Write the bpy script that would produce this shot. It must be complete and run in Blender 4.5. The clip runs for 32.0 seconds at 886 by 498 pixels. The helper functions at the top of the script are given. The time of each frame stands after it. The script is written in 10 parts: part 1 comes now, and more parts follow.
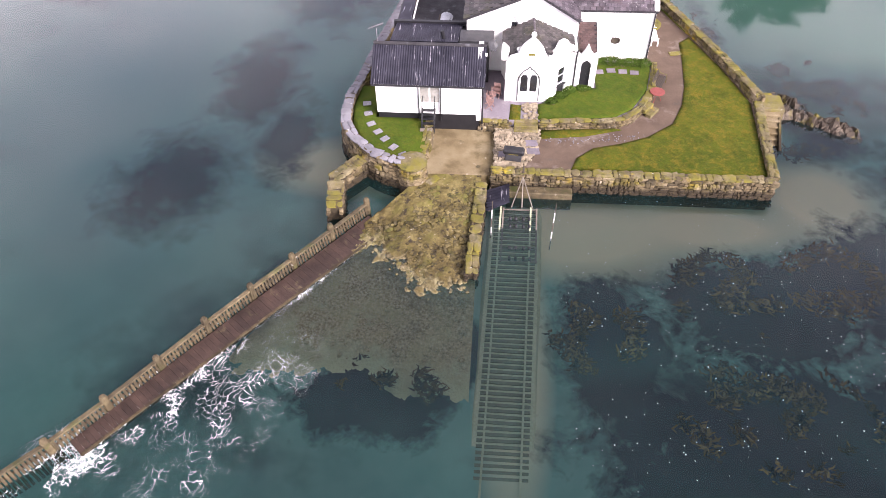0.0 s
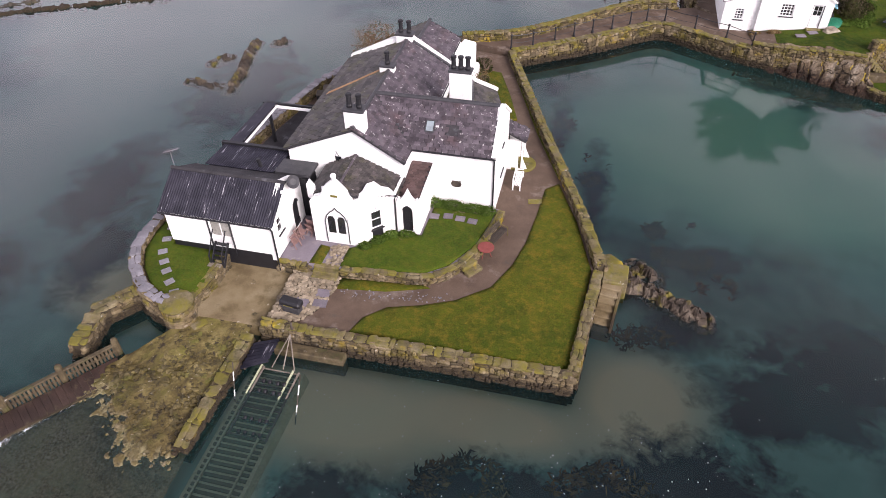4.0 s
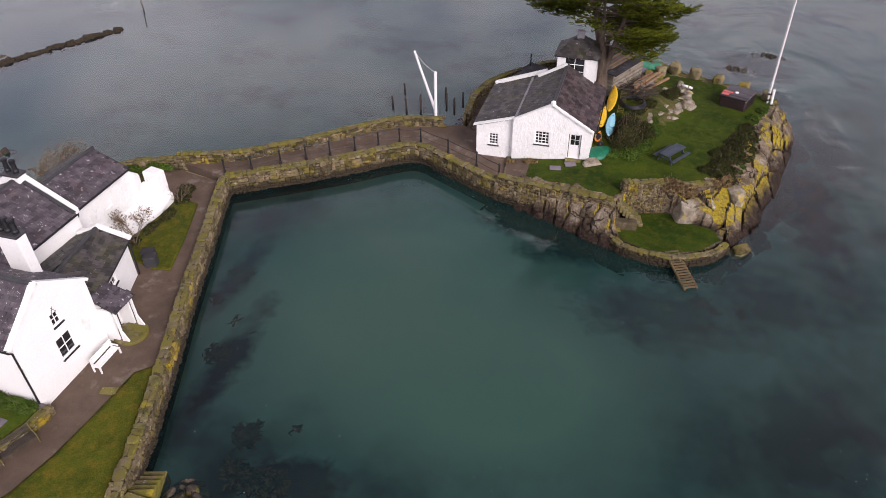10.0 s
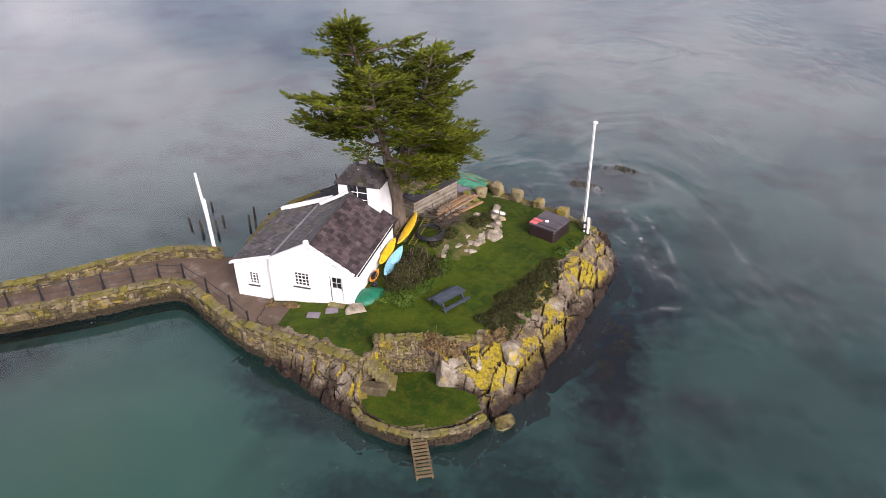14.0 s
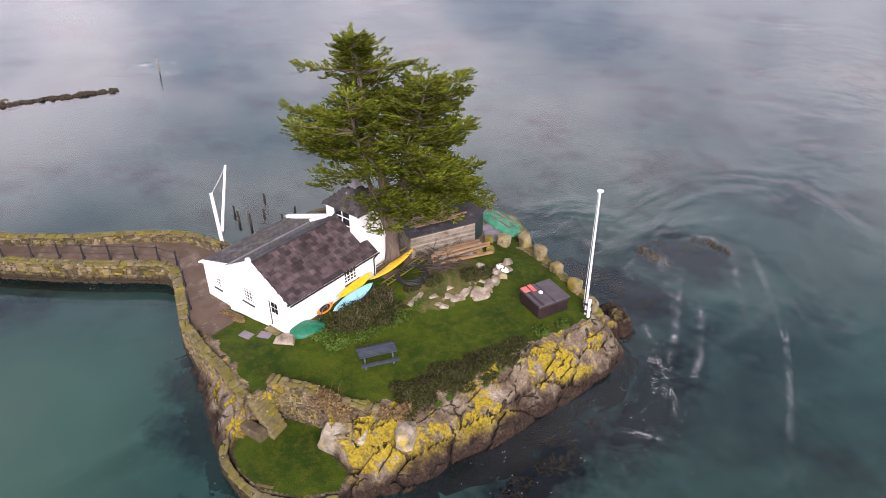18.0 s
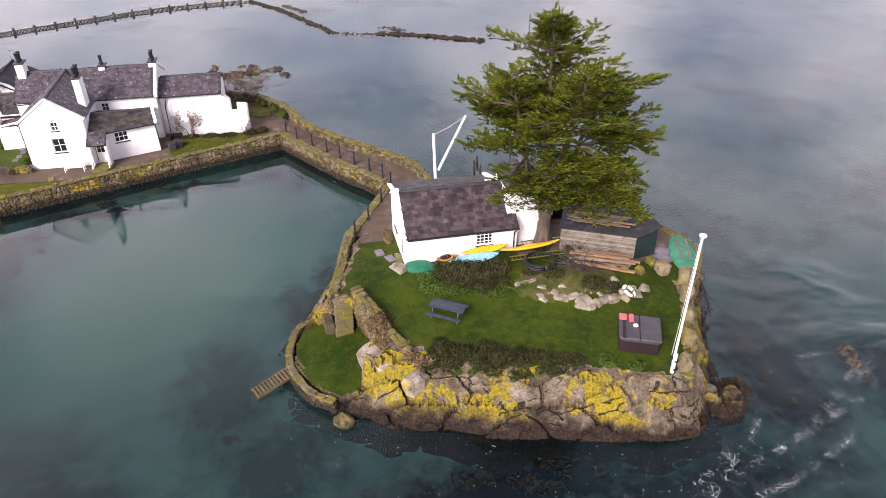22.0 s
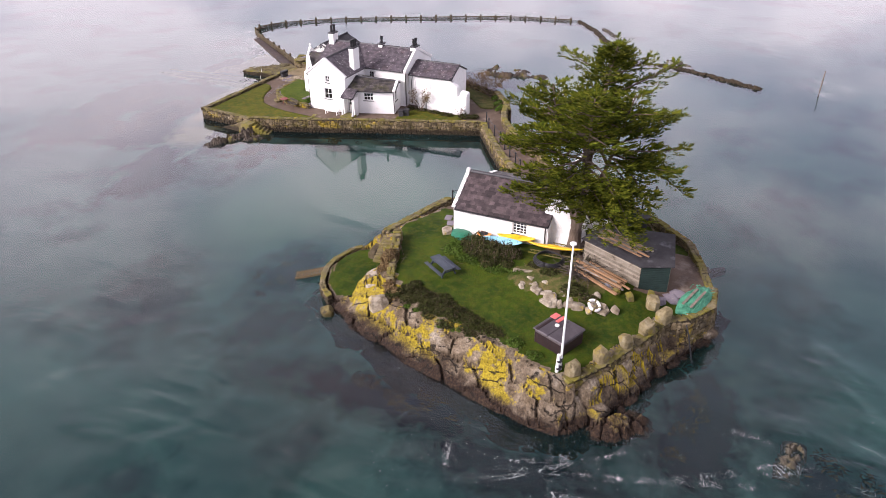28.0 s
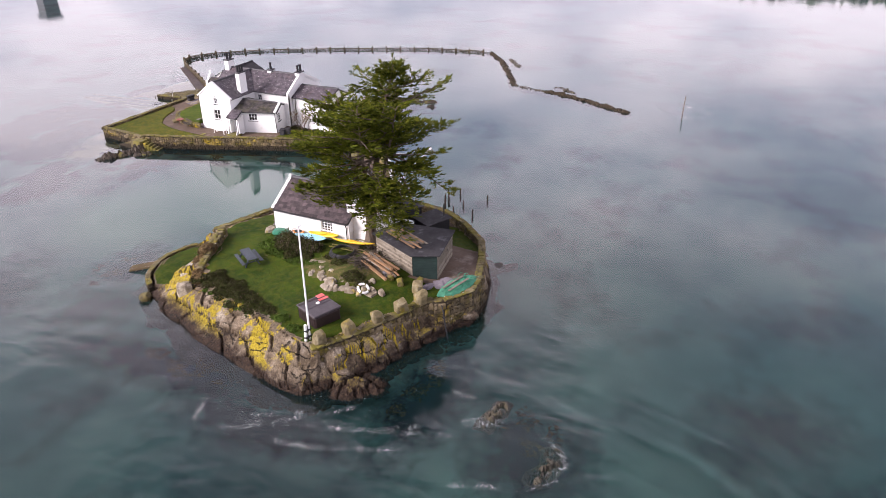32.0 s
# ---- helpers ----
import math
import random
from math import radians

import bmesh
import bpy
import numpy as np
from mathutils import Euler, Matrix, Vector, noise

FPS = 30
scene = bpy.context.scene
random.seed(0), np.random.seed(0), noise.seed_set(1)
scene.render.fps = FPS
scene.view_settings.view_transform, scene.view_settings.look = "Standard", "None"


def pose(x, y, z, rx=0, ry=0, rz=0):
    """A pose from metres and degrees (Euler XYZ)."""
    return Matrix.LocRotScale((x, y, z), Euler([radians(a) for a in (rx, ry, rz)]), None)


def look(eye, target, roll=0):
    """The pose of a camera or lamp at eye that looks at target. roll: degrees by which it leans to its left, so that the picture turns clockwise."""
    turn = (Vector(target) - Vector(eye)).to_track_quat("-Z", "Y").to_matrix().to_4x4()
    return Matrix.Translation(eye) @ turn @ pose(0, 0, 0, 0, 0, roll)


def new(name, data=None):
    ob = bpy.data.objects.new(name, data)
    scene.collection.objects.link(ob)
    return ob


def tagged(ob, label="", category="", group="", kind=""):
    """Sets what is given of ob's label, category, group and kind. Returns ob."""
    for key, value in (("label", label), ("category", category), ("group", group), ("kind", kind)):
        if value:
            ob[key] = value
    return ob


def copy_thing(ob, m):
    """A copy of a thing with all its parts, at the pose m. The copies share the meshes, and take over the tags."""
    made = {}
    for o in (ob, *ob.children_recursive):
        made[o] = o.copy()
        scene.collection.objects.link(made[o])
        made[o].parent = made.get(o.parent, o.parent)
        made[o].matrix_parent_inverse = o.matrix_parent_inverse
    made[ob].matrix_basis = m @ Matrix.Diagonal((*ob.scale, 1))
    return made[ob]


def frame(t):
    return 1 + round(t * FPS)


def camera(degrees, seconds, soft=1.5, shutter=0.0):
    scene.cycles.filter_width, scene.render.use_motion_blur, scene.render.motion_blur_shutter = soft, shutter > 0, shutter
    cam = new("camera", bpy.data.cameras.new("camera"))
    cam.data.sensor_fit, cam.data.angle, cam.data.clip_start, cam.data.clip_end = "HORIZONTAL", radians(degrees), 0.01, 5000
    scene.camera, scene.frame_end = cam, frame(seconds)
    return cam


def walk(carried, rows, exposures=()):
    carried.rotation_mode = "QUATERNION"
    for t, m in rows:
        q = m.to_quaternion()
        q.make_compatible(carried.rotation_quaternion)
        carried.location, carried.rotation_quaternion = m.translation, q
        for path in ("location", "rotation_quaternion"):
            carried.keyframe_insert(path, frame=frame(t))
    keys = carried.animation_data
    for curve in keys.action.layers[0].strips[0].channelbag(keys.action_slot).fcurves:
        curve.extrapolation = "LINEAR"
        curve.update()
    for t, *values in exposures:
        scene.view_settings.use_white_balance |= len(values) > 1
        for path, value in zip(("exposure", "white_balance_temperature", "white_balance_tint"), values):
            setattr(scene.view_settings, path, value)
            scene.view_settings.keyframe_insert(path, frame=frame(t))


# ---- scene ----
cam = camera(64.8, 32.0, 0.9)
METRES, EYE, TILT, LEAN, TURN = 150.0, 30.0, 0.0, 0.0, 5.4
ROWS = [
    (0.0, 0.0, 0.0, 0.0, -1.01, -47.32, 0.93),
    (0.5, 0.0142, 0.0063, 0.0003, -0.01, -46.98, 0.9),
    (1.0, 0.0288, 0.0119, -0.0005, 1.11, -46.22, 0.84),
    (1.5, 0.043, 0.0185, -0.0005, 2.14, -45.66, 0.83),
    (2.0, 0.0572, 0.0254, -0.0004, 3.2, -45.08, 0.81),
    (2.5, 0.071, 0.0325, -0.0004, 4.34, -44.35, 0.73),
    (3.0, 0.0851, 0.0395, -0.0006, 5.52, -43.41, 0.75),
    (3.5, 0.099, 0.047, -0.0006, 6.71, -42.51, 0.73),
    (5.5, 0.1531, 0.0788, -0.0003, 10.66, -39.27, 0.72),
    (6.0, 0.1664, 0.0874, 0.0001, 11.02, -39.27, 0.71),
    (6.5, 0.1794, 0.0962, 0.0006, 10.98, -39.31, 0.68),
    (7.0, 0.1922, 0.1048, 0.0006, 10.96, -39.28, 0.64),
    (7.5, 0.2055, 0.1137, 0.001, 10.97, -39.19, 0.67),
    (8.0, 0.2185, 0.1227, 0.0011, 10.92, -39.01, 0.71),
    (8.5, 0.2312, 0.1318, 0.0016, 10.89, -38.8, 0.65),
    (9.0, 0.2439, 0.1412, 0.0021, 10.82, -38.51, 0.67),
    (9.5, 0.2566, 0.1508, 0.0024, 10.77, -38.03, 0.69),
    (10.0, 0.2689, 0.1603, 0.0024, 10.69, -37.54, 0.69),
    (10.5, 0.2813, 0.1703, 0.0026, 10.64, -36.83, 0.64),
    (11.0, 0.2937, 0.1801, 0.0027, 10.58, -35.87, 0.61),
    (11.5, 0.3063, 0.1899, 0.0027, 10.55, -34.89, 0.59),
    (12.0, 0.3188, 0.2002, 0.0032, 10.51, -33.9, 0.57),
    (12.5, 0.3308, 0.21, 0.0039, 10.44, -32.94, 0.49),
    (13.0, 0.3431, 0.2201, 0.0045, 10.37, -32.18, 0.5),
    (13.5, 0.3554, 0.2303, 0.0045, 10.37, -31.91, 0.44),
    (14.0, 0.3677, 0.2403, 0.0046, 10.36, -31.82, 0.44),
    (14.5, 0.3797, 0.2507, 0.0052, 10.69, -31.85, 0.43),
    (16.5, 0.4275, 0.292, 0.0066, 20.83, -31.84, 0.35),
    (17.0, 0.4394, 0.3024, 0.0067, 24.67, -31.87, 0.26),
    (17.5, 0.4513, 0.3128, 0.0065, 28.86, -31.89, 0.2),
    (18.0, 0.463, 0.3237, 0.0065, 33.18, -32.12, 0.13),
    (18.5, 0.4744, 0.3346, 0.0065, 37.6, -32.39, 0.05),
    (19.0, 0.4853, 0.3462, 0.0067, 42.21, -32.72, 0.02),
    (19.5, 0.4957, 0.3578, 0.0064, 46.89, -32.85, -0.01),
    (20.0, 0.5051, 0.3698, 0.0063, 51.83, -32.91, -0.09),
    (20.5, 0.5143, 0.3827, 0.0067, 56.86, -33.04, -0.02),
    (21.0, 0.5241, 0.3944, 0.0063, 62.0, -33.04, -0.06),
    (21.5, 0.5345, 0.4055, 0.0061, 67.3, -33.13, -0.1),
    (22.0, 0.5453, 0.4168, 0.0059, 72.68, -33.24, -0.05),
    (22.5, 0.5552, 0.4286, 0.0062, 78.12, -33.35, 0.01),
    (23.0, 0.5641, 0.4413, 0.0064, 82.54, -33.22, 0.05),
    (23.5, 0.5714, 0.4545, 0.0069, 86.8, -32.56, 0.07),
    (24.0, 0.5777, 0.4684, 0.0071, 91.38, -31.67, 0.15),
    (24.5, 0.5827, 0.4827, 0.0072, 95.92, -30.78, 0.18),
    (25.0, 0.5869, 0.4974, 0.0076, 97.88, -30.53, 0.19),
    (25.5, 0.59, 0.5119, 0.0081, 99.31, -30.59, 0.21),
    (27.5, 0.6037, 0.5725, 0.0109, 109.07, -30.75, 0.41),
    (28.0, 0.6065, 0.5878, 0.0114, 109.11, -30.82, 0.43),
    (28.5, 0.6094, 0.603, 0.0117, 109.12, -30.86, 0.42),
    (29.0, 0.6118, 0.6172, 0.012, 109.13, -30.75, 0.41),
    (29.5, 0.6144, 0.6326, 0.0124, 109.13, -30.56, 0.41),
    (30.0, 0.6166, 0.6481, 0.0127, 109.12, -30.26, 0.42),
    (30.5, 0.6183, 0.6637, 0.0129, 109.11, -29.81, 0.41),
    (31.0, 0.619, 0.6791, 0.013, 109.11, -29.26, 0.35),
    (31.5, 0.6186, 0.6946, 0.0135, 109.14, -28.66, 0.34),
    (32.0, 0.6173, 0.71, 0.0138, 109.34, -28.01, 0.33),
]
walk(cam, [(t, pose(0, 0, EYE, TILT, LEAN, TURN) @ pose(METRES * x, METRES * y, METRES * z, 90 + pitch, roll, yaw)) for t, x, y, z, yaw, pitch, roll in ROWS],
     [(0.0, 1.02, 6350, 23), (1.0, 0.80, 6350, 23), (2.0, 0.58, 6350, 23), (3.0, 0.36, 6350, 23), (4.5, 0.10, 6350, 21), (7.0, -0.16, 6350, 21), (9.0, -0.37, 6350, 21), (11.0, -0.14, 6350, 19), (13.0, 0.15, 6350, 18), (15.0, 0.32, 6350, 19),
      (20.0, 0.34, 6350, 22), (25.0, 0.34, 6350, 22), (32.0, 0.4, 6350, 22)])

# ---- world and light ----
# an overcast sky: thick bright cloud over a Nishita sky, with one broad soft sun
SUN_ELEV, SUN_AZ = 33.0, 130.0      # degrees; azimuth clockwise from +y
EXPOSURE = 0.0
scene.view_settings.exposure = EXPOSURE


def build_world():
    w = bpy.data.worlds.new("overcast_sky")
    scene.world = w
    w.use_nodes = True
    nt = w.node_tree
    nt.nodes.clear()
    out = nt.nodes.new("ShaderNodeOutputWorld")
    bg = nt.nodes.new("ShaderNodeBackground")
    sky = nt.nodes.new("ShaderNodeTexSky")
    sky.sky_type, sky.sun_disc = 'NISHITA', False
    sky.sun_elevation, sky.sun_rotation = radians(SUN_ELEV), radians(SUN_AZ)
    tc = nt.nodes.new("ShaderNodeTexCoord")
    mp = nt.nodes.new("ShaderNodeMapping")
    mp.inputs["Scale"].default_value = (1.0, 1.0, 2.2)
    big = nt.nodes.new("ShaderNodeTexNoise")
    big.inputs["Scale"].default_value, big.inputs["Detail"].default_value = 2.6, 5.0
    big.inputs["Roughness"].default_value = 0.55
    ramp = nt.nodes.new("ShaderNodeValToRGB")
    ramp.color_ramp.elements[0].position, ramp.color_ramp.elements[0].color = 0.38, (0.39, 0.41, 0.51, 1)
    ramp.color_ramp.elements[1].position, ramp.color_ramp.elements[1].color = 0.60, (1.0, 0.93, 0.955, 1)
    gain = nt.nodes.new("ShaderNodeVectorMath")
    gain.operation = 'SCALE'
    # the cloud thins to brighter sky towards the horizon
    up = nt.nodes.new("ShaderNodeSeparateXYZ")
    height = nt.nodes.new("ShaderNodeMapRange")
    height.inputs["From Min"].default_value, height.inputs["From Max"].default_value = 0.40, 0.78
    height.inputs["To Min"].default_value, height.inputs["To Max"].default_value = 20.5, 4.2
    nt.links.new(tc.outputs["Generated"], up.inputs[0])
    nt.links.new(up.outputs["Z"], height.inputs["Value"])
    # and it is brighter on the side of the hidden sun
    side = nt.nodes.new("ShaderNodeVectorMath")
    side.operation = 'DOT_PRODUCT'
    side.inputs[1].default_value = (-0.92, -0.38, 0.0)
    glow = nt.nodes.new("ShaderNodeMapRange")
    glow.inputs["From Min"].default_value, glow.inputs["From Max"].default_value = -0.6, 1.0
    glow.inputs["To Min"].default_value, glow.inputs["To Max"].default_value = 0.74, 1.06
    both = nt.nodes.new("ShaderNodeMath")
    both.operation = 'MULTIPLY'
    nt.links.new(tc.outputs["Generated"], side.inputs[0])
    nt.links.new(side.outputs["Value"], glow.inputs["Value"])
    nt.links.new(height.outputs[0], both.inputs[0])
    nt.links.new(glow.outputs[0], both.inputs[1])
    # a duller band lies along the horizon
    low = nt.nodes.new("ShaderNodeMapRange")
    low.inputs["From Min"].default_value, low.inputs["From Max"].default_value = 0.10, 0.32
    low.inputs["To Min"].default_value, low.inputs["To Max"].default_value = 0.72, 1.12
    nt.links.new(up.outputs["Z"], low.inputs["Value"])
    all3 = nt.nodes.new("ShaderNodeMath")
    all3.operation = 'MULTIPLY'
    nt.links.new(both.outputs[0], all3.inputs[0])
    nt.links.new(low.outputs[0], all3.inputs[1])
    nt.links.new(all3.outputs[0], gain.inputs["Scale"])
    mix = nt.nodes.new("ShaderNodeMix")
    mix.data_type = 'RGBA'
    mix.inputs["Factor"].default_value = 0.86
    nt.links.new(tc.outputs["Generated"], mp.inputs["Vector"])
    nt.links.new(mp.outputs["Vector"], big.inputs["Vector"])
    nt.links.new(big.outputs["Fac"], ramp.inputs["Fac"])
    nt.links.new(ramp.outputs["Color"], gain.inputs[0])
    nt.links.new(sky.outputs["Color"], mix.inputs["A"])
    nt.links.new(gain.outputs["Vector"], mix.inputs["B"])
    nt.links.new(mix.outputs["Result"], bg.inputs["Color"])
    bg.inputs["Strength"].default_value = 0.1
    nt.links.new(bg.outputs[0], out.inputs[0])
    sun = bpy.data.lights.new("sun", 'SUN')
    sun.energy, sun.angle, sun.color = 5.0, radians(28), (1.0, 0.93, 0.87)
    e, a = radians(SUN_ELEV), radians(SUN_AZ)
    far = Vector((math.sin(a) * math.cos(e), math.cos(a) * math.cos(e), math.sin(e))) * 200
    new("sun", sun).matrix_world = look(far, (0, 0, 0))


build_world()


SEA = 0.42          # the tide level, in metres


# ---- materials ----
class Nodes:
    def __init__(self, name):
        self.mat = bpy.data.materials.new(name)
        self.mat.use_nodes = True
        self.nt = self.mat.node_tree
        self.nt.nodes.clear()
        self.out = self.nt.nodes.new("ShaderNodeOutputMaterial")
        geo = self.nt.nodes.new("ShaderNodeNewGeometry")
        self.pos, self.island = geo.outputs["Position"], geo.outputs["Random Per Island"]
        self.normal = geo.outputs["Normal"]
        self.rnd = self.nt.nodes.new("ShaderNodeObjectInfo").outputs["Random"]

    def put(self, socket, value):
        if isinstance(value, bpy.types.NodeSocket):
            self.nt.links.new(value, socket)
        elif isinstance(value, (tuple, list)) and len(value) == 3 and socket.type == 'RGBA':
            socket.default_value = (*value, 1)
        else:
            socket.default_value = value

    def node(self, kind, out=0, props=None, **inputs):
        n = self.nt.nodes.new(kind)
        props = props or {}
        if "operation" in props:
            n.operation = props["operation"]
        if "use_clamp" in props:
            n.use_clamp = props["use_clamp"]
        if "feature" in props:
            n.feature = props["feature"]
        for k, v in inputs.items():
            key = k.replace("_", " ")
            self.put(n.inputs[int(k[1:])] if k[0] == "i" and k[1:].isdigit() else n.inputs[key], v)
        return n.outputs[out]

    def noise(self, scale, detail=5.0, rough=0.55, vec=None, distort=0.0):
        return self.node("ShaderNodeTexNoise", 0, None, Vector=vec or self.pos, Scale=scale, Detail=detail, Roughness=rough, Distortion=distort)

    def ramp(self, fac, stops):
        n = self.nt.nodes.new("ShaderNodeValToRGB")
        cr = n.color_ramp
        while len(cr.elements) < len(stops):
            cr.elements.new(0.5)
        for el, (p, c) in zip(cr.elements, stops):
            el.position = p
            el.color = (*c, 1) if isinstance(c, (tuple, list)) else (c, c, c, 1)
        self.nt.links.new(fac, n.inputs[0])
        return n.outputs[0]

    def math(self, op, a, b=0.0, c=0.0, clamp=False):
        return self.node("ShaderNodeMath", 0, {"operation": op, "use_clamp": clamp}, i0=a, i1=b, i2=c)

    def mix(self, fac, a, b, blend='MIX'):
        n = self.nt.nodes.new("ShaderNodeMix")
        n.data_type, n.blend_type = 'RGBA', blend
        self.put(n.inputs[0], fac)
        self.put(n.inputs[6], a)
        self.put(n.inputs[7], b)
        return n.outputs[2]

    def stretch(self, scale, turn=0.0):
        return self.node("ShaderNodeMapping", 0, None, Vector=self.pos, Scale=scale, Rotation=(0, 0, radians(turn)))

    def bump(self, height, strength=0.3, distance=0.05):
        return self.node("ShaderNodeBump", 0, None, Strength=strength, Distance=distance, Height=height)

    def finish(self, shader):
        self.nt.links.new(shader, self.out.inputs["Surface"])
        return self.mat


def surface(name, stops, scale=3.0, rough=0.85, metal=0.0, grain=25.0, bump=0.35, depth=0.03, jitter=0.0, islands=False,
            stains=(), stretch=None, turn=0.0, spec=0.4, detail=6.0, tide=None, silted=False):
    """A weathered surface: a two-scale colour, optional stains as (colour, scale, low, high), fine relief."""
    m = Nodes(name)
    vec = m.stretch(stretch, turn) if stretch else m.pos
    big = m.noise(scale, detail, 0.6, vec)
    n = len(stops)
    col = m.ramp(big, [(0.3 + 0.4 * i / max(1, n - 1), c) for i, c in enumerate(stops)])
    fine = m.noise(grain, 4.0, 0.6, vec)
    col = m.mix(0.35, col, m.ramp(fine, [(0.3, 0.25), (0.7, 0.75)]), 'OVERLAY')
    for i, (c, s, lo, hi) in enumerate(stains):
        mask = m.ramp(m.noise(s, 6.0, 0.65, m.node("ShaderNodeVectorMath", 0, None, i0=m.pos, i1=(7.3 * i + 3, 11.1 * i, 2.7))), [(lo, 0.0), (hi, 1.0)])
        col = m.mix(mask, col, c)
    if jitter:
        src = m.island if islands else m.rnd
        col = m.mix(1.0, col, m.ramp(src, [(0.0, 1.0 - jitter), (1.0, min(1.0, 1.0))]), 'MULTIPLY')
    if silted:
        # silt tone below water offsets its dimming; stone just above stays wet and dark
        z = m.node("ShaderNodeSeparateXYZ", 2, None, Vector=m.pos)
        zz = m.math('ADD', m.math('SUBTRACT', z, SEA), m.math('MULTIPLY', m.math('SUBTRACT', big, 0.5), 0.5))
        damp = m.ramp(zz, [(0.05, 1.0), (0.55, 0.0)])
        col = m.mix(m.math('MULTIPLY', damp, 0.75), col, m.mix(1.0, col, (0.42, 0.36, 0.26), 'MULTIPLY'))
        silt = m.ramp(fine, [(0.32, (0.16, 0.125, 0.055)), (0.5, (0.36, 0.295, 0.165)), (0.7, (0.60, 0.52, 0.34))])
        silt = m.mix(m.ramp(m.noise(0.5, 4.0, 0.6), [(0.42, 0.0), (0.62, 0.6)]), silt, (0.42, 0.39, 0.20))
        silt = m.mix(m.ramp(m.math('ADD', zz, 1.0), [(0.24, 1.0), (0.62, 0.0)]), silt, (0.47, 0.50, 0.30))
        col = m.mix(m.ramp(m.math('ADD', zz, 0.5), [(0.34, 0.9), (0.60, 0.0)]), col, silt)
    if tide is not None:
        # dark weed grows up to the tide mark
        z = m.node("ShaderNodeSeparateXYZ", 2, None, Vector=m.pos)
        weed = m.ramp(m.math('ADD', m.math('MULTIPLY', z, 0.5), m.math('MULTIPLY', m.noise(0.9, 5.0, 0.65), 0.5)), [(0.5 * tide + 0.14, 1.0), (0.5 * tide + 0.30, 0.0)])
        col = m.mix(weed, col, m.ramp(fine, [(0.35, (0.014, 0.010, 0.007)), (0.55, (0.034, 0.024, 0.012)), (0.72, (0.085, 0.062, 0.020))]))
    b = m.node("ShaderNodeBsdfPrincipled", 0, None, Base_Color=col, Roughness=rough, Metallic=metal, Normal=m.bump(m.math('ADD', fine, big), bump, depth))
    b.node.inputs["Specular IOR Level"].default_value = spec
    return m.finish(b)


M = {}
M["white"] = surface("white_limewash", [(0.80, 0.80, 0.78), (0.84, 0.84, 0.83)], 0.8, 0.8, grain=9, bump=0.5, depth=0.03,
                     stains=[((0.60, 0.58, 0.52), 0.9, 0.62, 0.80)])
M["rubble_white"] = surface("white_rubble_wall", [(0.76, 0.76, 0.74), (0.83, 0.83, 0.82)], 1.2, 0.85, grain=5, bump=0.9, depth=0.08,
                            stains=[((0.55, 0.53, 0.47), 1.3, 0.60, 0.78)])
M["slate"] = surface("purple_slate", [(0.060, 0.049, 0.060), (0.105, 0.087, 0.102), (0.155, 0.134, 0.150)], 1.6, 0.6, grain=30, bump=0.25, depth=0.01, jitter=0.55,
                     stains=[((0.105, 0.066, 0.068), 0.5, 0.54, 0.74), ((0.58, 0.56, 0.55), 4.6, 0.625, 0.645), ((0.42, 0.40, 0.40), 1.5, 0.67, 0.70)])
M["slate_grey"] = surface("grey_slate", [(0.042, 0.037, 0.038), (0.078, 0.068, 0.066), (0.12, 0.105, 0.098)], 1.6, 0.6, grain=30, bump=0.25, depth=0.01, jitter=0.65,
                          stains=[((0.085, 0.082, 0.036), 0.8, 0.50, 0.68), ((0.45, 0.43, 0.41), 3.6, 0.66, 0.69)])
M["slate_brown"] = surface("brown_cottage_slate", [(0.046, 0.033, 0.036), (0.088, 0.064, 0.067), (0.130, 0.097, 0.099)], 1.8, 0.6, grain=30, bump=0.25, depth=0.01, jitter=0.68,
                           stains=[((0.33, 0.30, 0.28), 4.5, 0.70, 0.74)])
M["lead"] = surface("dark_lead", [(0.030, 0.030, 0.034), (0.055, 0.055, 0.060)], 2.0, 0.5, grain=30, bump=0.2)
M["felt"] = surface("grey_roofing_felt", [(0.026, 0.025, 0.028), (0.052, 0.050, 0.054)], 1.2, 0.8, spec=0.2, grain=40, bump=0.3,
                    stains=[((0.11, 0.11, 0.12), 1.1, 0.58, 0.72)])
def sheet_roof():
    m = Nodes("dark_corrugated_sheet")
    col = m.ramp(m.noise(1.2, 5.0), [(0.35, (0.010, 0.010, 0.018)), (0.65, (0.028, 0.027, 0.040))])
    run = m.noise(1.0, 4.0, 0.7, m.stretch((7.0, 0.5, 0.5)))
    col = m.mix(m.ramp(run, [(0.62, 0.0), (0.68, 0.85)]), col, (0.36, 0.35, 0.39))
    s = m.node("ShaderNodeBsdfPrincipled", 0, None, Base_Color=col, Roughness=0.55, Normal=m.bump(run, 0.2, 0.01))
    s.node.inputs["Specular IOR Level"].default_value = 0.25
    return m.finish(s)


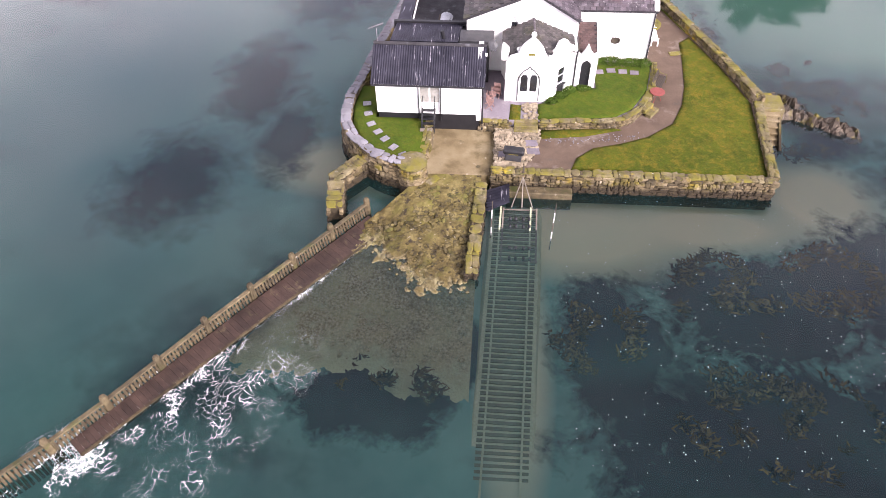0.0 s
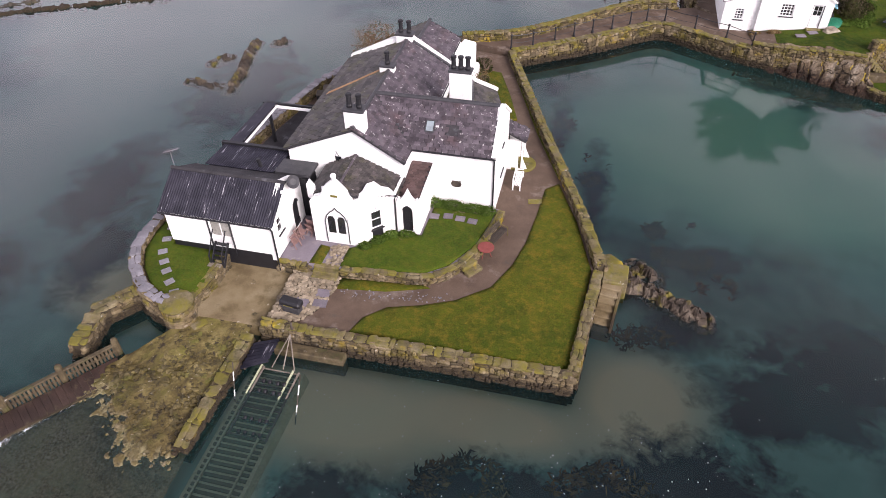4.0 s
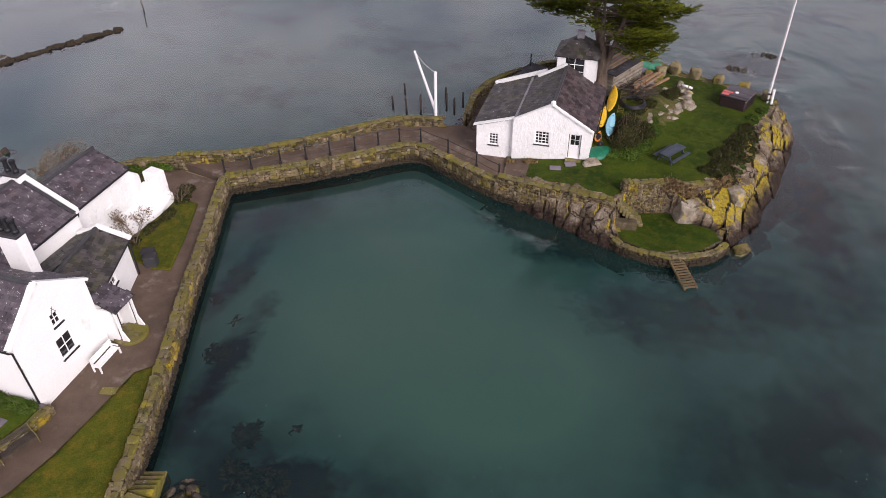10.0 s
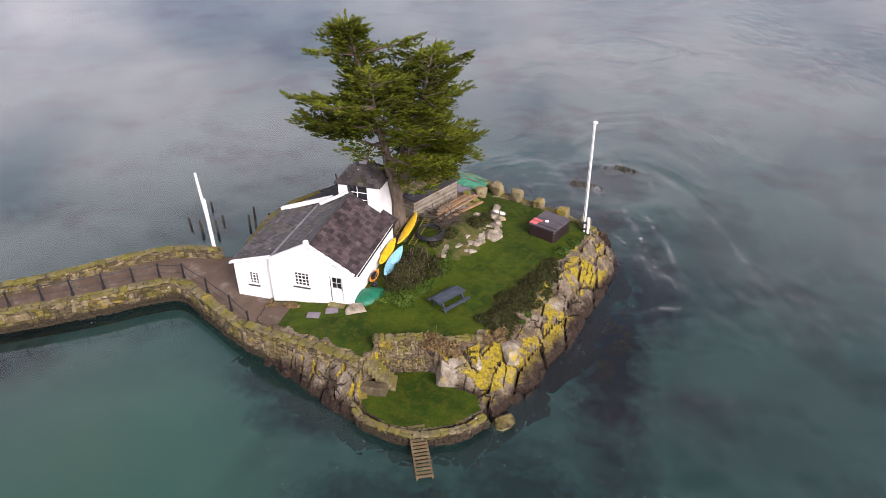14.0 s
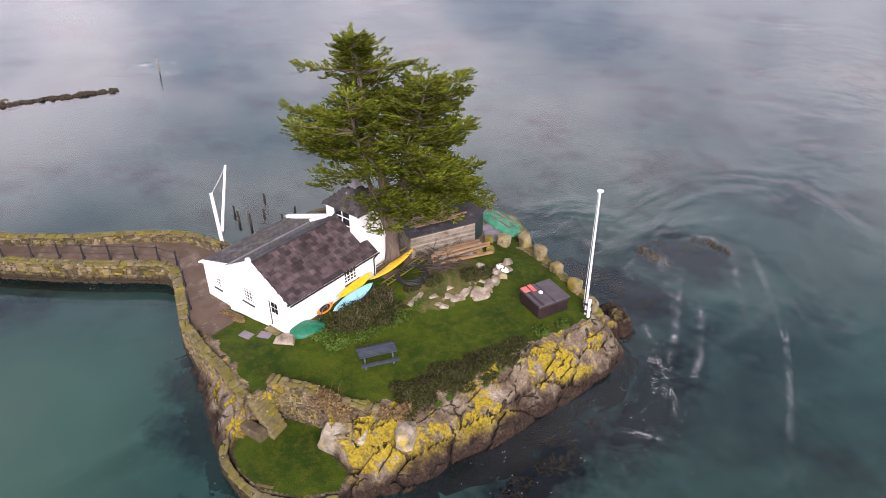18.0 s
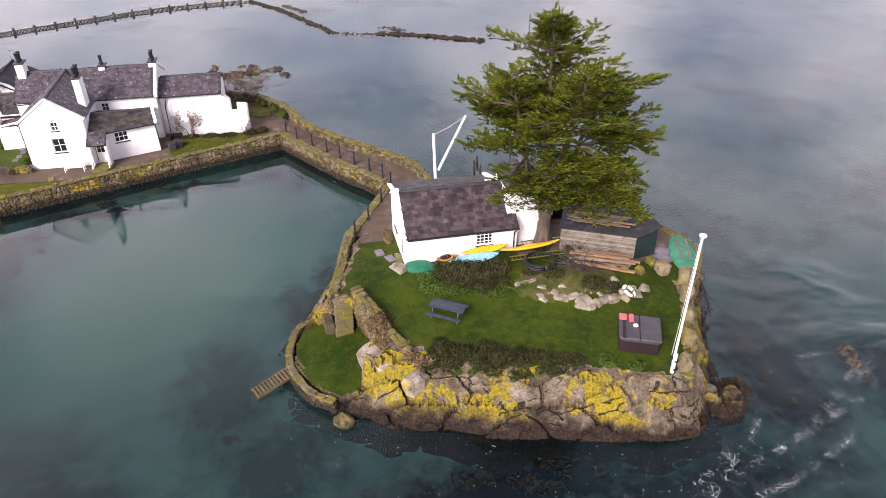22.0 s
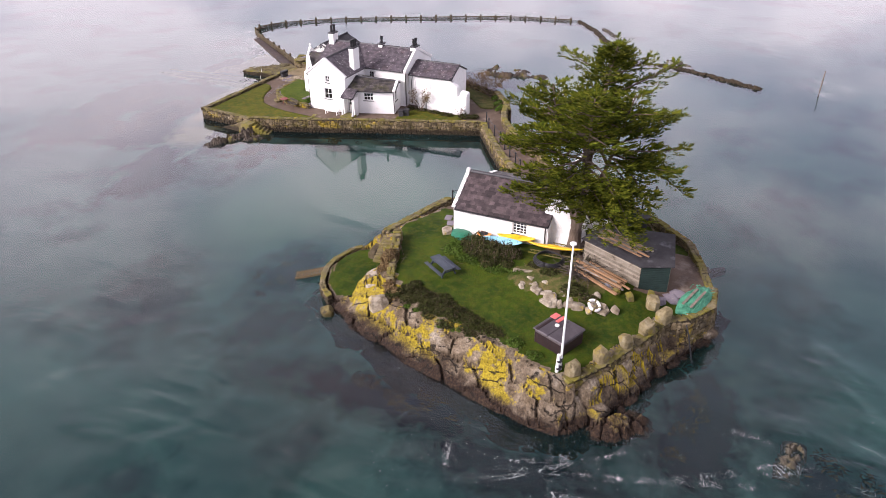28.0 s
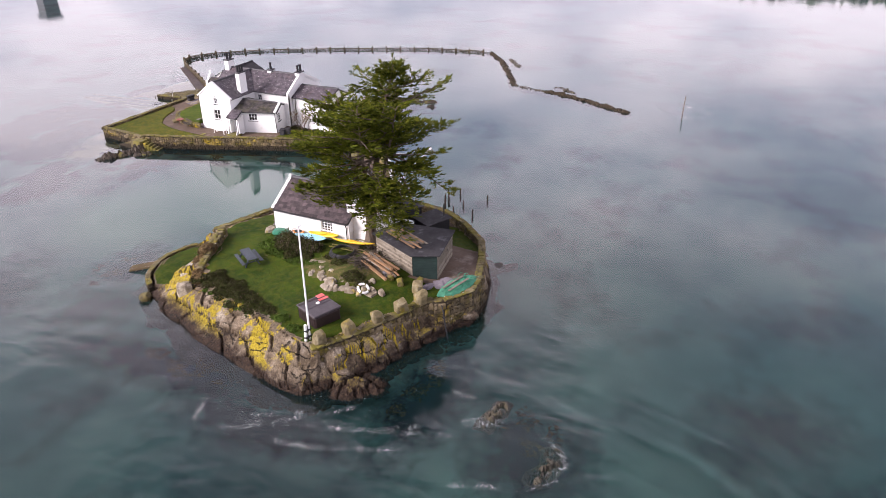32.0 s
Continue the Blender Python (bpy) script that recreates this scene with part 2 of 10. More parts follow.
M["corrugated"] = sheet_roof()
M["black"] = surface("black_paint", [(0.010, 0.010, 0.012), (0.018, 0.018, 0.021)], 2.0, 0.5, grain=20, bump=0.2)
M["white_paint"] = surface("white_gloss_paint", [(0.78, 0.78, 0.77), (0.83, 0.83, 0.82)], 2.0, 0.4, grain=20, bump=0.08)
M["stone"] = surface("rubble_stone", [(0.095, 0.068, 0.034), (0.190, 0.145, 0.078), (0.310, 0.250, 0.155)], 1.5, 0.9, grain=16, bump=0.8, depth=0.05, jitter=0.66, islands=True,
                     stains=[((0.150, 0.122, 0.018), 0.7, 0.49, 0.64), ((0.36, 0.255, 0.010), 0.35, 0.59, 0.68), ((0.030, 0.028, 0.014), 0.9, 0.54, 0.72), ((0.42, 0.38, 0.31), 2.6, 0.60, 0.72)], tide=1.08)
M["stone_piece"] = surface("rubble_stone_piece", [(0.095, 0.068, 0.034), (0.190, 0.145, 0.078), (0.310, 0.250, 0.155)], 1.5, 0.9, grain=16, bump=0.8, depth=0.05, jitter=0.66,
                           stains=[((0.150, 0.122, 0.018), 0.7, 0.49, 0.64), ((0.36, 0.255, 0.010), 0.35, 0.59, 0.68), ((0.030, 0.028, 0.014), 0.9, 0.54, 0.72), ((0.42, 0.38, 0.31), 2.6, 0.60, 0.72)], tide=1.08)
M["coping"] = surface("coping_stone", [(0.090, 0.071, 0.032), (0.155, 0.126, 0.062), (0.225, 0.190, 0.112)], 1.1, 0.9, grain=14, bump=0.7, depth=0.04, jitter=0.3, islands=True,
                      stains=[((0.160, 0.140, 0.022), 0.8, 0.44, 0.58), ((0.33, 0.25, 0.02), 0.5, 0.60, 0.70), ((0.07, 0.068, 0.022), 1.4, 0.54, 0.70), ((0.48, 0.47, 0.43), 3.1, 0.64, 0.72)])
M["slate_coping"] = surface("slate_coping", [(0.16, 0.155, 0.175), (0.26, 0.25, 0.275)], 1.5, 0.7, grain=14, bump=0.4, jitter=0.35, islands=True,
                            stains=[((0.50, 0.48, 0.47), 2.4, 0.62, 0.70)])
M["mortar"] = surface("old_mortar", [(0.030, 0.023, 0.013), (0.070, 0.054, 0.031)], 1.5, 0.95, grain=12, bump=0.8, depth=0.05,
                      stains=[((0.20, 0.155, 0.03), 0.8, 0.55, 0.72), ((0.045, 0.042, 0.03), 0.7, 0.56, 0.75)], tide=1.08)
M["wet_stone"] = surface("weedy_foot_stone", [(0.028, 0.024, 0.018), (0.065, 0.055, 0.035)], 1.4, 0.55, grain=12, bump=0.8, depth=0.06,
                         stains=[((0.10, 0.08, 0.025), 1.2, 0.55, 0.72)])
M["path"] = surface("brown_tarmac_path", [(0.074, 0.049, 0.034), (0.122, 0.085, 0.060)], 0.7, 0.9, grain=30, bump=0.4, depth=0.01,
                    stains=[((0.22, 0.18, 0.15), 0.6, 0.55, 0.75), ((0.07, 0.06, 0.05), 0.9, 0.6, 0.75)])
M["apron"] = surface("stained_concrete", [(0.110, 0.080, 0.038), (0.185, 0.142, 0.076), (0.250, 0.205, 0.125)], 0.55, 0.85, grain=16, bump=0.5, depth=0.02,
                     stains=[((0.085, 0.062, 0.022), 0.45, 0.50, 0.66), ((0.42, 0.38, 0.30), 1.6, 0.64, 0.72), ((0.05, 0.042, 0.02), 1.3, 0.62, 0.72)])
M["slip"] = surface("weedy_slipway", [(0.055, 0.040, 0.011), (0.125, 0.098, 0.029), (0.210, 0.172, 0.066)], 1.4, 0.75, grain=7, bump=1.0, depth=0.08, detail=8.0,
                    stains=[((0.115, 0.105, 0.018), 0.6, 0.5, 0.65), ((0.028, 0.020, 0.010), 2.2, 0.55, 0.64), ((0.45, 0.40, 0.31), 3.3, 0.66, 0.70)], silted=True)
M["slip_stone"] = surface("weedy_slip_stone", [(0.055, 0.040, 0.012), (0.130, 0.102, 0.030), (0.270, 0.220, 0.100)], 1.3, 0.7, grain=9, bump=0.9, depth=0.05, jitter=0.65, islands=True,
                          stains=[((0.13, 0.125, 0.022), 0.7, 0.5, 0.64), ((0.46, 0.43, 0.37), 3.0, 0.66, 0.70)], silted=True)
M["crag"] = surface("weedy_shore_rock", [(0.020, 0.014, 0.010), (0.050, 0.036, 0.024), (0.15, 0.122, 0.09)], 1.0, 0.7, grain=9, bump=1.0, depth=0.08,
                    stains=[((0.135, 0.115, 0.014), 0.8, 0.55, 0.66), ((0.012, 0.010, 0.008), 1.5, 0.56, 0.66)])
M["wood"] = surface("weathered_board", [(0.15, 0.125, 0.10), (0.27, 0.235, 0.19)], 2.0, 0.85, grain=24, bump=0.5, jitter=0.4)
M["wood_dark"] = surface("dark_old_timber", [(0.045, 0.036, 0.028), (0.085, 0.068, 0.052)], 2.0, 0.85, grain=20, bump=0.6, jitter=0.4)
M["weir_wood"] = surface("sodden_weir_timber", [(0.050, 0.036, 0.018), (0.105, 0.080, 0.042), (0.165, 0.130, 0.070)], 2.2, 0.75, grain=14, bump=0.7, depth=0.03, jitter=0.45,
                         stains=[((0.40, 0.37, 0.31), 2.4, 0.64, 0.70), ((0.075, 0.082, 0.020), 0.9, 0.52, 0.68)])
M["ramp_wood"] = surface("brown_ramp_timber", [(0.115, 0.078, 0.036), (0.215, 0.155, 0.080)], 2.0, 0.85, grain=18, bump=0.6, jitter=0.4, stains=[((0.10, 0.10, 0.03), 1.2, 0.55, 0.70)])
M["shed_board"] = surface("bleached_shed_board", [(0.20, 0.165, 0.12), (0.34, 0.30, 0.24)], 1.6, 0.9, grain=18, bump=0.5, jitter=0.45, stains=[((0.08, 0.06, 0.04), 1.6, 0.56, 0.70)])
M["mossy_block"] = surface("mossy_stone_block", [(0.115, 0.092, 0.045), (0.200, 0.162, 0.082), (0.30, 0.26, 0.165)], 1.3, 0.9, grain=9, bump=0.9, depth=0.06, jitter=0.25,
                           stains=[((0.27, 0.205, 0.018), 0.9, 0.53, 0.66), ((0.06, 0.05, 0.022), 1.6, 0.58, 0.70)])
M["cobble"] = surface("pale_cobble", [(0.22, 0.175, 0.115), (0.40, 0.335, 0.24)], 1.6, 0.85, grain=12, bump=0.5, jitter=0.55)
M["weir_slat"] = surface("dark_weir_slat", [(0.032, 0.022, 0.011), (0.075, 0.056, 0.029), (0.120, 0.092, 0.048)], 2.2, 0.75, grain=14, bump=0.7, depth=0.03, jitter=0.45)
M["wood_tan"] = surface("cut_timber", [(0.27, 0.15, 0.075), (0.40, 0.245, 0.13)], 2.0, 0.8, grain=20, bump=0.4, jitter=0.45)
M["bark"] = surface("cypress_bark", [(0.075, 0.055, 0.040), (0.17, 0.13, 0.10)], 2.2, 0.95, grain=9, bump=1.0, depth=0.08, stretch=(2, 2, 0.3))
M["glass"] = surface("dark_window_glass", [(0.012, 0.013, 0.016), (0.025, 0.027, 0.030)], 0.5, 0.06, grain=2, bump=0.02, spec=0.7)
M["curtain_glass"] = surface("curtained_glass", [(0.20, 0.19, 0.17), (0.42, 0.41, 0.38)], 1.2, 0.08, grain=6, bump=0.02, spec=0.7)
M["tarp_green"] = surface("green_tarpaulin", [(0.004, 0.10, 0.055), (0.010, 0.16, 0.085)], 1.5, 0.5, grain=6, bump=0.5, depth=0.04)
M["net_green"] = surface("green_netting", [(0.03, 0.17, 0.10), (0.08, 0.30, 0.19)], 2.0, 0.8, grain=14, bump=0.9, depth=0.05)
M["yellow"] = surface("yellow_plastic", [(0.66, 0.40, 0.012), (0.75, 0.47, 0.02)], 1.0, 0.35, grain=6, bump=0.05)
M["orange"] = surface("orange_plastic", [(0.62, 0.20, 0.02), (0.68, 0.26, 0.03)], 1.0, 0.35, grain=6, bump=0.05)
M["paleblue"] = surface("pale_blue_plastic", [(0.20, 0.52, 0.66), (0.34, 0.63, 0.74)], 1.0, 0.4, grain=6, bump=0.05)
M["tub"] = surface("dark_brown_cabinet", [(0.018, 0.010, 0.011), (0.032, 0.018, 0.018)], 1.0, 0.5, grain=10, bump=0.1)
M["tub_cover"] = surface("grey_vinyl_cover", [(0.050, 0.042, 0.048), (0.082, 0.072, 0.080)], 1.2, 0.5, grain=12, bump=0.2, stains=[((0.34, 0.32, 0.33), 1.9, 0.66, 0.70)])
M["pink"] = surface("faded_red_cloth", [(0.55, 0.09, 0.09), (0.62, 0.17, 0.16)], 2.0, 0.8, grain=12, bump=0.4)
M["table"] = surface("dark_blue_grey_paint", [(0.035, 0.045, 0.062), (0.065, 0.080, 0.105)], 2.0, 0.6, grain=20, bump=0.3, jitter=0.25)
M["green_paint"] = surface("dark_green_paint", [(0.010, 0.022, 0.020), (0.018, 0.036, 0.032)], 1.5, 0.6, grain=20, bump=0.3)
M["red"] = surface("faded_red_paint", [(0.16, 0.035, 0.03), (0.24, 0.06, 0.05)], 2.0, 0.6, grain=18, bump=0.3)
M["rust"] = surface("rusty_steel", [(0.13, 0.06, 0.035), (0.22, 0.12, 0.075)], 3.0, 0.8, grain=18, bump=0.5)
M["paving"] = surface("mauve_slate_paving", [(0.145, 0.125, 0.15), (0.215, 0.19, 0.215)], 1.2, 0.75, grain=14, bump=0.3, jitter=0.3,
                      stains=[((0.30, 0.27, 0.25), 1.8, 0.6, 0.75)])
M["foam"] = surface("sea_foam", [(0.70, 0.73, 0.74), (0.85, 0.87, 0.88)], 4.0, 0.7, grain=20, bump=0.6)


def lace_material():
    """Foam drawn out into lace: thin where its density is low, clear between the strands."""
    m = Nodes("foam_lace")
    dens = m.node("ShaderNodeAttribute", 2, None)
    dens.node.attribute_name = "froth"
    bend = m.node("ShaderNodeVectorMath", 0, {"operation": 'MULTIPLY_ADD'}, i0=m.node("ShaderNodeTexNoise", 1, None, Vector=m.pos, Scale=0.9, Detail=3.0), i1=(1.6, 1.6, 0), i2=m.pos)
    cell = m.node("ShaderNodeTexVoronoi", 0, {"feature": 'DISTANCE_TO_EDGE'}, Vector=bend, Scale=3.2)
    cell2 = m.node("ShaderNodeTexVoronoi", 0, {"feature": 'DISTANCE_TO_EDGE'}, Vector=bend, Scale=8.5)
    grit = m.noise(9.0, 4.0, 0.7)
    thick = m.math('MULTIPLY', m.math('MULTIPLY', dens, m.ramp(m.noise(0.8, 3.0), [(0.44, 0.0), (0.62, 1.0)])), m.math('SUBTRACT', m.math('MULTIPLY', grit, 2.4), 0.55))
    line = m.math('LESS_THAN', cell, m.math('MULTIPLY', thick, 0.11))
    line2 = m.math('LESS_THAN', cell2, m.math('MULTIPLY', m.math('SUBTRACT', thick, 0.30), 0.17))
    fac = m.math('MULTIPLY', m.math('MAXIMUM', line, line2), 0.9)
    white = m.node("ShaderNodeBsdfDiffuse", 0, None, Color=(0.78, 0.80, 0.81, 1))
    return m.finish(m.node("ShaderNodeMixShader", 0, None, Fac=fac, i1=m.node("ShaderNodeBsdfTransparent", 0, None), i2=white))


M["lace"] = lace_material()
M["twig"] = surface("bare_twigs", [(0.11, 0.075, 0.055), (0.19, 0.135, 0.10)], 2.0, 0.9, grain=10, bump=0.2, jitter=0.3, islands=True)


def leaf_material(name, stops, scale=0.5):
    m = Nodes(name)
    col = m.ramp(m.island, [(i / max(1, len(stops) - 1), c) for i, c in enumerate(stops)])
    col = m.mix(0.5, col, m.ramp(m.noise(scale, 3.0), [(0.35, 0.35), (0.65, 0.65)]), 'OVERLAY')
    b = m.node("ShaderNodeBsdfPrincipled", 0, None, Base_Color=col, Roughness=0.85)
    b.node.inputs["Specular IOR Level"].default_value = 0.06
    return m.finish(b)


M["cypress"] = leaf_material("cypress_foliage", [(0.024, 0.038, 0.004), (0.060, 0.082, 0.007), (0.108, 0.126, 0.011), (0.172, 0.175, 0.020)])
M["bush"] = leaf_material("bramble_foliage", [(0.018, 0.019, 0.009), (0.036, 0.034, 0.014), (0.038, 0.054, 0.012), (0.065, 0.050, 0.024)])
M["ivy"] = leaf_material("low_green_foliage", [(0.028, 0.052, 0.008), (0.055, 0.095, 0.014), (0.085, 0.125, 0.026)])
M["bracken"] = leaf_material("dead_bracken", [(0.10, 0.062, 0.030), (0.165, 0.112, 0.052), (0.22, 0.165, 0.085)])
M["kelp"] = leaf_material("brown_kelp", [(0.006, 0.005, 0.009), (0.034, 0.020, 0.013), (0.130, 0.076, 0.030)])
M["far_trees"] = leaf_material("far_woodland", [(0.045, 0.062, 0.030), (0.065, 0.085, 0.042), (0.085, 0.095, 0.055)], 0.05)


def grass_material(name, deep, fresh, dry, wear):
    m = Nodes(name)
    a = m.noise(0.35, 5.0, 0.6)
    b = m.noise(2.2, 5.0, 0.65)
    f = m.noise(14.0, 3.0, 0.6)
    col = m.mix(m.ramp(a, [(0.36, 0.0), (0.62, 1.0)]), deep, fresh)
    col = m.mix(m.ramp(b, [(0.44, 0.0), (0.66, wear)]), col, dry)
    col = m.mix(m.ramp(m.noise(0.8, 4.0, 0.6, m.node('ShaderNodeVectorMath', 0, None, i0=m.pos, i1=(9, 4, 1))), [(0.50, 0.0), (0.70, 0.5)]), col, m.mix(1.0, deep, (0.70, 0.70, 0.70), 'MULTIPLY'))
    col = m.mix(0.55, col, m.ramp(f, [(0.3, 0.22), (0.7, 0.78)]), 'OVERLAY')
    s = m.node("ShaderNodeBsdfPrincipled", 0, None, Base_Color=col, Roughness=0.9, Normal=m.bump(m.math('ADD', f, b), 0.9, 0.06))
    s.node.inputs["Specular IOR Level"].default_value = 0.15
    return m.finish(s)


M["lawn"] = grass_material("olive_lawn", (0.040, 0.058, 0.004), (0.071, 0.082, 0.006), (0.145, 0.105, 0.012), 0.65)
M["terrace_lawn"] = grass_material("terrace_lawn", (0.033, 0.060, 0.004), (0.056, 0.086, 0.006), (0.10, 0.094, 0.012), 0.5)
M["islet_lawn"] = grass_material("islet_lawn", (0.015, 0.036, 0.002), (0.040, 0.067, 0.003), (0.078, 0.076, 0.006), 0.55)
M["rough_grass"] = grass_material("rough_grass", (0.045, 0.060, 0.012), (0.075, 0.085, 0.020), (0.14, 0.105, 0.045), 0.9)


def rock_material():
    m = Nodes("lichen_rock")
    big = m.noise(0.7, 6.0, 0.62)
    col = m.ramp(big, [(0.29, (0.050, 0.035, 0.021)), (0.43, (0.140, 0.103, 0.064)), (0.56, (0.255, 0.203, 0.142)), (0.72, (0.44, 0.385, 0.31))])
    fine = m.noise(6.0, 7.0, 0.70)
    col = m.mix(0.7, col, m.ramp(fine, [(0.3, 0.12), (0.7, 0.88)]), 'OVERLAY')
    col = m.mix(1.0, col, m.ramp(m.rnd, [(0.0, 0.70), (1.0, 1.0)]), 'MULTIPLY')
    z = m.node("ShaderNodeSeparateXYZ", 2, None, Vector=m.pos)
    # yellow lichen lives above the splash line, in patches
    patch = m.math('ADD', m.math('MULTIPLY', m.noise(0.26, 3.0, 0.6, m.node("ShaderNodeVectorMath", 0, None, i0=m.pos, i1=(4, 9, 3))), 0.74), m.math('MULTIPLY', m.noise(1.5, 6.0, 0.7), 0.26))
    lich = m.ramp(patch, [(0.470, 0.0), (0.498, 1.0)])
    above = m.math('MULTIPLY', lich, m.ramp(m.math('MULTIPLY', m.math('ADD', z, m.math('MULTIPLY', fine, 1.4)), 0.25), [(0.36, 0.0), (0.52, 1.0)]))
    sunny = m.node("ShaderNodeVectorMath", 1, {"operation": 'DOT_PRODUCT'}, i0=m.normal, i1=(0.88, -0.12, 0.46))
    above = m.math('MULTIPLY', above, m.ramp(m.math('ADD', sunny, m.math('MULTIPLY', m.math('SUBTRACT', big, 0.5), 0.8)), [(0.50, 0.0), (0.68, 1.0)]))
    col = m.mix(m.math('MULTIPLY', above, 0.92), col, m.ramp(fine, [(0.32, (0.135, 0.095, 0.006)), (0.5, (0.33, 0.25, 0.010)), (0.68, (0.50, 0.39, 0.016))]))
    wet = m.ramp(m.math('MULTIPLY', m.math('ADD', z, m.math('MULTIPLY', big, 1.6)), 0.4), [(0.68, 1.0), (0.98, 0.0)])
    col = m.mix(wet, col, m.ramp(fine, [(0.35, (0.012, 0.008, 0.007)), (0.55, (0.038, 0.022, 0.013)), (0.7, (0.095, 0.062, 0.034))]))
    joint = m.node("ShaderNodeTexVoronoi", 0, {"feature": 'DISTANCE_TO_EDGE'}, Vector=m.node("ShaderNodeVectorMath", 0, {"operation": 'MULTIPLY_ADD'}, i0=m.node("ShaderNodeTexNoise", 1, None, Vector=m.pos, Scale=1.1, Detail=3.0), i1=(0.9, 0.9, 0.7), i2=m.stretch((1.0, 0.45, 1.3), 20)), Scale=0.5)
    gap = m.ramp(m.math('ADD', joint, m.math('ADD', m.math('MULTIPLY', fine, 0.05), m.ramp(m.noise(0.9, 3.0), [(0.48, 0.0), (0.60, 0.08)]))), [(0.032, 0.0), (0.050, 1.0)])
    h = m.math('ADD', m.math('MULTIPLY', gap, 2.8), m.math('ADD', m.math('MULTIPLY', fine, 1.4), m.noise(2.3, 5.0)))
    # the shade of the cracks is painted near-black along the joint lines
    col = m.mix(m.math('MULTIPLY', m.math('SUBTRACT', 1.0, gap), 0.85), col, (0.022, 0.017, 0.011))
    s = m.node("ShaderNodeBsdfPrincipled", 0, None, Base_Color=col, Roughness=0.88, Normal=m.bump(h, 1.0, 0.16))
    s.node.inputs["Specular IOR Level"].default_value = 0.3
    return m.finish(s)


M["rock"] = rock_material()


def sea_material():
    """Murky tidal water: part see-through, part teal silt, with a Fresnel gloss and uneven ripples."""
    m = Nodes("tidal_water")
    calm = m.noise(0.030, 4.0, 0.6)
    small = m.noise(0.50, 2.0, 0.5, m.stretch((1.0, 0.38, 1.0), 28), 1.4)
    cross = m.noise(1.15, 1.0, 0.5, m.stretch((1.0, 0.42, 1.0), -14), 0.8)
    swirl = m.noise(0.20, 2.0, 0.5, m.stretch((0.6, 1.0, 1.0), 40), 1.0)
    patch = m.ramp(m.noise(0.07, 3.0, 0.6, m.stretch((1.0, 0.7, 1.0), 60), 1.0), [(0.44, 0.15), (0.62, 1.0)])
    # the open strait is wind-ruffled, the lagoons lie sheltered
    east = m.node("ShaderNodeSeparateXYZ", 0, None, Vector=m.pos)
    wind = m.ramp(m.math('MULTIPLY', m.math('ADD', east, m.math('MULTIPLY', calm, 30.0)), 0.01), [(0.38, 0.20), (0.62, 1.0)])
    ruffle = m.math('MULTIPLY', patch, wind)
    h = m.math('ADD', m.math('MULTIPLY', m.math('MULTIPLY', small, ruffle), 1.5), m.math('ADD', m.math('MULTIPLY', m.math('MULTIPLY', cross, ruffle), 0.42), m.math('MULTIPLY', swirl, 0.30)))
    # the water behind the causeway is nearly a mirror
    sheltered = m.ramp(m.math('MULTIPLY', east, 0.01), [(0.22, 0.22), (0.36, 1.0)])
    amount = m.math('MULTIPLY', sheltered, m.ramp(calm, [(0.40, 0.20), (0.64, 1.0)]))
    bump = m.node("ShaderNodeBump", 0, None, Strength=m.math('MULTIPLY', amount, 0.50), Distance=0.22, Height=h)
    silt = m.noise(0.045, 6.0, 0.62, None, 0.8)
    col = m.ramp(silt, [(0.30, (0.015, 0.036, 0.048)), (0.50, (0.026, 0.082, 0.086)), (0.70, (0.046, 0.142, 0.128))])
    body = m.node("ShaderNodeBsdfDiffuse", 0, None, Color=col)
    clear = m.node("ShaderNodeBsdfTransparent", 0, None, Color=(0.93, 0.97, 0.965, 1))
    murk = m.ramp(silt, [(0.3, 0.07), (0.7, 0.20)])
    under = m.node("ShaderNodeMixShader", 0, None, Fac=murk, i1=clear, i2=body)
    gloss = m.node("ShaderNodeBsdfGlossy", 0, None, Color=(1, 1, 1, 1), Roughness=0.05, Normal=bump)
    fres = m.node("ShaderNodeFresnel", 0, None, IOR=1.40, Normal=bump)
    return m.finish(m.node("ShaderNodeMixShader", 0, None, Fac=fres, i1=under, i2=gloss))


M["sea"] = sea_material()


